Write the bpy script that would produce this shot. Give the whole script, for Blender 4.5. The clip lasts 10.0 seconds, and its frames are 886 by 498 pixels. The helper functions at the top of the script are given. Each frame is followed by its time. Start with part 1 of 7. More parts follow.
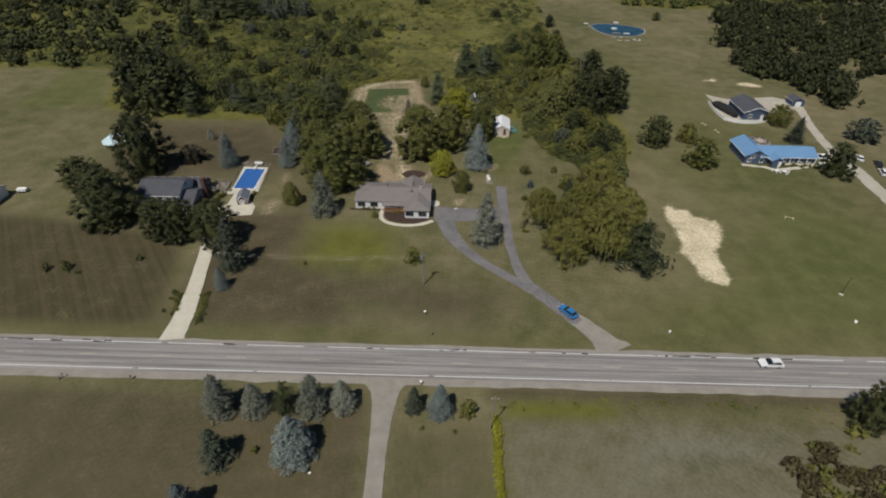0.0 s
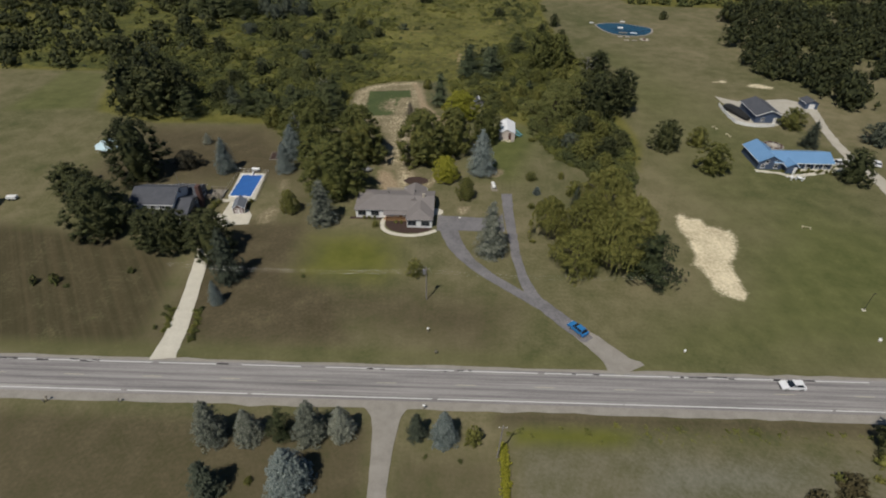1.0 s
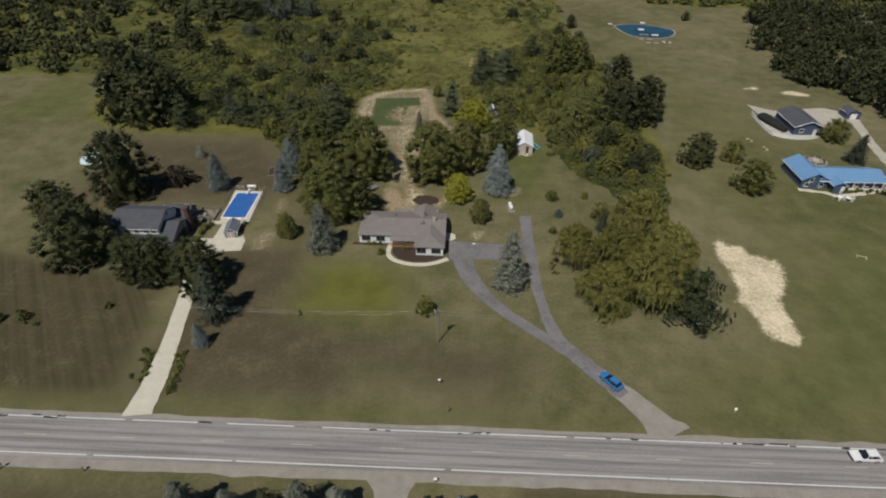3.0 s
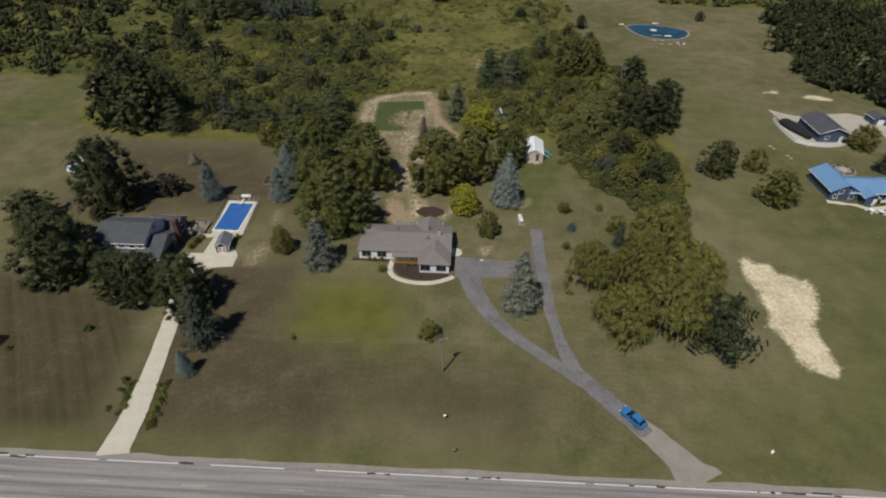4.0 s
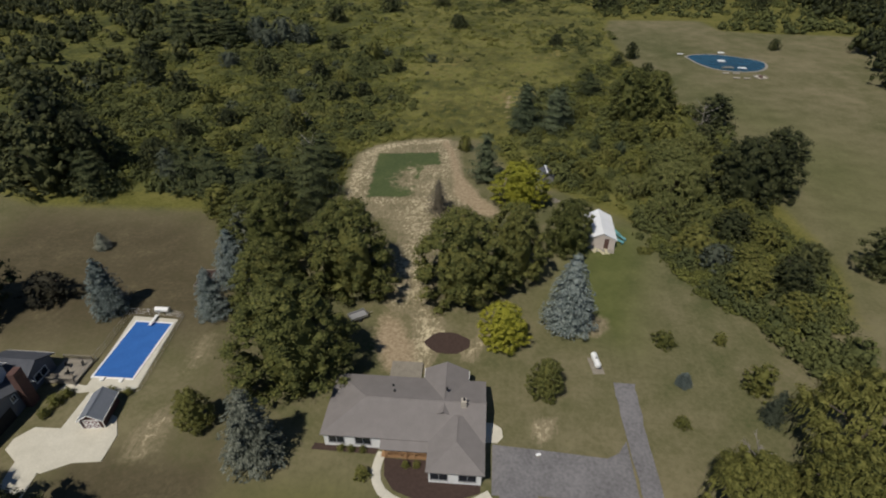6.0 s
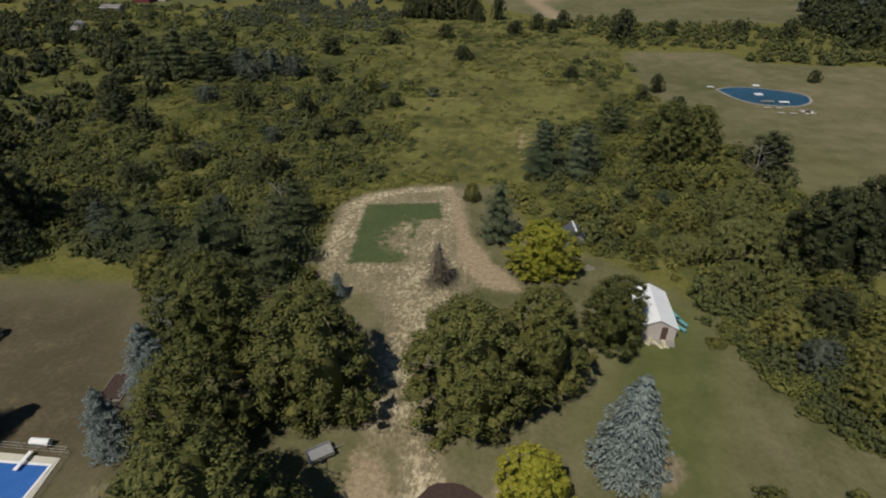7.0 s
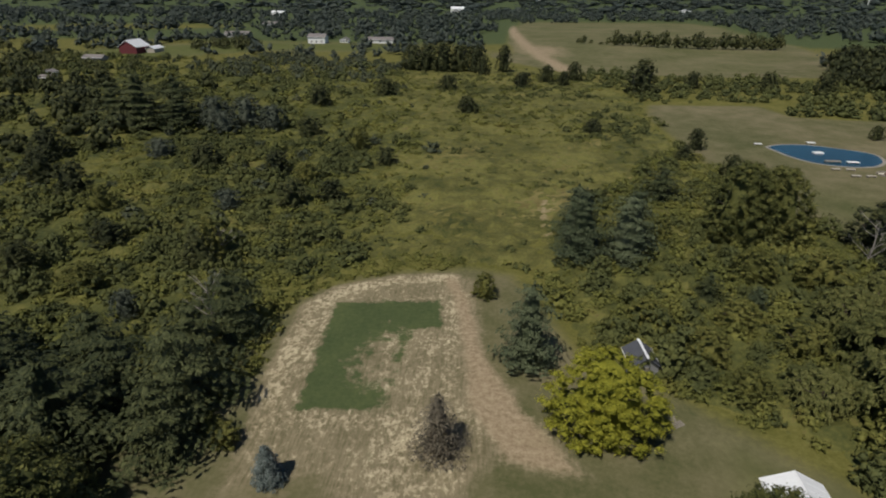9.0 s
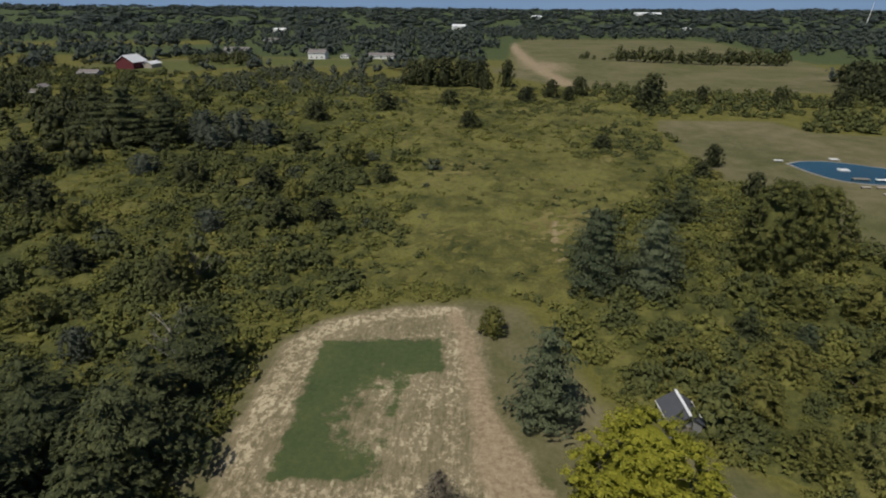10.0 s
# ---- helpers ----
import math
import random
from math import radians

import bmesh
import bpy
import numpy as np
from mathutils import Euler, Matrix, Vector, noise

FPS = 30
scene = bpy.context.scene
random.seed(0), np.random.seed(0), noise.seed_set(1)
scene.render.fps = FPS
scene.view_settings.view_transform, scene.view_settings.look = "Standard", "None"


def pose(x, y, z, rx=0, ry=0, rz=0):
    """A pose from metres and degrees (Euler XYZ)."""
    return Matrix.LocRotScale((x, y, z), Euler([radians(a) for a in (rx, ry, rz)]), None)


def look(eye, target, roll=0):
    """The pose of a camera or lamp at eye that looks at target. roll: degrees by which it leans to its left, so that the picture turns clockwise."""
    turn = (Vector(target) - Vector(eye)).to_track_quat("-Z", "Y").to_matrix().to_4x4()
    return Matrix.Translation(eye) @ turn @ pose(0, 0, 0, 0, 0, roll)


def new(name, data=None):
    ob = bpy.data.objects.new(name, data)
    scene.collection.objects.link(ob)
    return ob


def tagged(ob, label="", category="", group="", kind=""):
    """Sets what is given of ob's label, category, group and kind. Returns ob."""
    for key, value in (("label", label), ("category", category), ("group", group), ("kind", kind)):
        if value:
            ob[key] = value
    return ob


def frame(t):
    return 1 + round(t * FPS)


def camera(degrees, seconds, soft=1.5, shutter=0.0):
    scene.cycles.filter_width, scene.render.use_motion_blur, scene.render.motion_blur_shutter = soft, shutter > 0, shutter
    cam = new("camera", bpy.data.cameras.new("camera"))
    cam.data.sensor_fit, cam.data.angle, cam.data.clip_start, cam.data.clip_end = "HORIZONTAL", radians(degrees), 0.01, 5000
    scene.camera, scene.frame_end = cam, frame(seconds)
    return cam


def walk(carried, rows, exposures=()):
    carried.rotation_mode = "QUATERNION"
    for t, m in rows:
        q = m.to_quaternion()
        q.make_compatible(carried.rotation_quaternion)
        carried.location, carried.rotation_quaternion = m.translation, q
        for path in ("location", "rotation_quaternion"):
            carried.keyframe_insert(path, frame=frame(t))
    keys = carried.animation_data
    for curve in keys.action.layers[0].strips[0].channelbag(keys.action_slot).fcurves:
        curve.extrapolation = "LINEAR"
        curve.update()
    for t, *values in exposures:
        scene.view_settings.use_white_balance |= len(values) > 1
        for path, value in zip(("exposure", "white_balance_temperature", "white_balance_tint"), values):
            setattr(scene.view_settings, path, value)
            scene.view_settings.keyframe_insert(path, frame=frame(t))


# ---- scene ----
cam = camera(79.0, 10.0, soft=2.0)
PATH = [
    (0, (0.94, 1.21, 84.45), (0.91, 3.65, 82.6), 1.0),
    (0.5, (0.5, 4.31, 84.31), (0.47, 6.75, 82.45), 1.0),
    (1, (0.35, 7.7, 83.96), (0.31, 10.13, 82.1), 0.9),
    (1.5, (-0.04, 11.32, 83.66), (-0.09, 13.76, 81.8), 0.8),
    (2, (-0.54, 15.35, 83.18), (-0.6, 17.78, 81.32), 0.8),
    (2.5, (-1.03, 19.51, 82.46), (-1.1, 21.94, 80.59), 0.7),
    (3.8, (-2.073, 31.199, 79.727), (-2.169, 33.62, 77.857), 0.61),
    (4, (-2.24, 33.07, 79.29), (-2.34, 35.49, 77.42), 0.6),
    (4.2, (-2.474, 34.91, 78.75), (-2.577, 37.332, 76.88), 0.58),
    (4.3, (-2.825, 37.671, 77.94), (-2.933, 40.095, 76.07), 0.56),
    (4.5, (-3.6, 43.77, 76.15), (-3.72, 46.2, 74.28), 0.5),
    (5, (-4.94, 57.93, 72.43), (-5.08, 60.37, 70.57), 0.5),
    (5.5, (-6.03, 72.47, 68.15), (-6.19, 74.93, 66.34), 0.4),
    (6.8, (-8.12, 110.1, 56.55), (-8.3235, 112.69, 54.93), 0.05),
    (7, (-8.45, 115.28, 55.08), (-8.66, 117.89, 53.49), 0.0),
    (7.5, (-9.64, 129.87, 51.4), (-9.86, 132.53, 49.91), 0.2),
    (7.6, (-9.88, 132.727, 50.617), (-10.1, 135.4, 49.149), 0.23),
    (7.7, (-10.121, 135.583, 49.834), (-10.341, 138.27, 48.387), 0.25),
    (7.8, (-10.343, 138.228, 49.109), (-10.563, 140.928, 47.682), 0.28),
    (7.9, (-10.441, 139.392, 48.79), (-10.661, 142.097, 47.372), 0.29),
    (8, (-10.53, 140.45, 48.5), (-10.75, 143.16, 47.09), 0.3),
    (8.5, (-11.06, 145.62, 47.19), (-11.29, 148.34, 45.82), 0.4),
    (9, (-11.57, 150.74, 45.8), (-11.79, 153.49, 44.47), 0.4),
    (9.5, (-11.98, 155.99, 44.26), (-12.21, 158.76, 42.98), 0.4),
    (10, (-12.55, 161.22, 43.08), (-12.78, 164.01, 41.83), 0.4),
]
walk(cam, [(t, look(eye, target, roll)) for t, eye, target, roll in PATH])

# ---- world, sun, exposure ----
SUN_TO = Vector((-0.27, -0.46, 0.85)).normalized()
world = bpy.data.worlds.new("sky_world")
scene.world = world
world.use_nodes = True
wn = world.node_tree.nodes
sky = wn.new("ShaderNodeTexSky")
sky.sky_type = "NISHITA"
sky.sun_disc = False
sky.dust_density = 0.0
sky.ozone_density = 2.5
sky.altitude = 2500
sky.sun_elevation = math.asin(SUN_TO.z)
sky.sun_rotation = math.atan2(SUN_TO.x, SUN_TO.y)
wn["Background"].inputs["Strength"].default_value = 0.057
world.node_tree.links.new(sky.outputs["Color"], wn["Background"].inputs["Color"])
sun = new("sun", bpy.data.lights.new("sun", "SUN"))
sun.data.energy = 3.7
sun.data.angle = radians(0.53)
sun.data.color = (1.0, 0.945, 0.855)
sun.matrix_world = look((0, 0, 0), -SUN_TO)
scene.view_settings.exposure = -0.05

# ---- materials ----


def shader(name):
    m = bpy.data.materials.new(name)
    m.use_nodes = True
    return m, m.node_tree.nodes, m.node_tree.links, m.node_tree.nodes["Principled BSDF"]


def ramp(nodes, links, fac, stops):
    r = nodes.new("ShaderNodeValToRGB")
    el = r.color_ramp.elements
    while len(el) < len(stops):
        el.new(0.5)
    for e, (p, c) in zip(el, stops):
        e.position = p
        e.color = (*c, 1)
    links.new(fac, r.inputs[0])
    return r.outputs[0]


def noise_of(nodes, links, scale, detail=4, vec=None, rough=0.6):
    n = nodes.new("ShaderNodeTexNoise")
    n.inputs["Scale"].default_value = scale
    n.inputs["Detail"].default_value = detail
    n.inputs["Roughness"].default_value = rough
    if vec is not None:
        links.new(vec, n.inputs["Vector"])
    return n.outputs["Fac"]


def mixed(nodes, links, fac, a, b, how="MIX"):
    m = nodes.new("ShaderNodeMix")
    m.data_type = "RGBA"
    m.blend_type = how
    for sock, v in ((m.inputs[0], fac), (m.inputs[6], a), (m.inputs[7], b)):
        if isinstance(v, (int, float)):
            sock.default_value = v
        elif isinstance(v, tuple):
            sock.default_value = (*v, 1)
        else:
            links.new(v, sock)
    return m.outputs[2]


def maths(nodes, links, op, a, b=0.0, c=0.0):
    m = nodes.new("ShaderNodeMath")
    m.operation = op
    for sock, v in zip(m.inputs, (a, b, c)):
        if isinstance(v, (int, float)):
            sock.default_value = v
        else:
            links.new(v, sock)
    return m.outputs[0]


def bumped(nodes, links, bsdf, height, strength, dist):
    b = nodes.new("ShaderNodeBump")
    b.inputs["Strength"].default_value = strength
    b.inputs["Distance"].default_value = dist
    links.new(height, b.inputs["Height"])
    links.new(b.outputs[0], bsdf.inputs["Normal"])


def position(nodes):
    return nodes.new("ShaderNodeNewGeometry").outputs["Position"]


def plain(name, dark, light, scale=1.5, fine=12.0, rough=0.8, metal=0.0, bump=0.3, dist=0.02, spec=0.3):
    """Two tones at two scales with fine relief."""
    m, n, l, b = shader(name)
    pos = n.new("ShaderNodeTexCoord").outputs["Object"]
    big, small = noise_of(n, l, scale, 4, pos), noise_of(n, l, fine, 5, pos)
    f = maths(n, l, "MULTIPLY_ADD", small, 0.5, maths(n, l, "MULTIPLY", big, 0.5))
    l.new(ramp(n, l, f, [(0.3, dark), (0.7, light)]), b.inputs["Base Color"])
    b.inputs["Roughness"].default_value = rough
    b.inputs["Metallic"].default_value = metal
    b.inputs["Specular IOR Level"].default_value = spec
    if bump:
        bumped(n, l, b, small, bump, dist)
    return m


def leafy(name, dark, mid, light, glow=0.2, grain=2.6):
    """Foliage: leaf clumps vary one by one, and tree by tree."""
    m, n, l, b = shader(name)
    geo = n.new("ShaderNodeNewGeometry")
    info = n.new("ShaderNodeObjectInfo")
    f = maths(n, l, "MULTIPLY_ADD", info.outputs["Random"], 0.3, maths(n, l, "MULTIPLY", geo.outputs["Random Per Island"], 0.5))
    f = maths(n, l, "MULTIPLY_ADD", noise_of(n, l, 0.35, 3, geo.outputs["Position"]), 0.4, f)
    col = ramp(n, l, f, [(0.2, dark), (0.55, mid), (0.95, light)])
    l.new(col, b.inputs["Base Color"])
    b.inputs["Roughness"].default_value = 0.65
    b.inputs["Specular IOR Level"].default_value = 0.2
    tr = n.new("ShaderNodeBsdfTranslucent")
    l.new(col, tr.inputs["Color"])
    mx = n.new("ShaderNodeMixShader")
    mx.inputs[0].default_value = glow
    l.new(b.outputs[0], mx.inputs[1])
    l.new(tr.outputs[0], mx.inputs[2])
    l.new(mx.outputs[0], n["Material Output"].inputs["Surface"])
    bumped(n, l, b, noise_of(n, l, grain, 4, geo.outputs["Position"], 0.75), 0.7, 0.3)
    return m


def scrubby(name, tones, fleck=0.2, dry=None, swing=(1.2, 0.9, 0.7)):
    """Wild growth: tone changes from bush to bush and patch to patch, with leafy relief."""
    m, n, l, b = shader(name)
    geo = n.new("ShaderNodeNewGeometry")
    pos = geo.outputs["Position"]
    fine, near, wide = noise_of(n, l, 1.7, 4, pos, 0.7), noise_of(n, l, 0.28, 3, pos), noise_of(n, l, 0.045, 3, pos)
    f = maths(n, l, "MULTIPLY_ADD", geo.outputs["Random Per Island"], fleck, 0.5 - 0.5 * fleck - 0.5 * sum(swing))
    for v, k in zip((wide, near, fine), swing):
        f = maths(n, l, "MULTIPLY_ADD", v, k, f)
    col = ramp(n, l, f, [(i / (len(tones) - 1), c) for i, c in enumerate(tones)])
    if dry:
        at = n.new("ShaderNodeAttribute")
        at.attribute_name = "dry"
        k = maths(n, l, "MULTIPLY_ADD", maths(n, l, "SUBTRACT", near, 0.5), 1.6, at.outputs["Fac"])
        k = maths(n, l, "MULTIPLY_ADD", maths(n, l, "SUBTRACT", wide, 0.5), 2.0, k)
        mk = n.new("ShaderNodeMapRange")
        mk.inputs[1].default_value, mk.inputs[2].default_value = 0.25, 0.75
        l.new(k, mk.inputs[0])
        col = mixed(n, l, mk.outputs[0], col, ramp(n, l, f, [(i / (len(dry) - 1), c) for i, c in enumerate(dry)]))
    l.new(col, b.inputs["Base Color"])
    b.inputs["Roughness"].default_value = 0.75
    b.inputs["Specular IOR Level"].default_value = 0.12
    bumped(n, l, b, fine, 0.7, 0.3)
    return m


LEAF_GREEN = leafy("leaf_green", (0.029, 0.038, 0.011), (0.108, 0.117, 0.033), (0.225, 0.214, 0.061))
LEAF_DARK = leafy("leaf_dark_green", (0.015, 0.020, 0.009), (0.052, 0.060, 0.023), (0.119, 0.122, 0.045))
LEAF_YELLOW = leafy("leaf_yellow_green", (0.140, 0.150, 0.019), (0.278, 0.276, 0.030), (0.415, 0.392, 0.055))
LEAF_WILLOW = leafy("leaf_willow", (0.068, 0.074, 0.019), (0.160, 0.158, 0.039), (0.261, 0.247, 0.073))
LEAF_SILVER = leafy("leaf_silver", (0.034, 0.044, 0.030), (0.068, 0.082, 0.056), (0.118, 0.132, 0.094))
LEAF_PURPLE = leafy("leaf_purple", (0.022, 0.022, 0.015), (0.045, 0.042, 0.026), (0.07, 0.062, 0.04))
LEAF_BLUE = leafy("needle_blue", (0.033, 0.045, 0.040), (0.122, 0.148, 0.136), (0.275, 0.311, 0.284), 0.1)
LEAF_GREY = leafy("needle_grey_green", (0.039, 0.046, 0.034), (0.131, 0.141, 0.107), (0.274, 0.282, 0.219), 0.1)
LEAF_SPRUCE = leafy("needle_dark_green", (0.020, 0.026, 0.017), (0.046, 0.056, 0.036), (0.090, 0.104, 0.070), 0.1)
LEAF_PINE = leafy("needle_pine", (0.015, 0.022, 0.009), (0.045, 0.056, 0.022), (0.111, 0.121, 0.048), 0.1)
LEAF_SCRUB = scrubby("leaf_scrub", [(0.062, 0.070, 0.023), (0.098, 0.106, 0.031), (0.138, 0.142, 0.038), (0.180, 0.172, 0.046), (0.165, 0.138, 0.050)])
LEAF_SCRUB_DARK = scrubby("leaf_scrub_dark", [(0.046, 0.055, 0.024), (0.070, 0.080, 0.030), (0.100, 0.108, 0.036), (0.136, 0.136, 0.043)])
LEAF_GREYISH = scrubby("leaf_greyish", [(0.044, 0.054, 0.034), (0.075, 0.086, 0.052), (0.105, 0.112, 0.068)])
LEAF_WILD = leafy("leaf_wild", (0.063, 0.071, 0.021), (0.129, 0.131, 0.033), (0.218, 0.207, 0.057))
MEADOW_GREEN = scrubby("meadow_growth", [(0.028, 0.036, 0.014), (0.054, 0.062, 0.020), (0.086, 0.090, 0.027), (0.130, 0.126, 0.036), (0.140, 0.112, 0.040)], 0.0, [(0.036, 0.043, 0.015), (0.074, 0.078, 0.023), (0.112, 0.106, 0.033), (0.168, 0.164, 0.048), (0.122, 0.092, 0.042)], (1.5, 1.0, 1.2))
LEAF_TEAL = leafy("needle_blue_green", (0.020, 0.030, 0.014), (0.058, 0.074, 0.036), (0.132, 0.152, 0.082), 0.1)
# Far woods: blue-grey air haze is mixed into these leaf tones.
LEAF_FAR_HAZY = leafy("leaf_far", (0.034, 0.047, 0.040), (0.058, 0.073, 0.060), (0.092, 0.106, 0.082))
LEAF_DEAD = leafy("needle_dead", (0.058, 0.049, 0.034), (0.110, 0.094, 0.066), (0.186, 0.161, 0.118), 0.05)
LEAF_OSIER = leafy("leaf_osier", (0.068, 0.080, 0.025), (0.160, 0.166, 0.053), (0.262, 0.259, 0.091))
BARK = plain("bark", (0.06, 0.045, 0.035), (0.14, 0.115, 0.09), 2, 14, 0.95)
BARK_PALE = plain("bark_pale", (0.17, 0.155, 0.135), (0.29, 0.265, 0.235), 2, 14, 0.95)
ROOF_GREY = plain("shingle_grey", (0.165, 0.15, 0.142), (0.225, 0.205, 0.195), 0.6, 9, 0.95, bump=0.5)
ROOF_DARK = plain("shingle_dark", (0.060, 0.064, 0.074), (0.098, 0.102, 0.116), 0.6, 9, 0.95, bump=0.5)
ROOF_BLUE = plain("blue_metal", (0.13, 0.255, 0.43), (0.165, 0.305, 0.50), 0.3, 6, 0.4, bump=0.05)
WHITE = plain("white_paint", (0.70, 0.70, 0.68), (0.82, 0.82, 0.80), 0.8, 9, 0.6, bump=0.1)
WHITE_METAL = plain("white_metal", (0.66, 0.67, 0.68), (0.80, 0.81, 0.82), 0.4, 5, 0.5, bump=0.05)
BLUE_WALL = plain("blue_siding", (0.055, 0.078, 0.13), (0.075, 0.105, 0.165), 0.8, 9, 0.7)
TAN_WALL = plain("tan_siding", (0.38, 0.34, 0.28), (0.5, 0.45, 0.38), 0.8, 9, 0.7)
PINK_WALL = plain("blush_siding", (0.46, 0.40, 0.36), (0.58, 0.51, 0.46), 0.8, 9, 0.7)
GREY_WALL = plain("grey_siding", (0.20, 0.20, 0.20), (0.29, 0.29, 0.29), 0.8, 9, 0.7)
SLATE_WALL = plain("slate_blue_siding", (0.105, 0.115, 0.135), (0.15, 0.162, 0.185), 0.8, 9, 0.7)
BRICK = plain("brick_red", (0.072, 0.042, 0.038), (0.135, 0.074, 0.060), 2, 18, 0.9)
BARN_RED = plain("barn_red", (0.11, 0.024, 0.030), (0.17, 0.042, 0.044), 0.5, 5, 0.8)
WOOD = plain("wood_honey", (0.24, 0.13, 0.06), (0.38, 0.23, 0.12), 1.5, 10, 0.7)
WOOD_GREY = plain("wood_weathered", (0.17, 0.15, 0.12), (0.30, 0.27, 0.22), 1.5, 10, 0.9)
WOOD_PALE = plain("wood_pale", (0.42, 0.38, 0.24), (0.6, 0.55, 0.38), 1.5, 10, 0.85)
CONCRETE = plain("concrete_pale", (0.46, 0.43, 0.35), (0.62, 0.585, 0.49), 0.5, 6, 0.9, bump=0.2)
ASPHALT_DRIVE = plain("asphalt_drive", (0.095, 0.091, 0.094), (0.240, 0.230, 0.232), 0.22, 2.2, 0.95, bump=0.3)
GRAVEL = plain("gravel_grey", (0.20, 0.185, 0.16), (0.34, 0.315, 0.275), 0.4, 7, 0.95, bump=0.6)
GRAVEL_PALE = plain("gravel_pale", (0.33, 0.305, 0.25), (0.50, 0.465, 0.39), 0.25, 5, 0.95, bump=0.4)
LINE_WHITE = plain("road_paint_white", (0.5, 0.5, 0.48), (0.72, 0.71, 0.68), 0.8, 5, 0.8, bump=0.1)
LINE_WORN = plain("road_paint_worn", (0.34, 0.32, 0.25), (0.52, 0.49, 0.38), 1.2, 6, 0.85, bump=0.1)
LEAF_BROWN = leafy("leaf_brown", (0.055, 0.046, 0.022), (0.105, 0.088, 0.042), (0.170, 0.145, 0.070))
TAR = plain("tar_patch", (0.035, 0.033, 0.034), (0.06, 0.056, 0.056), 1, 8, 0.85)
MULCH = plain("mulch_brown", (0.035, 0.022, 0.018), (0.075, 0.048, 0.038), 2, 11, 0.95, bump=0.8)
GLASS = plain("window_glass", (0.012, 0.016, 0.022), (0.022, 0.028, 0.036), 0.5, 2, 0.06, bump=0, spec=0.6)
STEEL = plain("galvanised_steel", (0.35, 0.35, 0.35), (0.5, 0.5, 0.5), 2, 10, 0.45, 0.7, bump=0.05)
BLACK = plain("black_rubber", (0.012, 0.012, 0.012), (0.03, 0.03, 0.03), 4, 20, 0.8)
POOL_COVER = plain("pool_cover_blue", (0.03, 0.11, 0.34), (0.045, 0.15, 0.44), 0.5, 4, 0.4, bump=0.2)
TEAL = plain("teal_metal", (0.10, 0.28, 0.30), (0.16, 0.36, 0.38), 2, 8, 0.5)
PALE_BLUE = plain("pale_blue_sheet", (0.42, 0.56, 0.60), (0.55, 0.68, 0.72), 0.4, 4, 0.6, bump=0.1)
CAR_BLUE = plain("car_paint_blue", (0.03, 0.17, 0.40), (0.035, 0.19, 0.44), 0.3, 2, 0.22, bump=0, spec=0.6)
CAR_WHITE = plain("car_paint_white", (0.72, 0.72, 0.72), (0.78, 0.78, 0.78), 0.3, 2, 0.25, bump=0, spec=0.6)
CAR_DARK = plain("car_paint_dark", (0.02, 0.02, 0.025), (0.03, 0.03, 0.035), 0.3, 2, 0.25, bump=0, spec=0.6)


def water_material():
    m, n, l, b = shader("pond_water")
    pos = position(n)
    l.new(ramp(n, l, noise_of(n, l, 0.08, 3, pos), [(0.35, (0.012, 0.050, 0.082)), (0.7, (0.018, 0.070, 0.110))]), b.inputs["Base Color"])
    b.inputs["Roughness"].default_value = 0.2
    b.inputs["Specular IOR Level"].default_value = 0.06
    bumped(n, l, b, noise_of(n, l, 1.5, 3, pos), 0.15, 0.03)
    return m


WATER = water_material()


def road_material():
    m, n, l, b = shader("road_asphalt")
    pos = position(n)
    sep = n.new("ShaderNodeSeparateXYZ")
    l.new(pos, sep.inputs[0])
    st = n.new("ShaderNodeMapping")
    st.inputs["Scale"].default_value = (0.03, 1.1, 1)
    l.new(pos, st.inputs[0])
    streak = noise_of(n, l, 1.0, 6, st.outputs[0], 0.7)
    grain = noise_of(n, l, 5.0, 5, pos, 0.7)
    f = maths(n, l, "MULTIPLY_ADD", grain, 0.35, maths(n, l, "MULTIPLY", streak, 0.65))
    col = ramp(n, l, f, [(0.36, (0.145, 0.136, 0.134)), (0.52, (0.268, 0.254, 0.244)), (0.66, (0.37, 0.352, 0.330))])
    # worn wheel tracks: two a lane
    y = maths(n, l, "SUBTRACT", sep.outputs[1], 74.15)
    lane = maths(n, l, "ABSOLUTE", maths(n, l, "SUBTRACT", maths(n, l, "ABSOLUTE", y), 1.7))
    off = maths(n, l, "ABSOLUTE", maths(n, l, "SUBTRACT", lane, 0.85))
    wob = maths(n, l, "MULTIPLY_ADD", streak, -0.9, 0.95)
    tr = maths(n, l, "MULTIPLY", ramp(n, l, off, [(0.0, (1, 1, 1)), (0.34, (0, 0, 0))]), wob)
    col = mixed(n, l, tr, col, (0.135, 0.128, 0.13))
    l.new(col, b.inputs["Base Color"])
    b.inputs["Roughness"].default_value = 0.9
    b.inputs["Specular IOR Level"].default_value = 0.25
    bumped(n, l, b, grain, 0.3, 0.02)
    return m


ROAD = road_material()


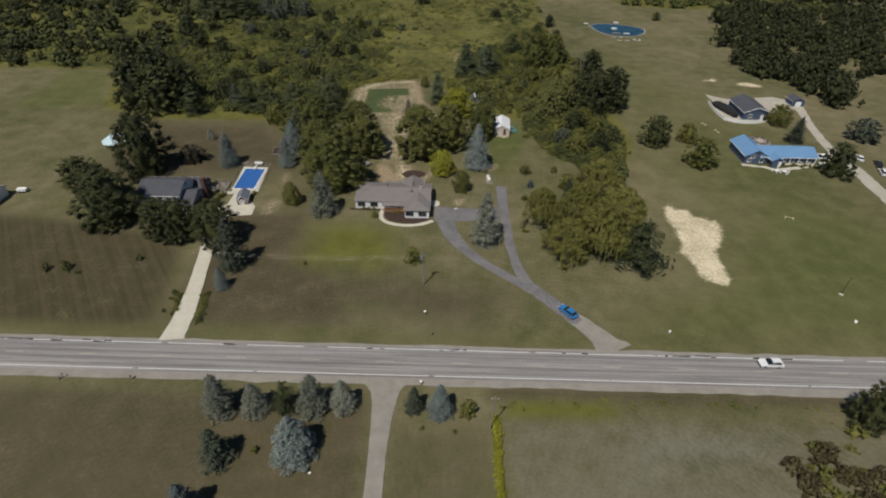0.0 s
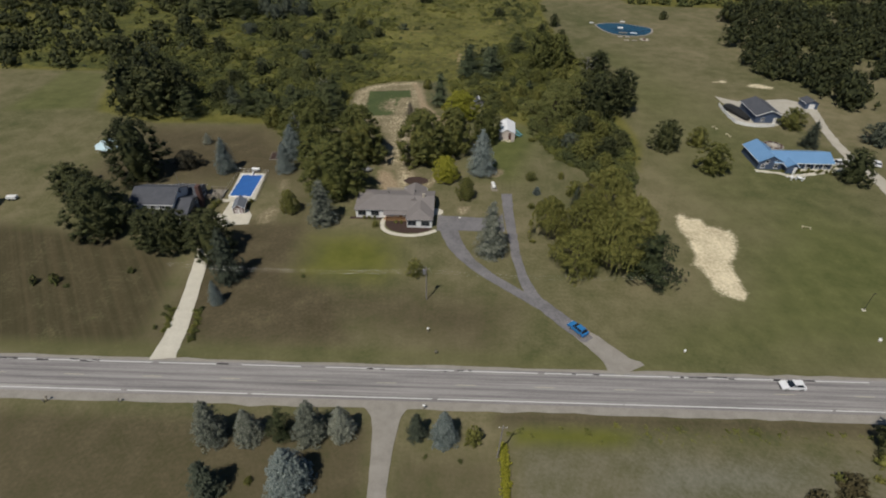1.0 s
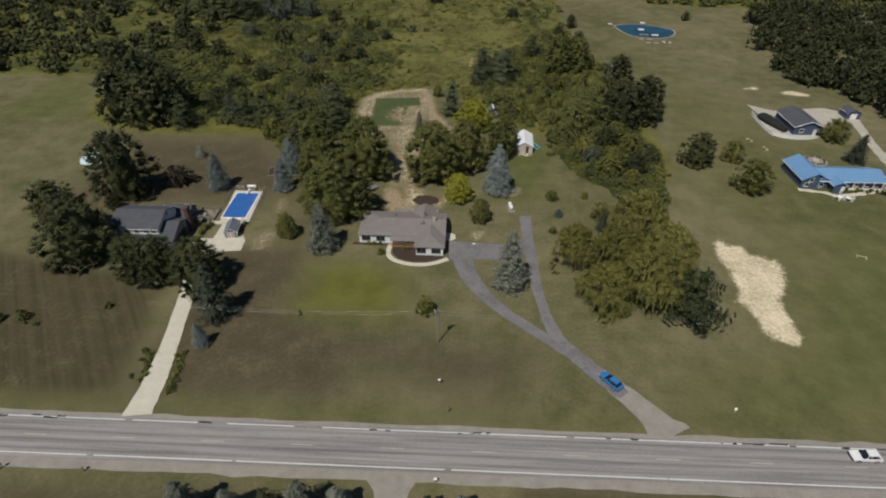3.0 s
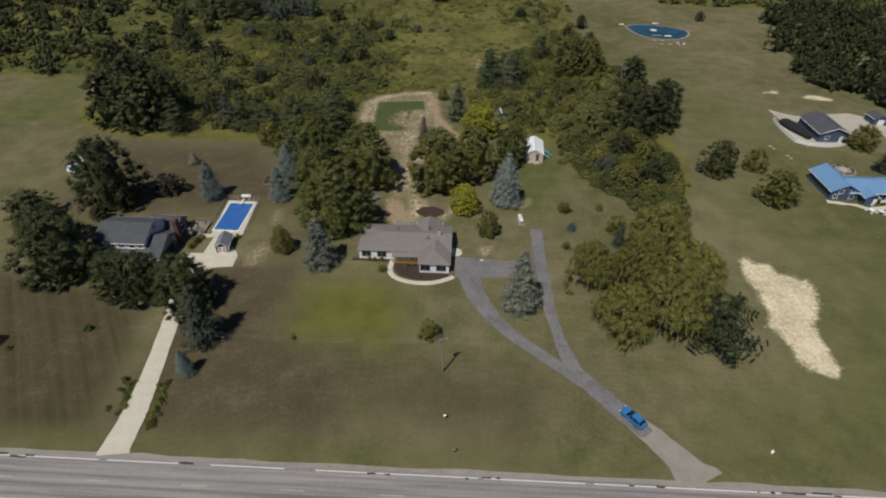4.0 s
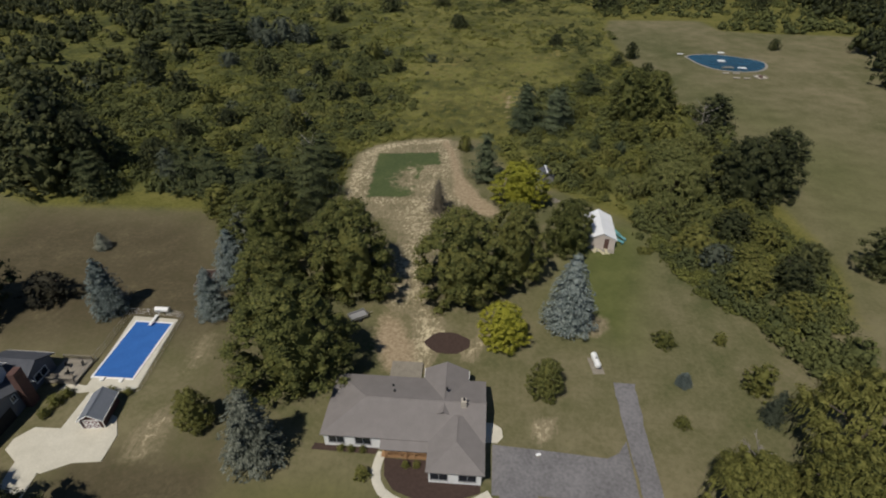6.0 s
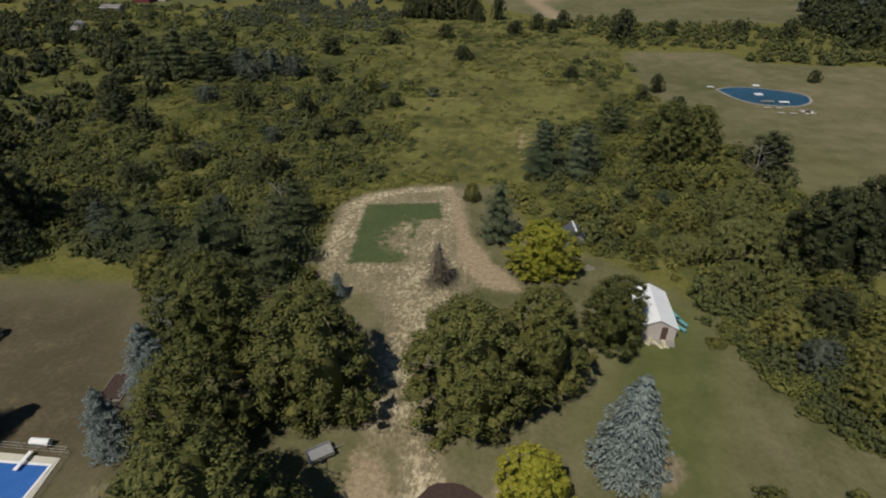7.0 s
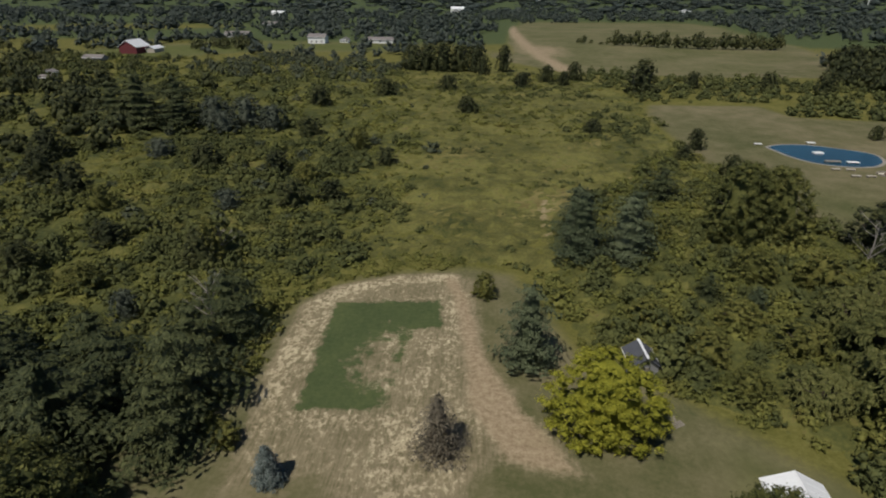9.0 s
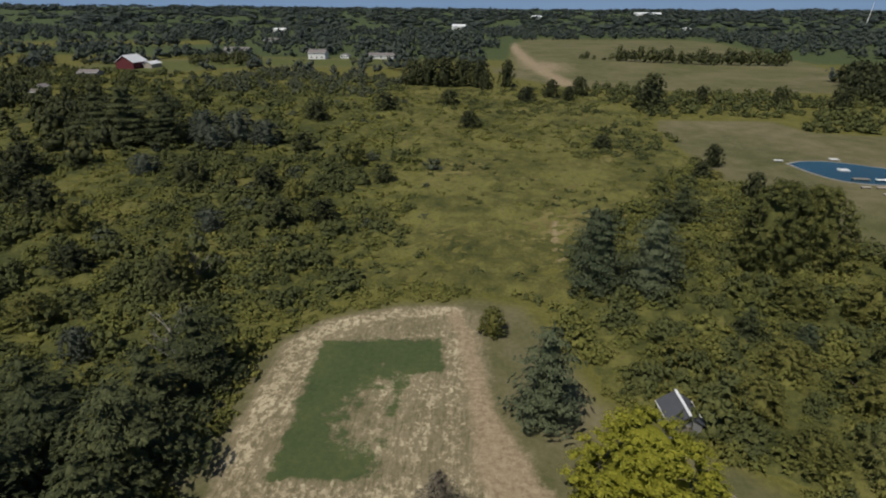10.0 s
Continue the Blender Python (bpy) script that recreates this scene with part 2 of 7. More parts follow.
def ground_material():
    """Lawn, meadow, straw, bare soil, crop rows: zones as vertex attributes, with ragged edges."""
    m, n, l, b = shader("ground_cover")
    pos = position(n)
    za, zb, zc = (n.new("ShaderNodeAttribute") for _ in range(3))
    za.attribute_name, zb.attribute_name, zc.attribute_name = "zone_a", "zone_b", "zone_c"
    sa, sb, sc = (n.new("ShaderNodeSeparateColor") for _ in range(3))
    for z, s in ((za, sa), (zb, sb), (zc, sc)):
        l.new(z.outputs["Color"], s.inputs[0])
    wide, mid, fine = noise_of(n, l, 0.022, 4, pos), noise_of(n, l, 0.16, 5, pos, 0.65), noise_of(n, l, 1.3, 6, pos, 0.75)
    blend = maths(n, l, "MULTIPLY_ADD", wide, 0.4, maths(n, l, "MULTIPLY_ADD", mid, 0.32, maths(n, l, "MULTIPLY", fine, 0.28)))
    col = ramp(n, l, blend, [(0.40, (0.084, 0.089, 0.037)), (0.475, (0.124, 0.117, 0.057)), (0.53, (0.156, 0.138, 0.075)), (0.61, (0.208, 0.178, 0.104))])

    turf = maths(n, l, "MULTIPLY_ADD", fine, 0.55, maths(n, l, "MULTIPLY", mid, 0.45))

    def lay(col, mask, cols, raw=fine, soft=0.25, lo=0.35, hi=0.65):
        edge = maths(n, l, "MULTIPLY_ADD", maths(n, l, "SUBTRACT", mid, 0.5), 0.7, mask)
        edge = maths(n, l, "MULTIPLY_ADD", maths(n, l, "SUBTRACT", fine, 0.5), 0.7, edge)
        mk = n.new("ShaderNodeMapRange")
        mk.interpolation_type = "SMOOTHSTEP"
        mk.inputs[1].default_value, mk.inputs[2].default_value = 0.5 - soft, 0.5 + soft
        l.new(edge, mk.inputs[0])
        return mixed(n, l, mk.outputs[0], col, ramp(n, l, raw, [(lo, cols[0]), (hi, cols[1])]))

    st = n.new("ShaderNodeMapping")
    st.vector_type = "TEXTURE"
    st.inputs["Scale"].default_value = (0.5, 30.0, 1)
    st.inputs["Rotation"].default_value = (0, 0, 0.628)
    l.new(pos, st.inputs[0])
    rows = maths(n, l, "MULTIPLY_ADD", noise_of(n, l, 0.35, 3, st.outputs[0]), 0.55, maths(n, l, "MULTIPLY", turf, 0.45))
    col = lay(col, sb.outputs[2], ((0.060, 0.053, 0.027), (0.083, 0.068, 0.037)), rows, 0.4, 0.42, 0.58)
    col = lay(col, sc.outputs[0], ((0.062, 0.052, 0.029), (0.113, 0.091, 0.054)), turf, 0.5, 0.38, 0.64)
    col = lay(col, sc.outputs[1], ((0.072, 0.09, 0.022), (0.105, 0.118, 0.034)), mid, 0.5)
    col = lay(col, sa.outputs[0], ((0.075, 0.080, 0.019), (0.185, 0.166, 0.046)), turf, 0.3, 0.36, 0.66)
    col = lay(col, sc.outputs[2], ((0.135, 0.112, 0.042), (0.225, 0.195, 0.072)), mid, 0.5)
    col = lay(col, zb.outputs["Alpha"], ((0.120, 0.120, 0.078), (0.205, 0.192, 0.150)), turf, 0.6, 0.36, 0.64)
    sm = n.new("ShaderNodeMapping")
    sm.inputs["Scale"].default_value = (1.25, 0.8, 1)
    l.new(pos, sm.inputs[0])
    swath = noise_of(n, l, 1.0, 6, sm.outputs[0], 0.75)
    bed = maths(n, l, "MINIMUM", maths(n, l, "MULTIPLY", sa.outputs[1], 1.6), 1.0)
    sr = n.new("ShaderNodeMapping")
    sr.inputs["Scale"].default_value = (3.4, 0.3, 1)
    l.new(pos, sr.inputs[0])
    raked = maths(n, l, "MULTIPLY_ADD", noise_of(n, l, 1.0, 5, sr.outputs[0], 0.7), 0.45, maths(n, l, "MULTIPLY", turf, 0.55))
    col = lay(col, bed, ((0.115, 0.104, 0.054), (0.30, 0.245, 0.16)), raked, 0.3, 0.38, 0.66)
    straw = maths(n, l, "MULTIPLY", sa.outputs[1], maths(n, l, "MULTIPLY_ADD", swath, 4.5, -1.85))
    col = lay(col, straw, ((0.22, 0.18, 0.11), (0.66, 0.57, 0.385)), turf, 0.3, 0.40, 0.66)
    col = lay(col, sa.outputs[2], ((0.215, 0.160, 0.098), (0.39, 0.31, 0.205)), fine, 0.35)
    col = lay(col, za.outputs["Alpha"], ((0.36, 0.30, 0.19), (0.76, 0.67, 0.47)), turf, 0.2, 0.38, 0.6)
    patchy = maths(n, l, "MULTIPLY_ADD", maths(n, l, "SUBTRACT", noise_of(n, l, 0.5, 5, pos, 0.7), 0.5), 2.0, sb.outputs[0])
    col = lay(col, patchy, ((0.045, 0.066, 0.027), (0.092, 0.112, 0.045)), turf, 0.2, 0.36, 0.64)
    col = lay(col, sb.outputs[1], ((0.095, 0.105, 0.022), (0.135, 0.135, 0.032)), mid, 0.5)
    l.new(col, b.inputs["Base Color"])
    b.inputs["Roughness"].default_value = 0.95
    b.inputs["Specular IOR Level"].default_value = 0.1
    bumped(n, l, b, maths(n, l, "MULTIPLY_ADD", fine, 0.6, mid), 0.2, 0.15)
    return m


GROUND = ground_material()

# ---- mesh helpers ----


def mesh_ob(name, verts, faces, material, parent=None, label="", smooth=False):
    me = bpy.data.meshes.new(name)
    me.from_pydata([tuple(v) for v in verts], [], faces)
    me.materials.append(material)
    if smooth:
        me.polygons.foreach_set("use_smooth", [True] * len(me.polygons))
    me.update()
    ob = new(name, me)
    if parent is not None:
        ob.parent = parent
    if label:
        ob["label"] = label
    return ob


def part(name, bm, material, parent, label="", smooth=False):
    me = bpy.data.meshes.new(name)
    bmesh.ops.recalc_face_normals(bm, faces=bm.faces)
    bm.to_mesh(me)
    bm.free()
    me.materials.append(material)
    if smooth:
        me.polygons.foreach_set("use_smooth", [True] * len(me.polygons))
    ob = new(name, me)
    ob.parent = parent
    if label:
        ob["label"] = label
    return ob


def thing(name, label, category, at=(0, 0, 0), turn=0, group="", kind=""):
    e = new(name)
    e.matrix_basis = pose(*at, 0, 0, turn)
    return tagged(e, label, category, group, kind)


def box(bm, x0, x1, y0, y1, z0, z1, bevel=0.0):
    g = bmesh.ops.create_cube(bm, size=1, matrix=Matrix.LocRotScale(((x0 + x1) / 2, (y0 + y1) / 2, (z0 + z1) / 2), None, (x1 - x0, y1 - y0, z1 - z0)))
    if bevel:
        es = list({e for v in g["verts"] for e in v.link_edges})
        bmesh.ops.bevel(bm, geom=es, offset=bevel, segments=2, affect="EDGES")
    return bm


def tube(bm, a, b, r0, r1, n=8):
    a, b = Vector(a), Vector(b)
    d = b - a
    m = Matrix.Translation((a + b) / 2) @ d.to_track_quat("Z", "Y").to_matrix().to_4x4()
    bmesh.ops.create_cone(bm, cap_ends=True, segments=n, radius1=r0, radius2=r1, depth=d.length, matrix=m)
    return bm


def slab(bm, pts, z0, z1):
    """A flat piece of any outline, with thickness."""
    top = [bm.verts.new((x, y, z1)) for x, y in pts]
    low = [bm.verts.new((x, y, z0)) for x, y in pts]
    bm.faces.new(top)
    bm.faces.new(low[::-1])
    for i in range(len(pts)):
        j = (i + 1) % len(pts)
        bm.faces.new((top[i], low[i], low[j], top[j]))
    return bm


def smooth_line(pts, step=1.5):
    """A curve through (x, y, width) points."""
    p = np.array(pts, float)
    out = []
    for i in range(len(p) - 1):
        a, b, c, d = p[max(i - 1, 0)], p[i], p[i + 1], p[min(i + 2, len(p) - 1)]
        k = max(2, int(np.linalg.norm(c[:2] - b[:2]) / step))
        for u in np.linspace(0, 1, k, endpoint=False):
            out.append(0.5 * (2 * b + (c - a) * u + (2 * a - 5 * b + 4 * c - d) * u * u + (3 * b - a - 3 * c + d) * u ** 3))
    out.append(p[-1])
    return np.array(out)


def ribbon(name, pts, z, material, seed=0, rag=0.12, kind="structure", label="", category=""):
    """A driveway along a curve, with uneven edges."""
    rng = np.random.default_rng(seed)
    c = smooth_line(pts)
    t = np.gradient(c[:, :2], axis=0)
    t /= np.linalg.norm(t, axis=1)[:, None]
    side = np.c_[-t[:, 1], t[:, 0]]
    cols = []
    for u in (-0.5, -0.2, 0.2, 0.5):
        j = rng.normal(0, rag, len(c)) if abs(u) == 0.5 else 0
        cols.append(np.c_[c[:, :2] + side * (u * c[:, 2] + j)[:, None], np.full(len(c), z + 0.03 * (abs(u) < 0.4))])
    lowl, lowr = cols[0].copy(), cols[-1].copy()
    lowl[:, 2] = lowr[:, 2] = -0.15
    cols = [lowl, *cols, lowr]
    n = len(c)
    faces = [(k * n + i, (k + 1) * n + i, (k + 1) * n + i + 1, k * n + i + 1) for k in range(len(cols) - 1) for i in range(n - 1)]
    return tagged(mesh_ob(name, np.concatenate(cols), faces, material), label, category, "", kind)


def kites(cen, nrm, along, length, width):
    """Leaf clumps: one folded kite each, facing nrm, pointing along."""
    nrm = nrm / np.linalg.norm(nrm, axis=1)[:, None]
    along = along - nrm * (along * nrm).sum(1)[:, None]
    along /= np.linalg.norm(along, axis=1)[:, None] + 1e-9
    side = np.cross(nrm, along)
    L, W = length[:, None], width[:, None]
    v = np.stack([cen - along * L * 0.5, cen + side * W * 0.5 - nrm * W * 0.15, cen + along * L * 0.5 - nrm * L * 0.12, cen - side * W * 0.5 - nrm * W * 0.15], 1)
    return v.reshape(-1, 3)


def quads_mesh(name, verts, material, extra=None):
    """A mesh of loose quads, plus any closed core."""
    k = len(verts) // 4
    fi = np.arange(k * 4)
    loops, counts = [fi], [np.full(k, 4)]
    if extra is not None:
        ev, ef = extra
        loops.append(np.asarray(ef).ravel() + k * 4)
        counts.append(np.full(len(ef), 3))
        verts = np.concatenate([verts, ev])
    loops, counts = np.concatenate(loops), np.concatenate(counts)
    me = bpy.data.meshes.new(name)
    me.vertices.add(len(verts))
    me.vertices.foreach_set("co", verts.astype(np.float32).ravel())
    me.loops.add(len(loops))
    me.loops.foreach_set("vertex_index", loops.astype(np.int32))
    me.polygons.add(len(counts))
    me.polygons.foreach_set("loop_start", np.r_[0, np.cumsum(counts)[:-1]].astype(np.int32))
    me.update(calc_edges=True)
    me.materials.append(material)
    return me


def ico(sub=1):
    bm = bmesh.new()
    bmesh.ops.create_icosphere(bm, subdivisions=sub, radius=1)
    v = np.array([q.co[:] for q in bm.verts])
    f = np.array([[q.index for q in p.verts] for p in bm.faces])
    bm.free()
    return v, f


ICO = ico(1)
OCTA = (np.array([(1, 0, 0), (0, 1, 0), (-1, 0, 0), (0, -1, 0), (0, 0, 1), (0, 0, -1)], float), np.array([(0, 1, 4), (1, 2, 4), (2, 3, 4), (3, 0, 4), (1, 0, 5), (2, 1, 5), (3, 2, 5), (0, 3, 5)]))


def unit(rng, n):
    v = rng.normal(size=(n, 3))
    return v / np.linalg.norm(v, axis=1)[:, None]


# ---- trees: each kind built at 10 m height, 4 m crown radius, and copied at size ----


def trunk_mesh(h, r, limbs, rng, spread=2.2, lean=0.0):
    bm = bmesh.new()
    tube(bm, (0, 0, -0.2), (lean, 0, h * 0.35), r, r * 0.7, 8)
    tube(bm, (lean, 0, h * 0.35), (lean, 0, h * 0.8), r * 0.7, r * 0.25, 7)
    for i in range(limbs):
        a = i * 2.4 + rng.uniform(0, 1)
        z = h * rng.uniform(0.25, 0.5)
        s = spread * rng.uniform(0.7, 1.2)
        tube(bm, (lean, 0, z), (s * math.cos(a), s * math.sin(a), z + h * rng.uniform(0.15, 0.32)), r * 0.45, r * 0.12, 6)
    return bm


def lobed(rng, lobes, leaves, size, droop=0.0, core=0.66):
    """Foliage as lobes (centre, way it faces, radius): a rough inner knot each, under a dome of leaves that face outwards."""
    vs, cores = [], []
    m = len(OCTA[0])
    for p, way, r in lobes:
        k = max(3, int(leaves * rng.uniform(0.75, 1.25)))
        n = unit(rng, k) + np.asarray(way) * 0.75 + (0, 0, 0.35)
        n /= np.linalg.norm(n, axis=1)[:, None]
        c = p + n * (r * rng.uniform(0.6, 1.38, k))[:, None] * (1, 1, 0.85)
        along = np.cross(n, unit(rng, k)) + np.asarray(way) * 0.8 + (0, 0, -droop)
        vs.append(kites(c, n + rng.normal(0, 0.24, (k, 3)), along, size * rng.uniform(0.9, 1.9, k), size * rng.uniform(0.4, 0.75, k)))
        cores.append(OCTA[0] * (r * core * rng.uniform(0.75, 1.2, (m, 1))) * (1, 1, 0.85) + p)
    cf = np.concatenate([OCTA[1] + i * m for i in range(len(lobes))])
    return np.concatenate(vs), np.concatenate(cores), cf


def ring_core(rows, m):
    """Faces of a closed stack of rings of m points."""
    cf = []
    for b in range(rows - 1):
        for i in range(m):
            p, q = b * m + i, b * m + (i + 1) % m
            cf += [(p, q, q + m), (p, q + m, p + m)]
    return cf + [((rows - 1) * m, (rows - 1) * m + i, (rows - 1) * m + i + 1) for i in range(1, m - 1)]


def broadleaf(name, seed, leaf, boughs=150, leaves=46, size=0.3, low=0.03, tip=0.55, gap=0.0, lobe=0.55):
    """A crown of leafy lobes at the ends of boughs that reach outwards and up; 10 m high, 4 m in radius."""
    rng = np.random.default_rng(seed)
    tree = new(name)
    part("trunk", trunk_mesh(10, 0.28, 5, rng), BARK, tree)
    ph = rng.uniform(0, 6.28, 4)

    def envelope(u, a):
        """Radius at height share u and bearing a: widest low down, uneven all round."""
        r = (1 - u ** 2.2) ** tip * (0.72 + 0.28 * min(1, u / 0.22))
        return 3.5 * r * (1 + 0.13 * math.sin(2 * a + ph[0] + 2 * u) + 0.1 * math.sin(3 * a + ph[1]) + 0.09 * math.sin(5 * a + ph[2] + 6 * u))

    lobes = []
    for i in range(boughs):
        u = 0.98 * ((i + rng.uniform(0, 1)) / boughs) ** 1.1
        a = i * 2.39996 + rng.normal(0, 0.25)
        d = np.array([math.cos(a), math.sin(a), 0])
        way = d * (1.0 - 0.7 * u) + np.array([0, 0, 0.15 + 0.75 * u]) + rng.normal(0, 0.2, 3)
        way /= np.linalg.norm(way)
        reach = rng.uniform(0.70, 1.02)
        p = d * envelope(u, a) * reach + (0, 0, 10 * (low + (0.93 - low) * u) * (0.9 + 0.1 * reach))
        p[2] = max(p[2], 0.2)
        lobes.append((p, way, lobe * rng.uniform(0.6, 1.3)))
    v, cv, cf = lobed(rng, lobes, leaves, size)
    v[:, 2] = np.maximum(v[:, 2], 0.02)
    # shaded inner mass
    ring, m = [], 10
    for u in np.linspace(0.0, 0.96, 8):
        for i in range(m):
            a = 6.283 * i / m
            r = envelope(u, a) * (0.52 - gap) * rng.uniform(0.88, 1.1)
            ring.append((r * math.cos(a), r * math.sin(a), 10 * (low + (0.88 - low) * u)))
    core = (np.concatenate([cv, ring]), np.concatenate([cf, np.array(ring_core(8, m)) + len(cv)]))
    crown = new("crown", quads_mesh("crown", v, leaf, core))
    crown.parent = tree
    return tree


def willow(name, seed, leaf, count=120):
    """Rounded lobes with curtains of fine hanging strands below each; 10 m high, 4 m in radius."""
    rng = np.random.default_rng(seed)
    tree = new(name)
    part("trunk", trunk_mesh(10, 0.4, 6, rng, 2.6), BARK, tree)
    lobes, vs = [], []
    for i in range(count):
        a, q = i * 2.39996, math.sqrt((i + 0.5) / count)
        q *= 1 + 0.12 * math.sin(3 * a + seed) + rng.normal(0, 0.06)
        x, y = 3.35 * q * math.cos(a), 3.35 * q * math.sin(a)
        z = 9.5 - 5.6 * q ** 2.2 * rng.uniform(0.7, 1.1) - rng.uniform(0, 1.5)
        r = rng.uniform(0.28, 0.62)
        lobes.append((np.array([x, y, z]), np.array([0.2 * x, 0.2 * y, 0.6]), r))
        m, deep = 12, 6
        b = rng.uniform(0, 6.28, m)
        drop = rng.uniform(0.7, 2.3, m) * (0.3 + 0.7 * q)
        for k in range(deep):
            f = (k + rng.uniform(0, 1, m)) / deep
            rr = r * (0.75 + 0.5 * f) * rng.uniform(0.85, 1.15, m)
            p = np.c_[x * (1 + 0.05 * f) + rr * np.cos(b), y * (1 + 0.05 * f) + rr * np.sin(b), np.maximum(z - 0.1 - drop * f, 0.3)]
            nn = np.c_[np.cos(b) + 0.3 * x, np.sin(b) + 0.3 * y, np.full(m, 0.75)] + rng.normal(0, 0.3, (m, 3))
            vs.append(kites(p, nn, np.tile([0.0, 0, -1], (m, 1)) + rng.normal(0, 0.25, (m, 3)), rng.uniform(0.26, 0.5, m), rng.uniform(0.06, 0.12, m)))
    v, cv, cf = lobed(rng, lobes, 58, 0.17, 0.5, 0.85)
    cv[:, 2] -= 0.12
    crown = new("crown", quads_mesh("crown", np.concatenate([v, *vs]), leaf, (cv, cf)))
    crown.parent = tree
    return tree


def conifer(name, seed, leaf, whorls=17, dense=1.0, power=0.62, droop=0.3, tuft=1.0, ragged=0.1, base=0.2, fan=10, core=0.66, tufted=False):
    """Whorls of boughs, each a feathered spray of needles, or, tufted, a row of needle tufts; 10 m high, 3 m in radius."""
    rng = np.random.default_rng(seed)
    tree = new(name)
    bm = bmesh.new()
    tube(bm, (0, 0, -0.2), (0, 0, 9.4), 0.22, 0.04, 8)
    part("trunk", bm, BARK, tree)

    def radius(u):
        return 3.0 * max(1 - u, 0.02) ** power * (0.8 + 0.2 * min(1, u / 0.15))

    cen, nrm, alo, ln, wd = [], [], [], [], []
    for w in range(whorls):
        u = max((w + rng.uniform(-0.3, 0.3)) / whorls, 0)
        z = base + 0.25 + (9.8 - base) * u
        R = radius(u)
        k = max(4, int((4 + 4.2 * R) * dense))
        for i in range(k):
            a = 6.283 * (i + rng.uniform(-0.4, 0.4)) / k + w * 0.7
            r = R * rng.uniform(1 - 2.0 * ragged, 1 + ragged)
            d = np.array([math.cos(a), math.sin(a), 0])
            s = np.array([-d[1], d[0], 0])
            zb = z + rng.normal(0, 0.1)
            q = int(fan * (0.35 + 0.3 * r)) + 4
            f = 1.02 - 0.68 * rng.uniform(0, 1, q) ** 1.25
            if tufted:
                f = np.round(f * 6 + rng.normal(0, 0.22, q)) / 6
            e = rng.uniform(-1, 1, q)
            wide = (0.1 + 0.26 * r) * np.clip(1.25 - f, 0.12, 0.6) * 1.7
            up = zb + 0.12 - droop * r * f * f * 0.75 - 0.10 * np.abs(e) + rng.normal(0, 0.05, q)
            cen.append(np.outer(r * f, d) + np.outer(e * wide, s) + np.c_[np.zeros((q, 2)), up])
            nrm.append(np.outer(np.full(q, 0.5), d) + np.outer(e * 0.55, s) + (0, 0, 1.0) + rng.normal(0, 0.3, (q, 3)))
            alo.append(d + np.outer(e * 0.9, s) + np.c_[np.zeros((q, 2)), -droop * 1.1 * f] + rng.normal(0, 0.5 if tufted else 0.22, (q, 3)))
            ln.append(rng.uniform(0.24, 0.46, q) * tuft)
            wd.append((rng.uniform(0.06, 0.11, q) if tufted else rng.uniform(0.09, 0.17, q)) * tuft)
    q = 12
    cen.append(np.c_[rng.normal(0, 0.06, (q, 2)), 9.4 + 0.06 * np.arange(q)])
    nrm.append(rng.normal(0, 1, (q, 3)))
    alo.append(np.tile([0, 0, 1.0], (q, 1)))
    ln.append(np.full(q, 0.4))
    wd.append(np.full(q, 0.14))
    v = kites(np.concatenate(cen), np.concatenate(nrm), np.concatenate(alo), np.concatenate(ln), np.concatenate(wd))
    # inner mass of twigs, stepped from whorl to whorl
    ring, m, rows = [], 9, 15
    for b in range(rows):
        u = 0.97 * b / (rows - 1)
        for i in range(m):
            a = 6.283 * i / m
            r = radius(u) * core * rng.uniform(0.8, 1.15) * (1.12 if b % 2 else 0.84)
            ring.append((r * math.cos(a), r * math.sin(a), base + 0.05 + (9.8 - base) * u - 0.2))
    crown = new("crown", quads_mesh("crown", v, leaf, (np.array(ring), np.array(ring_core(rows, m)))))
    crown.parent = tree
    return tree


KINDS = {}


def kind_of(key, maker, variants, *args, **kw):
    KINDS[key] = [maker(kw["name"], i * 7 + len(KINDS) * 31, *args, **{k: v for k, v in kw.items() if k != "name"}) for i in range(variants)]


used = {}


def plant(key, x, y, h, r, label, category="tree", group=""):
    """Set a tree of a kind at its place; the first of each variant is the built one, the rest are copies."""
    rng = random.Random(int(x * 131 + y * 17))
    key = "faroak" if key == "oak" and (y > 228 or abs(x) > 105) else key
    pool = KINDS[key]
    i = used.get(key, 0)
    used[key] = i + 1
    src = pool[i % len(pool)]
    R = 3.0 if key in CONES else 4.0
    m = pose(x, y, 0, 0, 0, rng.uniform(0, 360)) @ Matrix.Diagonal((r / R, r / R, h / 10, 1))
    if i < len(pool):
        ob = src
        ob.matrix_basis = m
    else:
        made = {}
        for o in (src, *src.children_recursive):
            made[o] = o.copy()
            scene.collection.objects.link(made[o])
            made[o].parent = made.get(o.parent, o.parent)
        ob = made[src]
        ob.matrix_basis = m
    return tagged(ob, label, category, group)


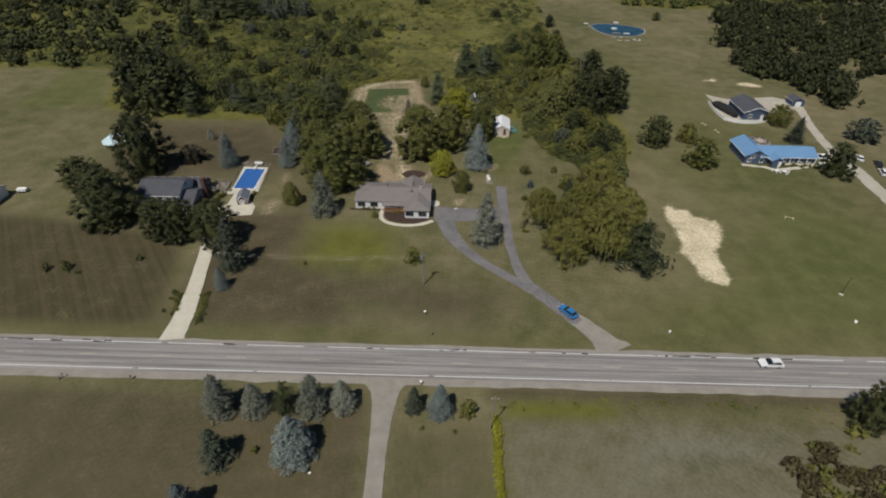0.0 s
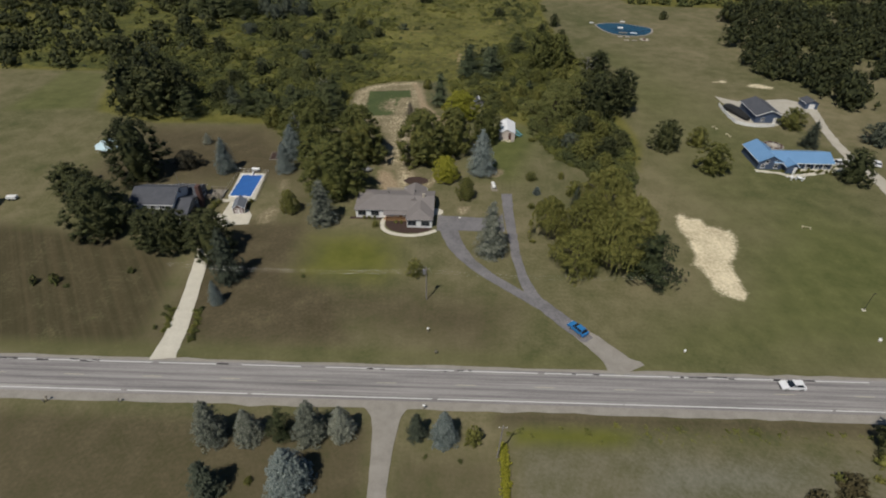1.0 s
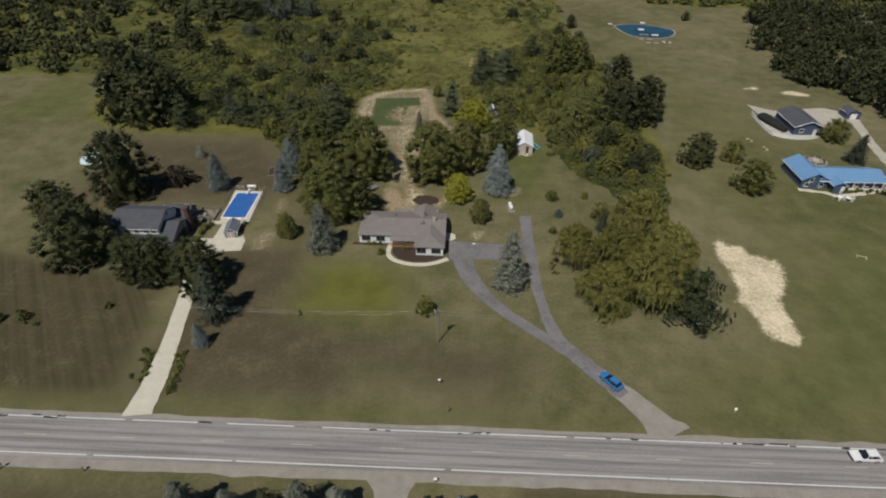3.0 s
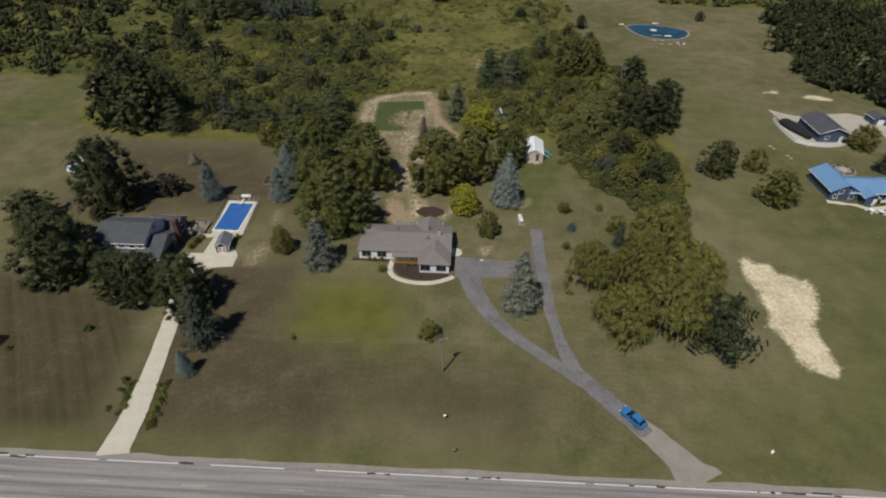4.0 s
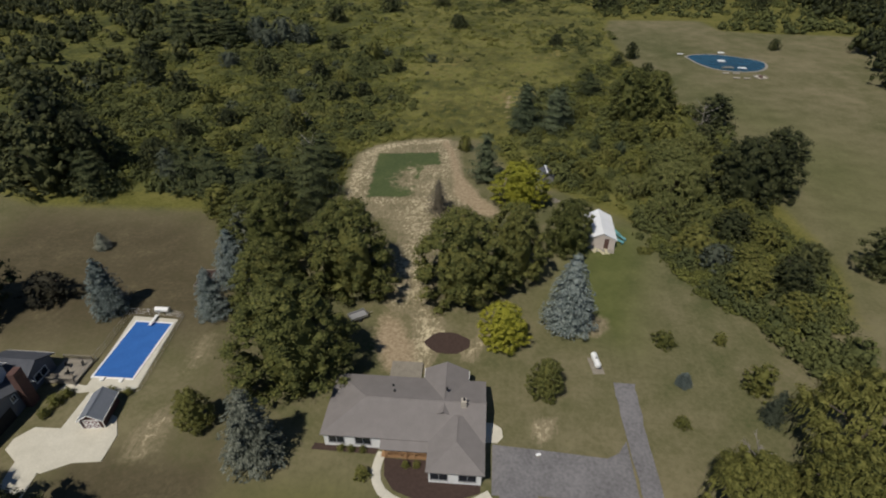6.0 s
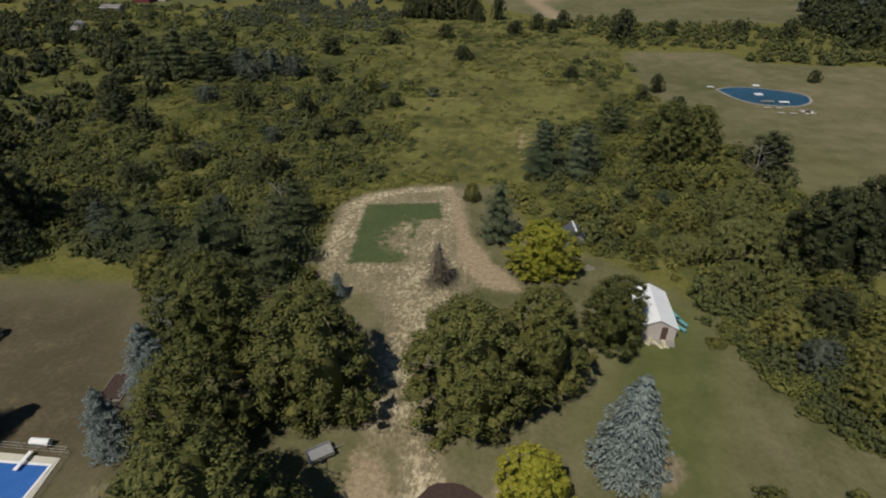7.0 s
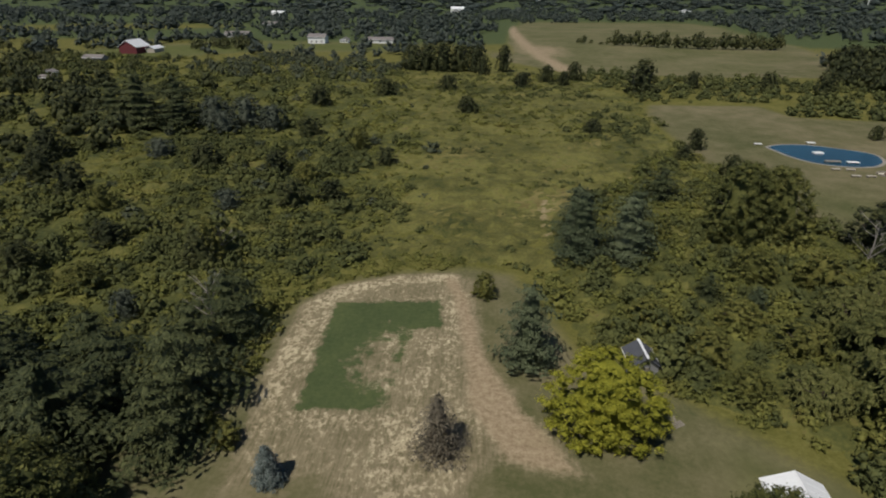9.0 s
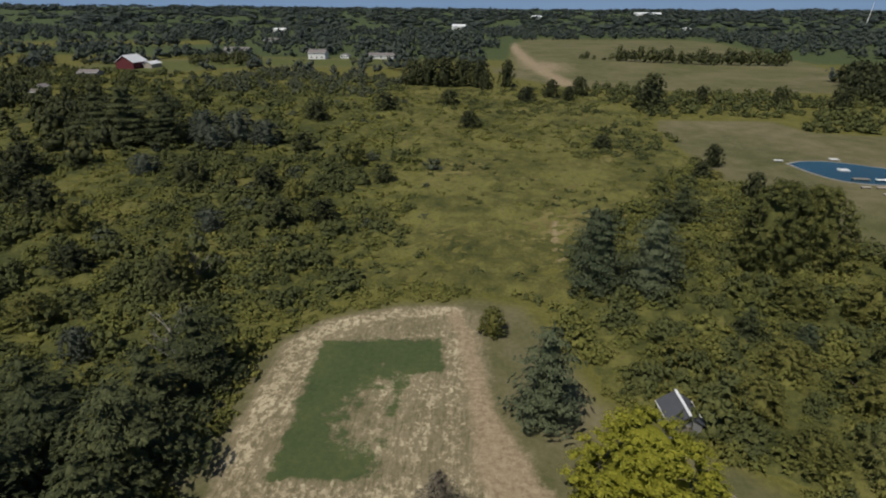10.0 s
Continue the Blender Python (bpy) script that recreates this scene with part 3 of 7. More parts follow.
CONES = {"teal", "blue", "grey", "spruce", "pine", "dead"}
kind_of("blue", conifer, 3, LEAF_BLUE, name="blue_spruce", power=0.6, whorls=18, dense=1.0, tuft=0.78, fan=48, ragged=0.16, core=0.56)
kind_of("grey", conifer, 3, LEAF_GREY, name="spruce_tree", power=0.58, whorls=16, dense=1.0, tuft=0.92, fan=38, ragged=0.2, core=0.56)
kind_of("spruce", conifer, 3, LEAF_SPRUCE, name="spruce_tree", power=0.6, whorls=14, dense=0.9, fan=26, tuft=1.15, ragged=0.22, core=0.54)
kind_of("pine", conifer, 4, LEAF_PINE, name="pine_tree", whorls=9, dense=0.66, power=0.5, droop=-0.04, tuft=1.2, ragged=0.36, base=0.4, fan=60, core=0.28, tufted=True)
kind_of("teal", conifer, 3, LEAF_TEAL, name="spruce_tree", whorls=12, dense=0.68, power=0.47, droop=0.03, tuft=1.0, ragged=0.2, base=0.3, fan=66, core=0.42, tufted=True)
kind_of("dead", conifer, 1, LEAF_DEAD, name="dead_spruce", whorls=15, dense=0.9, power=0.55, droop=0.4, tuft=0.75, ragged=0.24, fan=24, core=0.4)
kind_of("green", broadleaf, 4, LEAF_GREEN, name="maple_tree", boughs=250, leaves=50, size=0.16, lobe=0.52)
kind_of("oak", broadleaf, 4, LEAF_DARK, name="oak_tree", boughs=180, leaves=32, size=0.2, tip=0.5, lobe=0.58)
kind_of("faroak", broadleaf, 4, LEAF_DARK, name="oak_tree", boughs=80, leaves=14, size=0.4, tip=0.5, lobe=0.8)
kind_of("yellow", broadleaf, 2, LEAF_YELLOW, name="yellow_maple", boughs=300, leaves=38, size=0.17, tip=0.45, lobe=0.42)
kind_of("silver", broadleaf, 1, LEAF_SILVER, name="olive_tree", boughs=110, leaves=22, size=0.26, tip=0.45, lobe=0.7)
kind_of("purple", broadleaf, 1, LEAF_PURPLE, name="plum_tree", boughs=110, leaves=22, size=0.26, tip=0.45, lobe=0.65)
kind_of("scrubtree", broadleaf, 4, LEAF_WILD, name="wild_tree", boughs=110, leaves=24, size=0.26, low=0.02, lobe=0.66)
kind_of("bush", broadleaf, 2, LEAF_WILD, name="shrub", boughs=46, leaves=18, size=0.45, low=0.0, tip=0.42, lobe=0.95)
kind_of("osier", willow, 2, LEAF_OSIER, name="willow_bush", count=84)
kind_of("willow", willow, 3, LEAF_WILLOW, name="willow_tree")

# ---- ground, one sheet to the horizon ----


def spaced(lo, hi, step, far):
    inner = list(np.arange(lo, hi + 0.1, step))
    out, s = [], step
    x = hi
    while x < far:
        s *= 1.35
        x += s
        out.append(x)
    back, s, x = [], step, lo
    while x > -far:
        s *= 1.35
        x -= s
        back.append(x)
    return np.array(back[::-1] + inner + out)


XS, YS = spaced(-216, 216, 3.6, 5200), spaced(24, 520, 3.6, 5200)
XS = np.unique(np.r_[XS[(XS < -43) | (XS > 4)], np.arange(-43, 4.1, 0.8)])
YS = np.unique(np.r_[YS[(YS < 186) | (YS > 238)], np.arange(186, 238.1, 0.8)])
GX, GY = np.meshgrid(XS, YS)


def rise(x, y):
    """Low hills far off."""
    return 46 * np.clip((np.hypot(x, y) - 1800) / 3000, 0, 1)


def zone(poly, soft=2.0):
    """1 inside an outline, 0 outside, soft metres of crossover."""
    p = np.array(poly, float)
    inside = np.zeros(GX.shape, bool)
    dist = np.full(GX.shape, 1e9)
    for (ax, ay), (bx, by) in zip(p, np.roll(p, -1, 0)):
        cross = ((ay > GY) != (by > GY)) & (GX < (bx - ax) * (GY - ay) / (by - ay + 1e-12) + ax)
        inside ^= cross
        ux, uy = bx - ax, by - ay
        k = np.clip(((GX - ax) * ux + (GY - ay) * uy) / (ux * ux + uy * uy + 1e-12), 0, 1)
        dist = np.minimum(dist, np.hypot(GX - ax - k * ux, GY - ay - k * uy))
    return np.clip(0.5 + np.where(inside, dist, -dist) / (2 * soft), 0, 1)


def along(line, width):
    """1 on a line, falling to 0 at width metres from it."""
    dist = np.full(GX.shape, 1e9)
    for (ax, ay), (bx, by) in zip(line[:-1], line[1:]):
        ux, uy = bx - ax, by - ay
        k = np.clip(((GX - ax) * ux + (GY - ay) * uy) / (ux * ux + uy * uy), 0, 1)
        dist = np.minimum(dist, np.hypot(GX - ax - k * ux, GY - ay - k * uy))
    return np.clip(1.3 - dist / width, 0, 1)


MEADOW = [(-900, 245), (-150, 241), (-136, 199), (-110, 189), (-68, 190), (-58, 180), (-46, 200), (-40, 226), (-30, 234), (-14, 238), (-6, 236), (2, 214), (14, 205), (24, 196), (60, 160), (66, 180), (64, 215), (74, 217), (54, 284), (53, 376), (60, 402), (108, 404), (112, 382), (134, 378), (260, 372), (260, 480), (175, 500), (122, 494), (34, 506), (5, 548), (-30, 640), (-900, 640)]
STRAW = [(-37, 187), (-39.5, 205), (-40, 223), (-35, 229), (-25, 233.5), (-16, 235), (-12.5, 233.5), (-10.5, 213), (-6, 202), (1, 192), (-7, 195), (-12, 190), (-13, 178), (-14, 165), (-22, 162), (-23, 182), (-28, 190)]
GREEN_PATCH = [(-34.5, 223.8), (-26, 225.0), (-18.0, 226.2), (-17.2, 218.4), (-20.6, 217.2), (-21.4, 208), (-21.8, 200.2), (-33.1, 199.3), (-34.0, 211)]
WORN = [(-26.4, 217.2), (-21, 217.6), (-20.5, 202), (-27.6, 203.4), (-29.2, 209.4)]
SAND = [(64, 136.2), (67.7, 134.8), (71.1, 131.4), (75.6, 128.7), (76, 122.4), (71.3, 115.8), (70, 109.1), (70.6, 101.1), (67.3, 100.3), (64.5, 103.6), (63.3, 110.2), (61, 113.4), (64.3, 120.6), (64, 126), (62.4, 129.3)]
BARE = [(-23, 158), (-19.5, 157), (-16.2, 150), (-15.6, 145.6), (-20, 145), (-22.6, 150)]
TILLED = [(-190, 82), (-63, 82), (-65, 98), (-68, 111), (-84, 118), (-110, 122), (-190, 130)]
YELLOWISH = [(-35, 106), (-16, 105), (-13, 112), (-15, 120), (-26, 123), (-35, 120)]
BROWN_LAWN = [(-112, 148), (-98, 142), (-45, 150), (-44, 135), (-40, 118), (-42, 84), (-20, 90), (8, 84), (14, 96), (-6, 100), (-30, 102), (-38, 125), (-50, 165), (-66, 188), (-110, 187)]
GREEN_LAWN = [(40, 79), (120, 79), (130, 130), (95, 150), (60, 100), (44, 90)]
FIELD_FAR = [(4, 694), (16, 1010), (340, 1135), (279, 838), (266, 662), (165, 520), (117, 497), (40, 500), (20, 560)]
STRIP_WEST = [(-900, 760), (-577, 770), (-480, 840), (-300, 900), (-330, 940), (-640, 880), (-900, 840)]
PATCH_WEST = [(-170, 196), (-138, 200), (-150, 238), (-172, 240)]

za = np.stack([np.maximum(zone(MEADOW, 3), zone([(-6000, 620), (6000, 620), (6000, 6000), (-6000, 6000)], 15)) * (1 - zone(FIELD_FAR, 5)), np.maximum.reduce([zone(STRAW, 1.6) * 0.58, along([(-35.9, 196), (-37.2, 206), (-38.2, 222), (-35, 227.6), (-25, 232.4), (-17, 233.4)], 1.9) * 1.5, along([(-34.4, 205), (-35.6, 224.4)], 0.8) * 1.2, along([(-24, 226.4), (-18.4, 226.8)], 1.2) * 1.2, along([(-34, 197.6), (-20, 198.2)], 2.0) * 1.25, along([(-24, 215), (-23.6, 203)], 1.1), along([(-18.2, 215), (-18.8, 202)], 1.5) * 1.1, along([(-18.5, 163), (-19, 180), (-20, 198)], 4.5) * 1.15, along([(-15.6, 226), (-15, 202), (-9, 196)], 2.0), along([(-17.5, 163), (-14.2, 157.4), (-13.8, 151.4), (-15.4, 147)], 2.6) * 1.25, along([(-6.8, 150), (-4.6, 153)], 1.5), along([(13.4, 159.9), (14.6, 157)], 1.4), along([(14, 156.4), (16.3, 156.1), (19.4, 154.6), (22, 155.6)], 1.3) * 1.05, along([(15.6, 178), (16.4, 167.5), (16.8, 163)], 1.0) * 1.0, along([(-51.4, 150), (-51.3, 143.7), (-52.2, 139), (-51.1, 134), (-50.4, 129)], 1.1) * 0.95, along([(2, 138), (4, 134.6)], 0.9) * 0.9]), np.maximum(zone(BARE, 1.5), along([(17, 1060), (15, 860), (21, 684), (28, 590), (37, 515)], 9) * 0.8), zone(SAND, 1.8)], -1)
za[..., 2] = np.maximum(za[..., 2], zone([(-15.9, 234.6), (-13, 225.2), (-10.6, 212.6), (-6.8, 203.5), (-3.6, 197.6), (0, 192), (-8, 193), (-12.4, 201.7), (-13.6, 212), (-15.6, 226), (-18, 233)], 1.2) * 0.8)
za[..., 2] = np.maximum(za[..., 2], along([(8, 300), (4, 280), (1.5, 262), (2.5, 250)], 1.6) * 0.5)
zb = np.stack([np.maximum(zone(GREEN_PATCH, 0.8) - 0.72 * zone(WORN, 3.0), 0.0), np.maximum(zone(YELLOWISH, 7) * 1.0, zone([(11.5, 62), (30, 62.2), (35, 64), (24, 65.6), (11.5, 65.8)], 1.2) * 0.95), zone(TILLED, 4), np.maximum.reduce([zone([(12, 10), (130, 10), (130, 61), (12, 61)], 1.5) * 0.42, zone([(26, 46), (34, 60), (44, 60), (41, 50), (34, 44)], 5) * 0.8, zone([(33, 58.5), (52, 58), (64, 60.4), (66, 57), (48, 54.5), (36, 55)], 2) * 1.0, zone([(36, 40), (50, 48), (60, 46), (50, 34)], 6) * 0.75])], -1)
zb[..., 0] = np.maximum(zb[..., 0], zone([(-6000, 700), (6000, 700), (6000, 6000), (-6000, 6000)], 20) * (1 - zone(FIELD_FAR, 6)) * (1 - zone(STRIP_WEST, 20)))
south = zone([(-300, 20), (-12.5, 20), (-12.5, 66), (-300, 66)], 2.5) * 0.72
brownish = np.maximum.reduce([south, zone([(9, 66), (120, 66), (120, 68.2), (9, 68.2)], 0.8) * 0.75, zone([(-62, 83), (-20, 83), (-24, 100), (-38, 106), (-38, 128), (-60, 128)], 4) * 0.9, zone([(-8.4, 20), (9.5, 20), (9.5, 60), (-8.4, 60)], 2) * 0.5, zone(BROWN_LAWN, 9) * 0.9, zone([(10.5, 20), (120, 20), (120, 64), (10.5, 64)], 2) * 0.3])
drymead = np.maximum(zone([(-22, 262), (40, 255), (45, 330), (0, 350), (-25, 320)], 14), zone([(-60, 345), (40, 370), (45, 480), (-60, 480)], 25) * 0.6)
zc = np.stack([brownish, np.maximum(np.maximum(np.maximum(zone(GREEN_LAWN, 14) * 0.6, zone([(62, 100), (125, 100), (125, 160), (105, 250), (70, 300), (64, 200)], 16) * 0.36), zone([(-300, 78.5), (300, 78.5), (300, 82), (-300, 82)], 2.0) * 0.62), np.maximum(np.maximum(zone(PATCH_WEST, 2) * 0.55, zone(FIELD_FAR, 8) * 0.3), zone([(20, 150), (32, 190), (18, 196), (5, 160)], 5) * 0.7)), drymead * za[..., 0], np.ones(GX.shape)], -1)
yards = zone([(-340, 505), (-255, 540), (-200, 600), (-70, 620), (-70, 690), (-190, 690), (-340, 640)], 8)
za[..., 0] *= 1 - yards
zc[..., 1] = np.maximum(zc[..., 1], yards * 0.75)
za[..., 2] = np.maximum(za[..., 2], zone([(6, 690), (30, 705), (62, 650), (44, 590), (14, 600)], 14) * 0.62)
za[..., 3] = np.maximum(za[..., 3], np.maximum.reduce([zone([(114, 243), (118, 241), (121, 244), (117, 247)], 1.5), zone([(127, 239), (135, 235), (139, 238), (133, 243)], 1.5)]) * 0.8)
relief = np.array([[noise.noise((x * 0.05, y * 0.05, 0.3)) for x in XS] for y in YS]) * 0.5 * np.clip(za[..., 0] * 2 - 1, 0, 1)
relief += rise(GX, GY)
ny, nx = GX.shape
gv = np.stack([GX, GY, relief], -1).reshape(-1, 3)
gi = np.arange(ny * nx).reshape(ny, nx)
gf = np.stack([gi[:-1, :-1], gi[:-1, 1:], gi[1:, 1:], gi[1:, :-1]], -1).reshape(-1, 4)
ground = mesh_ob("ground", gv, gf.tolist(), GROUND, smooth=True)
for nm, z in (("zone_a", za), ("zone_b", zb), ("zone_c", zc)):
    at = ground.data.attributes.new(nm, "FLOAT_COLOR", "POINT")
    at.data.foreach_set("color", z.astype(np.float32).ravel())
tagged(ground, "mown olive-brown lawn, yellow-green meadow and straw-strewn soil", "ground", "", "structure")

# ---- road and driveways ----


def road_strip(name, y0, y1, z, material, label, wave=0.0, seed=0):
    xs = np.arange(-700, 701, 4.0)
    rng = np.random.default_rng(seed)
    a = np.c_[xs, y0 + rng.normal(0, wave, len(xs)), np.full(len(xs), z)]
    m = np.c_[xs, np.full(len(xs), (y0 + y1) / 2), np.full(len(xs), z + 0.05)]
    b = np.c_[xs, y1 + rng.normal(0, wave, len(xs)), np.full(len(xs), z)]
    la, lb = a.copy(), b.copy()
    la[:, 2] = lb[:, 2] = -0.2
    n = len(xs)
    f = [(k * n + i, k * n + i + 1, (k + 1) * n + i + 1, (k + 1) * n + i) for k in range(4) for i in range(n - 1)]
    return tagged(mesh_ob(name, np.concatenate([la, a, m, b, lb]), f, material), label, "road", "", "structure")


road_strip("shoulder", 68.3, 78.9, 0.05, GRAVEL, "pale gravel shoulders along the paved road", 0.16, 3)
road = road_strip("road", 70.1, 78.15, 0.12, ROAD, "worn grey asphalt two-lane road with dark wheel tracks", 0.04, 4)
rr = random.Random(5)


def road_z(y):
    return 0.12 + 0.05 * (1 - abs(y - 74.125) / 4.025)


def painted(name, x0, x1, y, w, material):
    z = road_z(y)
    bm = bmesh.new()
    slab(bm, [(x0, y - w / 2), ((x0 + x1) / 2, y - w / 2 + rr.uniform(-0.02, 0.02)), (x1, y - w / 2), (x1, y + w / 2), (x0, y + w / 2)], z - 0.02, z + 0.012)
    part(name, bm, material, road)


for i in range(-20, 21):
    x = -15.0 + 15.24 * i + 3.8
    painted("centre_dash", x - 1.9, x + 1.9, 74.15, 0.13, LINE_WORN)
x = -330.0
while x < 330:
    ln = rr.uniform(14, 40)
    if not (-14 < x + ln / 2 < -6):
        painted("edge_line", x, x + ln, 70.75, 0.2, LINE_WHITE)
    x += ln + rr.uniform(0.3, 1.2)
x = -330.0
while x < 330:
    ln = rr.uniform(4, 26)
    painted("edge_line", x, x + ln, 77.62, 0.2, LINE_WHITE)
    x += ln + rr.choice((0.5, 0.9, 1.4, 5.0))
for i in range(26):
    x, y = rr.uniform(-95, 75), 77.62 + rr.uniform(-0.15, 0.25)
    ln = rr.uniform(0.6, 2.4) * rr.choice((1, 1, 2))
    z = road_z(y)
    bm = bmesh.new()
    slab(bm, [(x + ln * u + rr.uniform(-0.1, 0.1), y + s * rr.uniform(0.08, 0.22)) for u, s in ((0, -1), (0.3, -1), (0.7, -1), (1, -1), (1, 1), (0.6, 1), (0.25, 1), (0, 1))], z - 0.02, z + 0.016)
    part("tar_patch", bm, TAR, road)

ribbon("driveway_west", [(-56.8, 78.6, 5.2), (-57.0, 80.5, 4.7), (-57.3, 86.5, 4.4), (-58.6, 96, 3.5), (-60.8, 108, 3.3), (-62.8, 118, 3.4), (-64.0, 126, 4)], 0.1, CONCRETE, 1, 0.08, label="pale concrete driveway rising from the road", category="driveway")
ribbon("driveway_south", [(-10.6, 69.2, 9.5), (-10.5, 66.8, 5.6), (-10.5, 62, 4.1), (-10.5, 54, 3.1), (-10.3, 45, 3.0), (-10.2, 15, 3.0)], 0.1, GRAVEL, 2, 0.04, label="grey gravel driveway between spruces", category="driveway")
ribbon("driveway_mouth", [(36.2, 78.4, 9.5), (35.0, 80.6, 6.2), (33.2, 83.6, 4.6), (29.6, 88.0, 3.7), (26.6, 91.6, 3.5)], 0.1, GRAVEL, 3, 0.14, label="pale gravel driveway leaving the road", category="driveway")
ribbon("driveway_stem", [(30.4, 87.0, 3.4), (28.6, 89.2, 3.6), (24.5, 94.0, 3.4), (21.2, 98.0, 3.2), (20.0, 99.6, 2.4)], 0.106, ASPHALT_DRIVE, 6, 0.12, label="weathered grey asphalt drive leaving the gravel", category="driveway")
ribbon("driveway_east", [(22.6, 95.8, 2.6), (20.5, 99.3, 2.8), (18.9, 103.4, 2.7), (17.8, 109, 2.3), (17.1, 116, 2.4), (16.9, 124, 2.4), (16.6, 134, 2.8), (16.7, 145, 3.1)], 0.088, ASPHALT_DRIVE, 4, 0.08, label="weathered grey asphalt drive branch", category="driveway")
ribbon("driveway_loop", [(22.0, 96.2, 2.2), (18.4, 99.6, 2.6), (14.2, 103.2, 2.5), (10.4, 106.7, 2.7), (6.9, 110.4, 3.0), (3.6, 115.2, 3.7), (1.0, 121.2, 4.4), (-0.2, 126.5, 5.0)], 0.094, ASPHALT_DRIVE, 5, 0.08, label="weathered grey asphalt drive curving to the garage", category="driveway")
bm = bmesh.new()
slab(bm, [(-3.4, 125.4), (2.4, 125.7), (10, 125.6), (15, 125.8), (15, 134.6), (13.6, 132.6), (12, 131.7), (5, 132.2), (-3.3, 132.7)], -0.15, 0.106)
court = part("parking_court", bm, ASPHALT_DRIVE, None)
tagged(court, "cracked grey asphalt parking court beside the house", "driveway", "", "structure")

# haze and sky along the horizon, far behind everything
bm = bmesh.new()
rings = [[bm.verts.new((4900 * math.cos(k * math.pi / 48), 4900 * math.sin(k * math.pi / 48), z)) for k in range(96)] for z in (-30, 950)]
for k in range(96):
    bm.faces.new((rings[0][k], rings[0][(k + 1) % 96], rings[1][(k + 1) % 96], rings[1][k]))
HAZE, hn, hl, hb = shader("horizon_sky")
hb.inputs["Base Color"].default_value = (0.0, 0.0, 0.0, 1)
hb.inputs["Roughness"].default_value = 1.0
hl.new(ramp(hn, hl, noise_of(hn, hl, 0.0012, 3, position(hn)), [(0.3, (0.165, 0.262, 0.42)), (0.7, (0.185, 0.285, 0.44))]), hb.inputs["Emission Color"])
hb.inputs["Emission Strength"].default_value = 1.0
tagged(part("backdrop", bm, HAZE, None), "plain hazy blue sky above the horizon", "sky", "", "structure")

# ---- planted trees ----
BS, GS, DS = "blue-grey spruce with dense drooping boughs on a lawn", "grey-green spruce with dense drooping boughs", "dark green spruce standing on mown grass"
for key, x, y, h, r, lb in [
    ("grey", -40.1, 61.2, 10.6, 3.3, GS), ("grey", -33.8, 61.6, 7.8, 2.9, GS), ("pine", -28.3, 62.0, 8.4, 2.5, "green pine among spruces beside the road"),
    ("grey", -23.2, 62.2, 9.8, 3.5, GS), ("grey", -17.9, 62.8, 7.8, 2.9, GS), ("blue", -24.6, 53.1, 10.2, 4.5, BS),
    ("spruce", -37.4, 51.6, 8.8, 3.3, DS), ("blue", -38.8, 42.4, 8.4, 3.0, BS), ("spruce", -4.6, 62.8, 6.6, 2.1, DS), ("blue", 0.2, 62.1, 8.3, 2.8, BS),
    ("grey", 10.6, 116.2, 15.6, 4.5, "tall grey-green spruce between two drives"), ("pine", 48.7, 107.8, 14.0, 6.6, "dark layered pine beside the willows"),
    ("blue", 9.5, 157.6, 15.0, 5.2, BS), ("grey", -34.5, 128.4, 13.4, 4.5, "tall grey-green spruce beside the grey house"),
    ("blue", -70.2, 155.0, 11.4, 4.0, BS), ("blue", -51.9, 155.7, 10.1, 3.5, BS), ("grey", -83.2, 173.4, 3.9, 1.9, GS),
    ("spruce", -51.7, 103.4, 15.2, 4.5, "tall dark spruce beside the concrete driveway"), ("blue", -51.9, 95.4, 6.4, 2.0, "small blue-grey spruce beside the driveway"),
    ("blue", 25.7, 145.5, 2.6, 1.5, "small blue spruce on the lawn"),
    ("pine", -97.5, 194.4, 12.2, 5.8, "pine at the edge of the lawn"), ("pine", -48.5, 205.5, 10.6, 5.8, "broad pine at the meadow's edge"),
    ("pine", -47.2, 213.6, 10.6, 5.8, "broad pine beside the straw-covered soil"), ("pine", -53.2, 197.0, 11.5, 6.3, "broad pine at the meadow's edge"), ("pine", -54.6, 189.5, 13.6, 6.9, "broad pine at the meadow's edge"), ("pine", -70.4, 199.3, 11.5, 6.9, "broad pine at the meadow's edge"), ("pine", -77.0, 201.0, 11.6, 6.3, "broad pine at the meadow's edge"), ("pine", -61.9, 205.0, 9.0, 5.6, "broad pine at the meadow's edge"),
    ("teal", -4.9, 210.2, 13.0, 5.0, "tall pine beside the worn track"),
    ("teal", 6.6, 242.6, 14.4, 6.3, "tall blue-green spruce in the brush"), ("teal", 14.5, 242.0, 14.2, 6.1, "tall blue-green spruce in the brush"),
    ("pine", 30.6, 276.5, 8.4, 6.8, "broad dark pine in the brush"), ("blue", -32.4, 188.7, 5.0, 2.0, "small blue spruce beside the straw"),
    ("blue", -51.8, 165.6, 11.4, 4.8, BS), ("grey", -51.9, 172.6, 12.4, 5.3, GS),
    ("pine", -134.0, 333.0, 20.0, 11.2, "tall dark pine in the wild field"), ("pine", -128.0, 347.0, 18.0, 10.5, "tall dark pine in the wild field"), ("pine", -147.0, 338.0, 17.0, 10.0, "tall dark pine in the wild field"), ("pine", -119.0, 331.0, 12.0, 8.0, "tall dark pine in the wild field"), ("pine", -122.0, 339.0, 17.0, 9.0, "tall dark pine in the wild field"), ("pine", -140.0, 345.0, 19.0, 10.1, "tall dark pine in the wild field"),

]:
    plant(key, x, y, h, r, lb)
plant("dead", -15.5, 194.3, 8.0, 3.5, "half-dead grey-brown spruce on straw-covered soil")
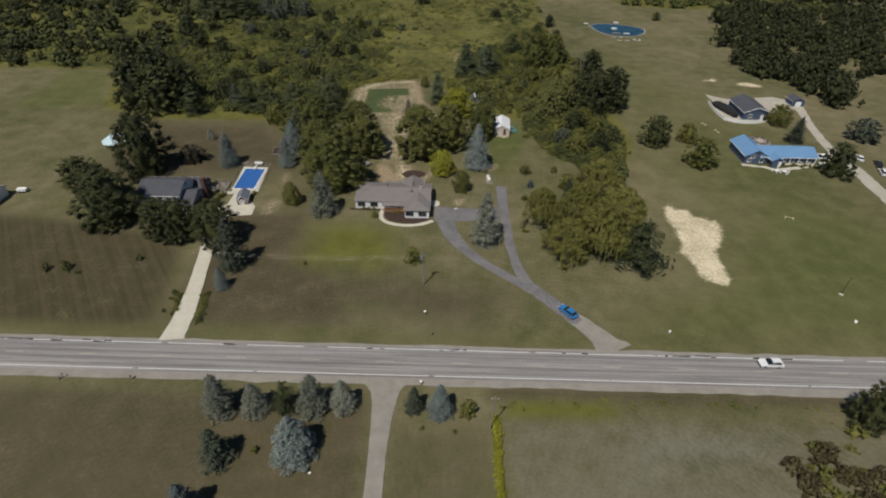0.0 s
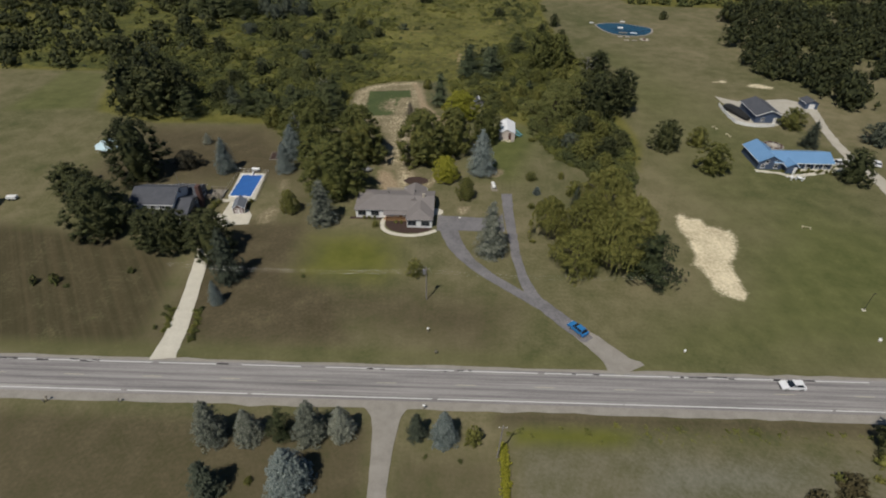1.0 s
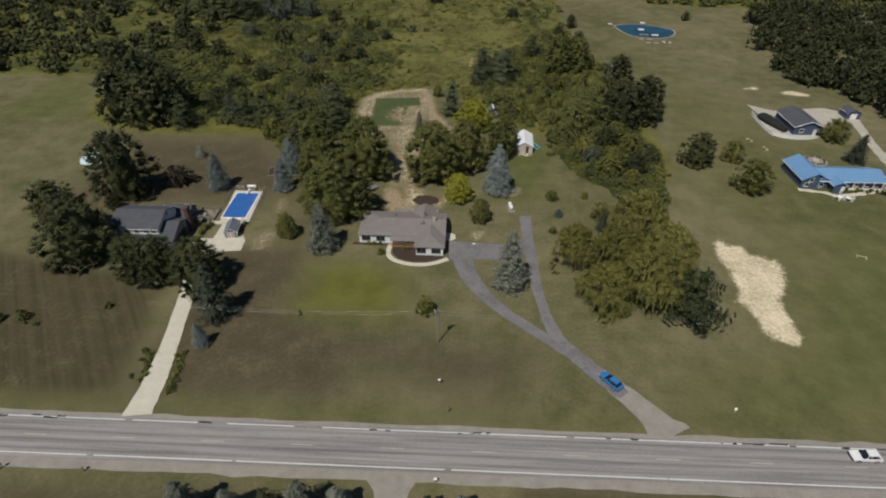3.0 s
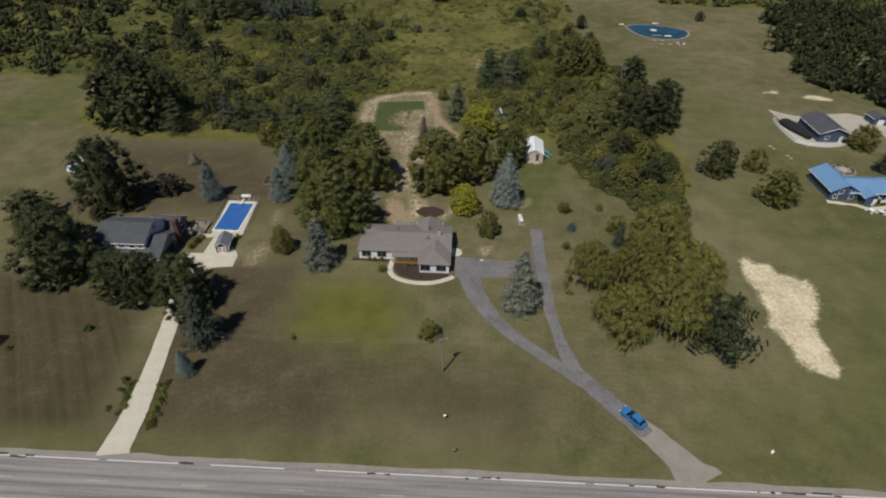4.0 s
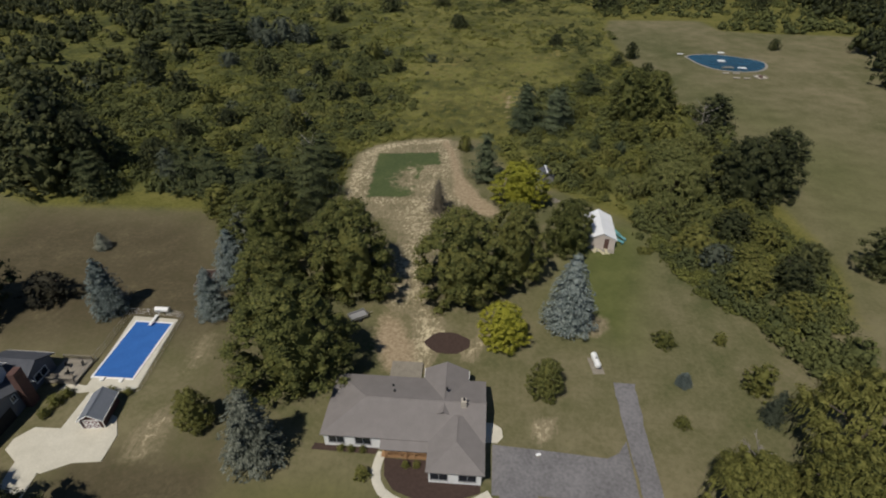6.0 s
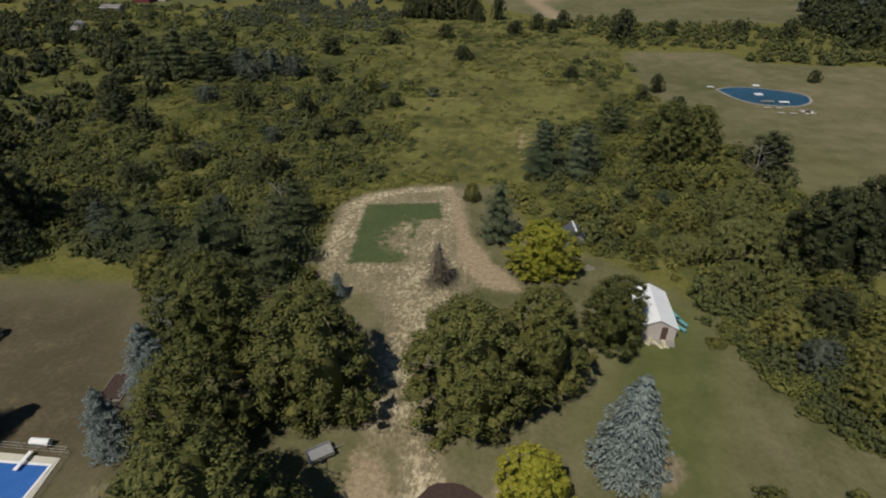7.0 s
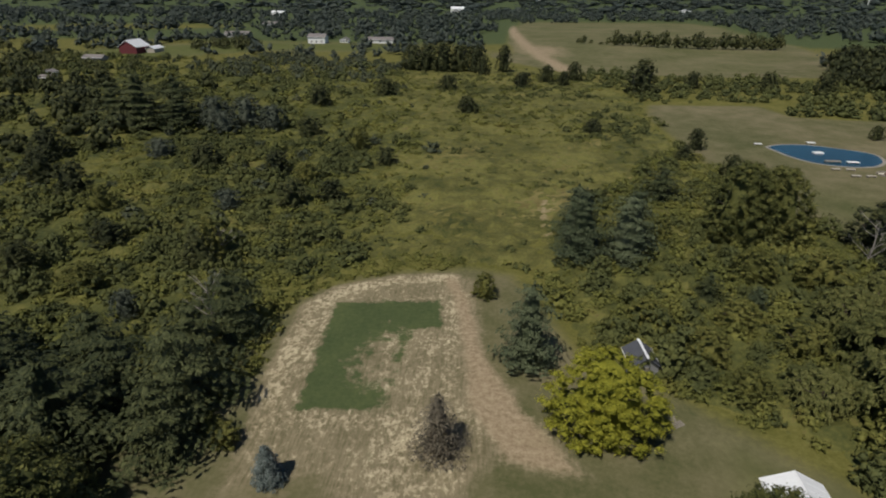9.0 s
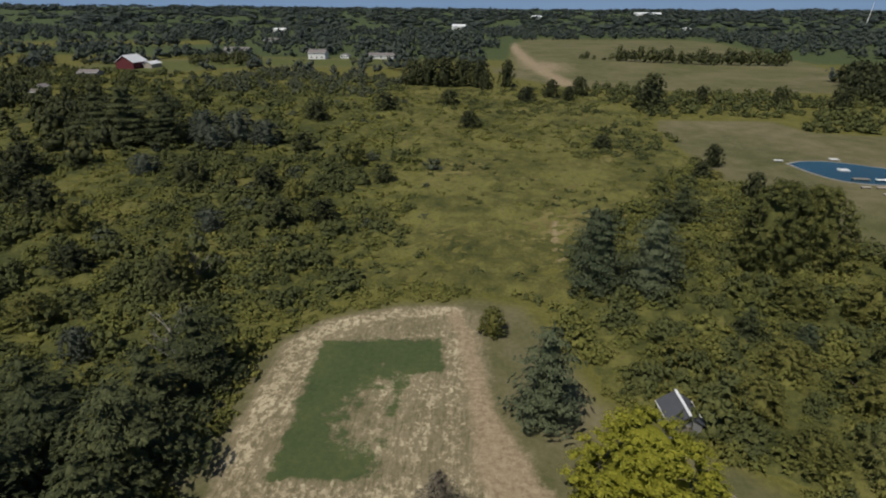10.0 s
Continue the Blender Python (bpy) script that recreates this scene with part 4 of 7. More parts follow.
for key, x, y, h, r, lb in [
    ("willow", 40.2, 112.4, 16.0, 8.3, "large yellow-green weeping willow"), ("willow", 46.2, 120.6, 16.0, 7.6, "large yellow-green weeping willow"), ("willow", 42.6, 133.2, 17.0, 8.3, "large yellow-green weeping willow"),
    ("willow", 26.2, 124.8, 12.2, 5.6, "yellow-green willow with bare lower branches"), ("willow", 36.2, 123.6, 14.0, 6.8, "yellow-green weeping willow in the grove"), ("willow", 31.2, 111.2, 11.5, 6.9, "yellow-green weeping willow in the grove"), ("spruce", 36.2, 139.6, 6.5, 1.9, "small dark spruce beside the willows"),
    ("osier", 42.6, 212.5, 10.0, 7.4, "yellow-green willow at the brush's edge"), ("osier", 34.5, 193.0, 7.6, 5.6, "yellow-green willow at the brush's edge"), ("osier", 38.6, 203.0, 11.0, 7.8, "yellow-green willow at the brush's edge"),
    ("yellow", 2.9, 199.0, 11.0, 7.2, "bright yellow-green maple beside a small shed"), ("yellow", -1.7, 152.3, 8.6, 4.5, "yellow-green maple behind the house"),
    ("green", 4.5, 142.2, 7.4, 3.0, "small round green tree on the lawn"),
    ("oak", 72.8, 177.2, 11.2, 5.9, "round dark green tree on the lawn"), ("scrubtree", 85.1, 180.5, 7.2, 4.2, "small olive-green tree on the lawn"), ("scrubtree", 83.3, 162.0, 10.4, 6.1, "round olive-green tree on the lawn"),
    ("scrubtree", 125.8, 197.4, 7.8, 5.6, "spreading olive tree behind the blue-roofed house"), ("spruce", 124.2, 181.6, 9.6, 3.8, "dark tree behind the blue-roofed house"), ("oak", 125.5, 158.0, 11.3, 5.9, "round dark tree beside the gravel drive"),
    ("silver", 150.2, 184.6, 8.5, 6.3, "grey-leaved tree beside parked cars"), ("oak", 122.6, 346.2, 5.4, 2.8, "small round tree on the pond lawn"), ("oak", 54.9, 297.4, 7.0, 3.0, "small tree at the lawn's edge"),
    ("oak", 54.4, 204.0, 17.5, 8.8, "large dark green oak by the lawn"), ("oak", 64.1, 209.0, 17.5, 8.4, "large dark green oak by the lawn"), ("oak", 64.8, 252.0, 10.5, 6.8, "dark green oak at the lawn's edge"),
    ("green", 39.4, 255.5, 17.6, 8.2, "tall elm with a pale trunk in the brush"), ("green", 47.4, 256.5, 16.5, 7.5, "tall elm with a pale trunk in the brush"),
    ("green", -33.6, 143.2, 19.0, 10.2, "large green maple beside the grey house"), ("green", -29.8, 165.5, 19.4, 9.8, "large green maple behind the house"), ("green", -41.2, 156.0, 16.4, 8.0, "large green maple beside the pool lawn"),
    ("green", -46.0, 172.5, 18.6, 8.8, "large green tree behind the ranch house"), ("green", -53.3, 180.0, 12.0, 7.4, "large green tree behind the ranch house"), ("scrubtree", -64.3, 188.6, 7.7, 5.0, "olive-yellow wild tree at the lawn's edge"),
    ("green", -9.2, 165.0, 18.6, 9.6, "large green maple behind the house"), ("green", 0.5, 171.5, 16.4, 7.2, "large green maple behind the house"), ("green", 12.2, 180.6, 12.6, 5.9, "green maple beside the white shed"),
    ("green", -44.6, 132.8, 7.5, 2.9, "small dark green tree on the lawn"), ("purple", -83.0, 157.3, 5.7, 4.7, "low dark plum tree on the lawn"), ("oak", -94.4, 149.6, 20.6, 9.2, "large dark green maple behind the farmhouse"),
    ("oak", -90.1, 121.0, 17.0, 9.0, "large dark green tree beside the farmhouse"), ("oak", -98.8, 131.0, 12.5, 7.4, "dark green tree beside the farmhouse"), ("oak", -111.2, 141.4, 9.2, 6.3, "dark green tree beside the farmhouse"),
    ("oak", -75.4, 116.4, 11.0, 6.4, "dark green tree before the farmhouse"), ("oak", -69.4, 115.5, 12.0, 6.0, "dark green tree before the farmhouse"), ("oak", -59.0, 113.2, 13.6, 7.2, "green tree over the concrete driveway"),
    ("oak", 78.6, 62.1, 12.4, 4.2, "dark tree beside the road"),
    ("oak", -110.3, 197.0, 19.0, 9.5, "group of dark trees at the lawn's edge"), ("oak", -121.1, 200.0, 19.0, 9.0, "group of dark trees at the lawn's edge"), ("oak", -115.8, 209.0, 22.0, 9.5, "group of dark trees at the lawn's edge"), ("oak", -104.7, 205.0, 18.0, 8.0, "group of dark trees at the lawn's edge"),
    ("oak", -144.4, 243.0, 16.0, 8.0, "dark tree at the wood's edge"),
    ("scrubtree", -51.9, 315.3, 8.2, 4.5, "wild tree in the meadow"), ("scrubtree", -60.7, 235.1, 10.0, 3.4, "sparse wild tree in the meadow"), ("scrubtree", -10.8, 228.0, 4.6, 2.5, "round wild shrub beside the track"),
    ("oak", -60.0, 505.0, 16.0, 9.0, "dark tree at the far field's edge"), ("oak", -50.0, 502.0, 17.0, 9.0, "dark tree at the far field's edge"), ("oak", -40.0, 500.0, 18.0, 10.0, "dark tree at the far field's edge"), ("oak", -30.0, 501.0, 17.0, 8.0, "dark tree at the far field's edge"), ("oak", -20.0, 500.0, 17.0, 8.5, "dark tree at the far field's edge"), ("oak", -2.7, 500.0, 17.0, 6.0, "dark tree at the far field's edge"),
    ("oak", 62.8, 429.0, 17.4, 9.2, "dark tree at the far field's edge"),
]:
    plant(key, x, y, h, r, lb)
for x, y, h, r in [(5.2, 62.1, 3.8, 1.9), (24.9, 153.9, 2.8, 2.0), (34.2, 154.9, 2.6, 1.2), (23.3, 137.8, 1.8, 1.2), (36.5, 145.3, 5.1, 2.8), (-7.9, 106.8, 4.8, 2.3), (-39.2, 193.3, 2.8, 2.0), (28.0, 181.0, 0.9, 1.7)]:
    plant("bush", x, y, h, r, "rounded green shrub on the lawn", "shrub")

# ---- wild brush, woods: uncountable, one object a kind ----


def clump_template(rng, boughs, leaves, size, tree=False):
    """A bush of leafy lobes round a twiggy middle; radius 1, height 1."""
    ph = rng.uniform(0, 6.28, 3)
    lobes = []
    for i in range(boughs):
        u = ((i + rng.uniform(0, 1)) / boughs) ** (0.9 if tree else 0.8)
        a = i * 2.39996 + rng.normal(0, 0.4)
        r = (1 - u ** 2.0) ** 0.5 * (1 + 0.22 * math.sin(2 * a + ph[0]) + 0.16 * math.sin(3 * a + ph[1] + 3 * u)) * rng.uniform(0.6, 1.05)
        d = np.array([math.cos(a), math.sin(a), 0])
        p = d * r * 0.76 + (0, 0, (0.14 if tree else 0.12) + (0.70 if tree else 0.64) * u)
        lobes.append((p, d * (1 - 0.6 * u) + np.array([0, 0, 0.2 + 0.6 * u]), rng.uniform(0.8, 1.25) * 0.78 / boughs ** 0.42))
    v, cv, cf = lobed(rng, lobes, leaves, size)
    v[:, 2] = np.maximum(v[:, 2], 0.02)
    mid = ICO[0] * rng.uniform(0.45, 0.75, (len(ICO[0]), 1)) * ((0.8, 0.8, 0.42) if tree else (0.85, 0.85, 0.34)) + (0, 0, 0.4 if tree else 0.24)
    return v, np.concatenate([cv, mid]), np.concatenate([cf, ICO[1] + len(cv)])


def thicket(name, places, leaf, label, seed, boughs=12, leaves=6, size=0.3, category="bushes", tree=False):
    """places: rows of x, y, radius, height."""
    rng = np.random.default_rng(seed)
    kinds = [clump_template(rng, boughs, leaves, size, tree) for _ in range(10)]
    vs, cs, fs, k = [], [], [], 0
    for i, (x, y, r, h) in enumerate(places):
        v, core, cf = kinds[i % 10]
        a, q = rng.uniform(0, 6.28), rng.uniform(0.75, 1.3)
        m = np.array([[math.cos(a) * r, -math.sin(a) * r * q, 0], [math.sin(a) * r, math.cos(a) * r * q, 0], [0, 0, h]])
        z = rise(x, y) - 0.1
        vs.append(v @ m.T + (x, y, z))
        cs.append(core @ m.T + (x, y, z))
        fs.append(cf + k)
        k += len(core)
    me = quads_mesh(name, np.concatenate(vs), leaf, (np.concatenate(cs), np.concatenate(fs)))
    return tagged(new(name, me), label, category, "", "stuff")


def inside(poly, x, y):
    p = np.array(poly, float)
    r = np.zeros(len(x), bool)
    for (ax, ay), (bx, by) in zip(p, np.roll(p, -1, 0)):
        r ^= ((ay > y) != (by > y)) & (x < (bx - ax) * (y - ay) / (by - ay + 1e-12) + ax)
    return r


def scatter(poly, count, rmin, rmax, seed, hr=(0.8, 1.3), power=1.6, patch=0.03, need=-1.0, avoid=()):
    rng = np.random.default_rng(seed)
    p = np.array(poly, float)
    lo, hi = p.min(0), p.max(0)
    out = []
    while len(out) < count:
        x, y = rng.uniform(lo[0], hi[0], 4000), rng.uniform(lo[1], hi[1], 4000)
        ok = inside(poly, x, y)
        for q in avoid:
            ok &= ~inside(q, x, y)
        for a, b in zip(x[ok], y[ok]):
            v = noise.noise((a * patch, b * patch, seed * 1.7))
            if v > need + rng.uniform(-0.15, 0.15):
                r = rmin + (rmax - rmin) * rng.uniform() ** power
                out.append((a, b, r, r * rng.uniform(*hr)))
                if len(out) == count:
                    break
    return out


WEST_BRUSH = [(-200, 246), (-152, 242), (-132, 212), (-100, 200), (-70, 196), (-56, 216), (-42, 230), (-30, 238), (-24, 262), (-28, 330), (-50, 420), (-70, 520), (-330, 560), (-330, 250)]
MID_MEADOW = [(-42, 230), (-30, 237), (-14, 240), (-4, 238), (6, 226), (30, 250), (50, 300), (52, 380), (60, 405), (40, 500), (0, 540), (-90, 540), (-50, 400), (-28, 330)]
EAST_BRUSH = [(0, 232), (3, 214), (12, 206), (24, 200), (30, 196), (56, 158), (62, 178), (61, 200), (66, 216), (72, 218), (60, 262), (53, 285), (52, 330), (30, 300), (8, 262)]
HEDGE_LINE = [(30, 196), (28, 186), (35, 170), (44, 155), (51, 142), (55, 150), (61, 176), (60, 200)]
NORTH_EDGE = [(60, 404), (106, 408), (112, 384), (134, 379), (262, 374), (262, 440), (172, 470), (120, 488), (36, 504), (50, 440)]
EAST_WOOD = [(128, 254), (136, 282), (150, 330), (170, 372), (400, 372), (400, 262), (205, 256), (174, 240), (166, 207), (160, 199), (153, 199), (151, 207), (152, 224), (149, 240)]
WEST_WOOD = [(-520, 246), (-152, 244), (-128, 300), (-150, 420), (-520, 520)]

def cover(name, poly, step, stamps, leaf, label, seed, base=0.25, rough=0.22):
    """Dense low growth as one uneven canopy; stamps: rows of x, y, radius, height for each mound."""
    rng = np.random.default_rng(seed)
    p = np.array(poly, float)
    xs, ys = np.arange(p[:, 0].min(), p[:, 0].max(), step), np.arange(p[:, 1].min(), p[:, 1].max(), step)
    gx, gy = np.meshgrid(xs, ys)
    gx = gx + rng.uniform(-0.4, 0.4, gx.shape) * step
    gy = gy + rng.uniform(-0.4, 0.4, gy.shape) * step
    z = np.full(gx.shape, base)
    for x, y, r, h in stamps:
        i0, i1 = max(int((y - r - ys[0]) / step), 0), int((y + r - ys[0]) / step) + 2
        j0, j1 = max(int((x - r - xs[0]) / step), 0), int((x + r - xs[0]) / step) + 2
        w = (slice(i0, i1), slice(j0, j1))
        d = np.hypot(gx[w] - x, gy[w] - y) / r
        z[w] = np.maximum(z[w], h * np.clip(1 - d ** 2.4, 0, 1))
    z = z * rng.uniform(0.75, 1.2, z.shape) + rng.normal(0, rough, z.shape)
    dist = np.full(gx.shape, 1e9)
    for (ax, ay), (bx, by) in zip(p, np.roll(p, -1, 0)):
        ux, uy = bx - ax, by - ay
        k = np.clip(((gx - ax) * ux + (gy - ay) * uy) / (ux * ux + uy * uy), 0, 1)
        dist = np.minimum(dist, np.hypot(gx - ax - k * ux, gy - ay - k * uy))
    ins = inside(poly, gx.ravel(), gy.ravel()).reshape(gx.shape)
    fade = np.clip(dist / 3.0 + rng.normal(0, 0.25, dist.shape), 0, 1)
    z = np.where(ins, z * fade - 0.35 * (1 - fade), -0.5)
    idx = np.arange(gx.size).reshape(gx.shape)
    q = np.stack([idx[:-1, :-1], idx[:-1, 1:], idx[1:, 1:], idx[1:, :-1]], -1).reshape(-1, 4)
    q = q[ins.ravel()[q].any(1)]
    live, q2 = np.unique(q, return_inverse=True)
    v = np.stack([gx, gy, z], -1).reshape(-1, 3)[live]
    me = bpy.data.meshes.new(name)
    me.from_pydata(v.tolist(), [], q2.reshape(-1, 4).tolist())
    me.materials.append(leaf)
    me.polygons.foreach_set("use_smooth", [True] * len(me.polygons))
    dry = np.clip(0.5 + (v[:, 0] - np.interp(v[:, 1], (200, 238, 262, 330, 420, 540), (-20, -32, -30, -36, -60, -90))) / 26, 0, 1) * np.clip((56 - v[:, 0] - 0.16 * np.maximum(300 - v[:, 1], 0)) / 20, 0, 1)
    dry *= np.where((v[:, 0] > 2) & (v[:, 1] < 262 - 0.2 * v[:, 0]), 0.25, 1.0)
    me.attributes.new("dry", "FLOAT", "POINT").data.foreach_set("value", dry.astype(np.float32))
    return tagged(new(name, me), label, "undergrowth", "", "stuff")


WILD = [(-230, 246), (-152, 242), (-132, 210), (-100, 197), (-66, 193), (-54, 214), (-42, 230), (-30, 237), (-14, 240), (-4, 238), (6, 226), (30, 250), (51, 290), (52, 380), (60, 405), (42, 500), (0, 520), (-60, 500), (-230, 470)]
cover("wild_growth", WILD, 1.1, scatter(WILD, 3800, 0.7, 2.6, 62, (0.2, 0.5), 1.8, patch=0.03, need=-0.3) + scatter(WEST_BRUSH, 4200, 0.9, 3.2, 61, (0.15, 0.35), 1.6, patch=0.03, need=-0.35), MEADOW_GREEN, "dense tangled meadow growth, green and dry", 61, 0.2, 0.17)
cover("east_undergrowth", EAST_BRUSH, 0.9, scatter(EAST_BRUSH, 1300, 1.0, 3.0, 63, (0.2, 0.45), 1.3), MEADOW_GREEN, "dense undergrowth behind the white shed", 63, 0.3)
WEST_NEAR = [(-150, 242), (-132, 212), (-100, 200), (-70, 196), (-56, 216), (-44, 231), (-34, 238), (-28, 262), (-32, 320), (-150, 320)]
WEST_FAR = [(-330, 250), (-150, 244), (-150, 320), (-32, 320), (-50, 420), (-70, 520), (-330, 560)]
thicket("meadow_brush", scatter(WEST_NEAR, 1900, 0.8, 2.7, 11, (0.4, 0.8), 1.4, patch=0.03, need=-0.4), LEAF_SCRUB, "dense yellow-green wild brush", 1, 9, 6, 0.24)
thicket("dark_brush", scatter(WEST_NEAR, 820, 1.2, 3.6, 12, (0.7, 1.25), 1.7, patch=0.03, need=-0.15), LEAF_SCRUB_DARK, "dark green wild bushes and saplings", 2, 13, 7, 0.2)
thicket("far_brush", scatter(WEST_FAR, 1700, 1.2, 3.8, 13, (0.45, 0.85), 1.5, patch=0.02, need=-0.45), LEAF_SCRUB, "yellow-green wild brush across the far field", 3, 5, 4, 0.34)
thicket("far_brush_dark", scatter(WEST_FAR, 820, 1.6, 4.8, 14, (0.7, 1.3), 1.7, patch=0.025, need=-0.15), LEAF_SCRUB_DARK, "dark green bushes and saplings in the far field", 4, 7, 5, 0.28)
thicket("grey_brush", scatter(WEST_BRUSH, 260, 1.2, 3.6, 112, (0.7, 1.2), 1.8, patch=0.04, need=0.0), LEAF_GREYISH, "grey-green wild bushes", 102, 10, 6, 0.22)
thicket("edge_brush", scatter([(-135, 204), (-100, 197), (-64, 193), (-47, 202), (-41, 228), (-60, 252), (-135, 250)], 240, 1.0, 3.0, 42, (0.6, 1.1), 1.4), LEAF_SCRUB, "dense wild brush along the lawn's edge", 42, 12, 7, 0.2)
thicket("edge_brush_dark", scatter([(-135, 206), (-100, 200), (-64, 195), (-50, 205), (-45, 228), (-60, 252), (-135, 250)], 150, 1.4, 3.6, 43, (0.8, 1.4), 1.4), LEAF_SCRUB_DARK, "dark bushes and saplings along the lawn's edge", 43, 16, 8, 0.17)
thicket("verge_weeds", scatter([(-46, 200), (-41.5, 192), (-40.8, 206), (-41.2, 224), (-36, 230.5), (-26, 235.5), (-14, 237.5), (-16, 243), (-34, 241), (-48, 230)], 330, 0.5, 1.5, 28, (0.4, 0.9), 1.6), LEAF_SCRUB, "low weeds and brush beside the straw", 28, 6, 6, 0.28)
BELT = [(-70, 340), (-20, 330), (20, 330), (48, 296), (54, 330), (56, 400), (40, 486), (-70, 486)]
thicket("meadow_belt", scatter(BELT, 520, 0.8, 3.0, 71, (0.4, 0.8), 1.6, patch=0.03, need=-0.1), LEAF_SCRUB, "yellow-green bushes across the far meadow", 71, 7, 5, 0.28)
thicket("meadow_belt_dark", scatter(BELT, 340, 0.8, 3.4, 72, (0.5, 1.0), 1.6, patch=0.03, need=0.0), LEAF_SCRUB_DARK, "dark green bushes across the far meadow", 72, 8, 5, 0.26)
thicket("meadow_sprigs", scatter(MID_MEADOW, 1500, 0.5, 1.9, 73, (0.25, 0.6), 1.8, patch=0.05, need=0.0), LEAF_SCRUB, "low sprigs of weeds in the meadow", 73, 4, 4, 0.34)
thicket("meadow_bushes", scatter(MID_MEADOW, 1000, 0.5, 2.2, 15, (0.35, 0.75), 2.0, patch=0.035, need=0.0), LEAF_SCRUB_DARK, "scattered dark green meadow bushes", 5, 5, 5, 0.3)
thicket("east_brush", scatter(EAST_BRUSH, 860, 1.0, 3.3, 16, (0.65, 1.25)), LEAF_SCRUB, "tangled yellow-green brush behind the white shed", 6, 17, 8, 0.15)
thicket("east_brush_dark", scatter(EAST_BRUSH, 290, 1.2, 4.2, 17, (0.75, 1.4)), LEAF_SCRUB_DARK, "dark green saplings and bushes", 7, 22, 9, 0.13)
thicket("hedge_brush", scatter(HEDGE_LINE, 290, 1.2, 3.4, 18, (0.8, 1.4)), LEAF_SCRUB_DARK, "overgrown dark green hedgerow", 8, 14, 8, 0.17)
thicket("hedge_edge", scatter([(29.5, 186), (32, 176), (35, 167.5), (42, 160.5), (48, 157), (40, 172), (33, 186)], 150, 0.8, 2.2, 27, (0.6, 1.0)), LEAF_SCRUB, "yellow-green bushes along the mown lawn", 27, 10, 7, 0.2)
thicket("north_brush", scatter(NORTH_EDGE, 520, 1.5, 4.5, 19, (0.8, 1.5)), LEAF_SCRUB_DARK, "brush along the far field", 9, 6, 4, 0.3)
thicket("east_woods", scatter(EAST_WOOD, 360, 4.2, 7.6, 20, (1.15, 1.7), 1.0), LEAF_DARK, "dense dark green woods", 10, 19, 7, 0.17, category="woods", tree=True)
thicket("west_woods", scatter(WEST_WOOD, 560, 3.5, 7.0, 21, (1.0, 1.5), 1.0), LEAF_DARK, "dark green woods behind the pasture", 11, 11, 5, 0.22, tree=True, category="woods")
thicket("roadside_weeds", scatter([(10, 62.4), (28, 62.2), (60, 63), (78, 62), (78, 66), (28, 66.4), (12, 66)], 130, 0.3, 0.8, 31, (0.2, 0.5)), LEAF_SCRUB, "yellow-green weeds along the road ditch", 31, 4, 4, 0.34)
thicket("pasture_hedge", [(10.4 + 0.25 * math.sin(i * 1.9), 18 + i * 0.21, 0.75 + 0.2 * math.sin(i * 2.7), 1.3 + 0.4 * math.sin(i * 1.3)) for i in range(208)], LEAF_YELLOW, "narrow yellow-green hedge along the pasture", 32, 6, 6, 0.28)
thicket("pasture_thicket", scatter([(57, 30), (75, 30), (78, 52), (70, 58), (60, 56)], 90, 0.8, 2.4, 33, (0.9, 1.6)), LEAF_BROWN, "brown and olive thicket in the pasture", 33, 16, 7, 0.2)
thicket("pasture_bushes", scatter([(57, 30), (80, 30), (84, 60), (68, 62), (62, 50)], 60, 0.8, 2.2, 34, (0.9, 1.6)), LEAF_SCRUB, "olive bushes in the pasture corner", 34, 16, 7, 0.2)
thicket("drive_hedge", [(x + 0.5 * math.sin(i * 2.3), y, 0.75 + 0.25 * math.sin(i * 1.7), 0.8 + 0.35 * math.sin(i * 2.9)) for i, (x, y) in enumerate([(-53.5 - 0.03 * k - 0.004 * k * k, 83.5 + 0.55 * k) for k in range(18)] + [(-59.7 - 0.12 * k, 86 + 0.7 * k) for k in range(11)])], LEAF_SCRUB, "low olive-brown plants lining the concrete driveway", 36, 14, 7, 0.22)
thicket("drive_shrubs", [(-62.2, 93, 0.9, 1.4), (-62.0, 91, 0.7, 1.0), (-62.2, 87, 0.8, 0.9), (-53.2, 84.5, 1.0, 1.0), (-53.4, 86.5, 1.0, 1.0), (-54, 89, 0.8, 0.9), (-54.4, 93, 0.9, 1.0), (-96.6, 100.2, 1.4, 2.4), (-92.0, 100.6, 1.8, 2.8), (-88.5, 99.4, 1.0, 0.8), (-76.1, 105, 1.2, 1.8), (-34.6, 105, 1.0, 1.0), (-3, 58.8, 0.6, 0.7), (3, 58.2, 0.7, 0.8)], LEAF_SCRUB_DARK, "low dark shrubs and saplings on the lawns", 35, 16, 8, 0.2)
FAR_A = [(-520, 560), (-62, 548), (-12, 640), (0, 1020), (340, 1150), (300, 840), (282, 660), (185, 515), (275, 440), (275, 382), (430, 382), (950, 1400), (-1150, 1400)]
CLEAR = [[(-330, 500), (-255, 540), (-200, 600), (-70, 640), (-70, 690), (-190, 682), (-300, 620)], FIELD_FAR, STRIP_WEST]
thicket("field_row", [(74 + i * 6.2 + 2 * math.sin(i * 5.1), 716 - 0.42 * min(i * 6.2, 100) + 2 * math.sin(i * 3.3), (7.0 if i > 4 else 3.5) + 1.5 * math.sin(i * 2.3), (11.5 if i > 4 else 5) + 2.5 * math.sin(i * 1.7)) for i in range(28)], LEAF_DARK, "row of dark trees between two fields", 36, 12, 6, 0.26, category="trees", tree=True)
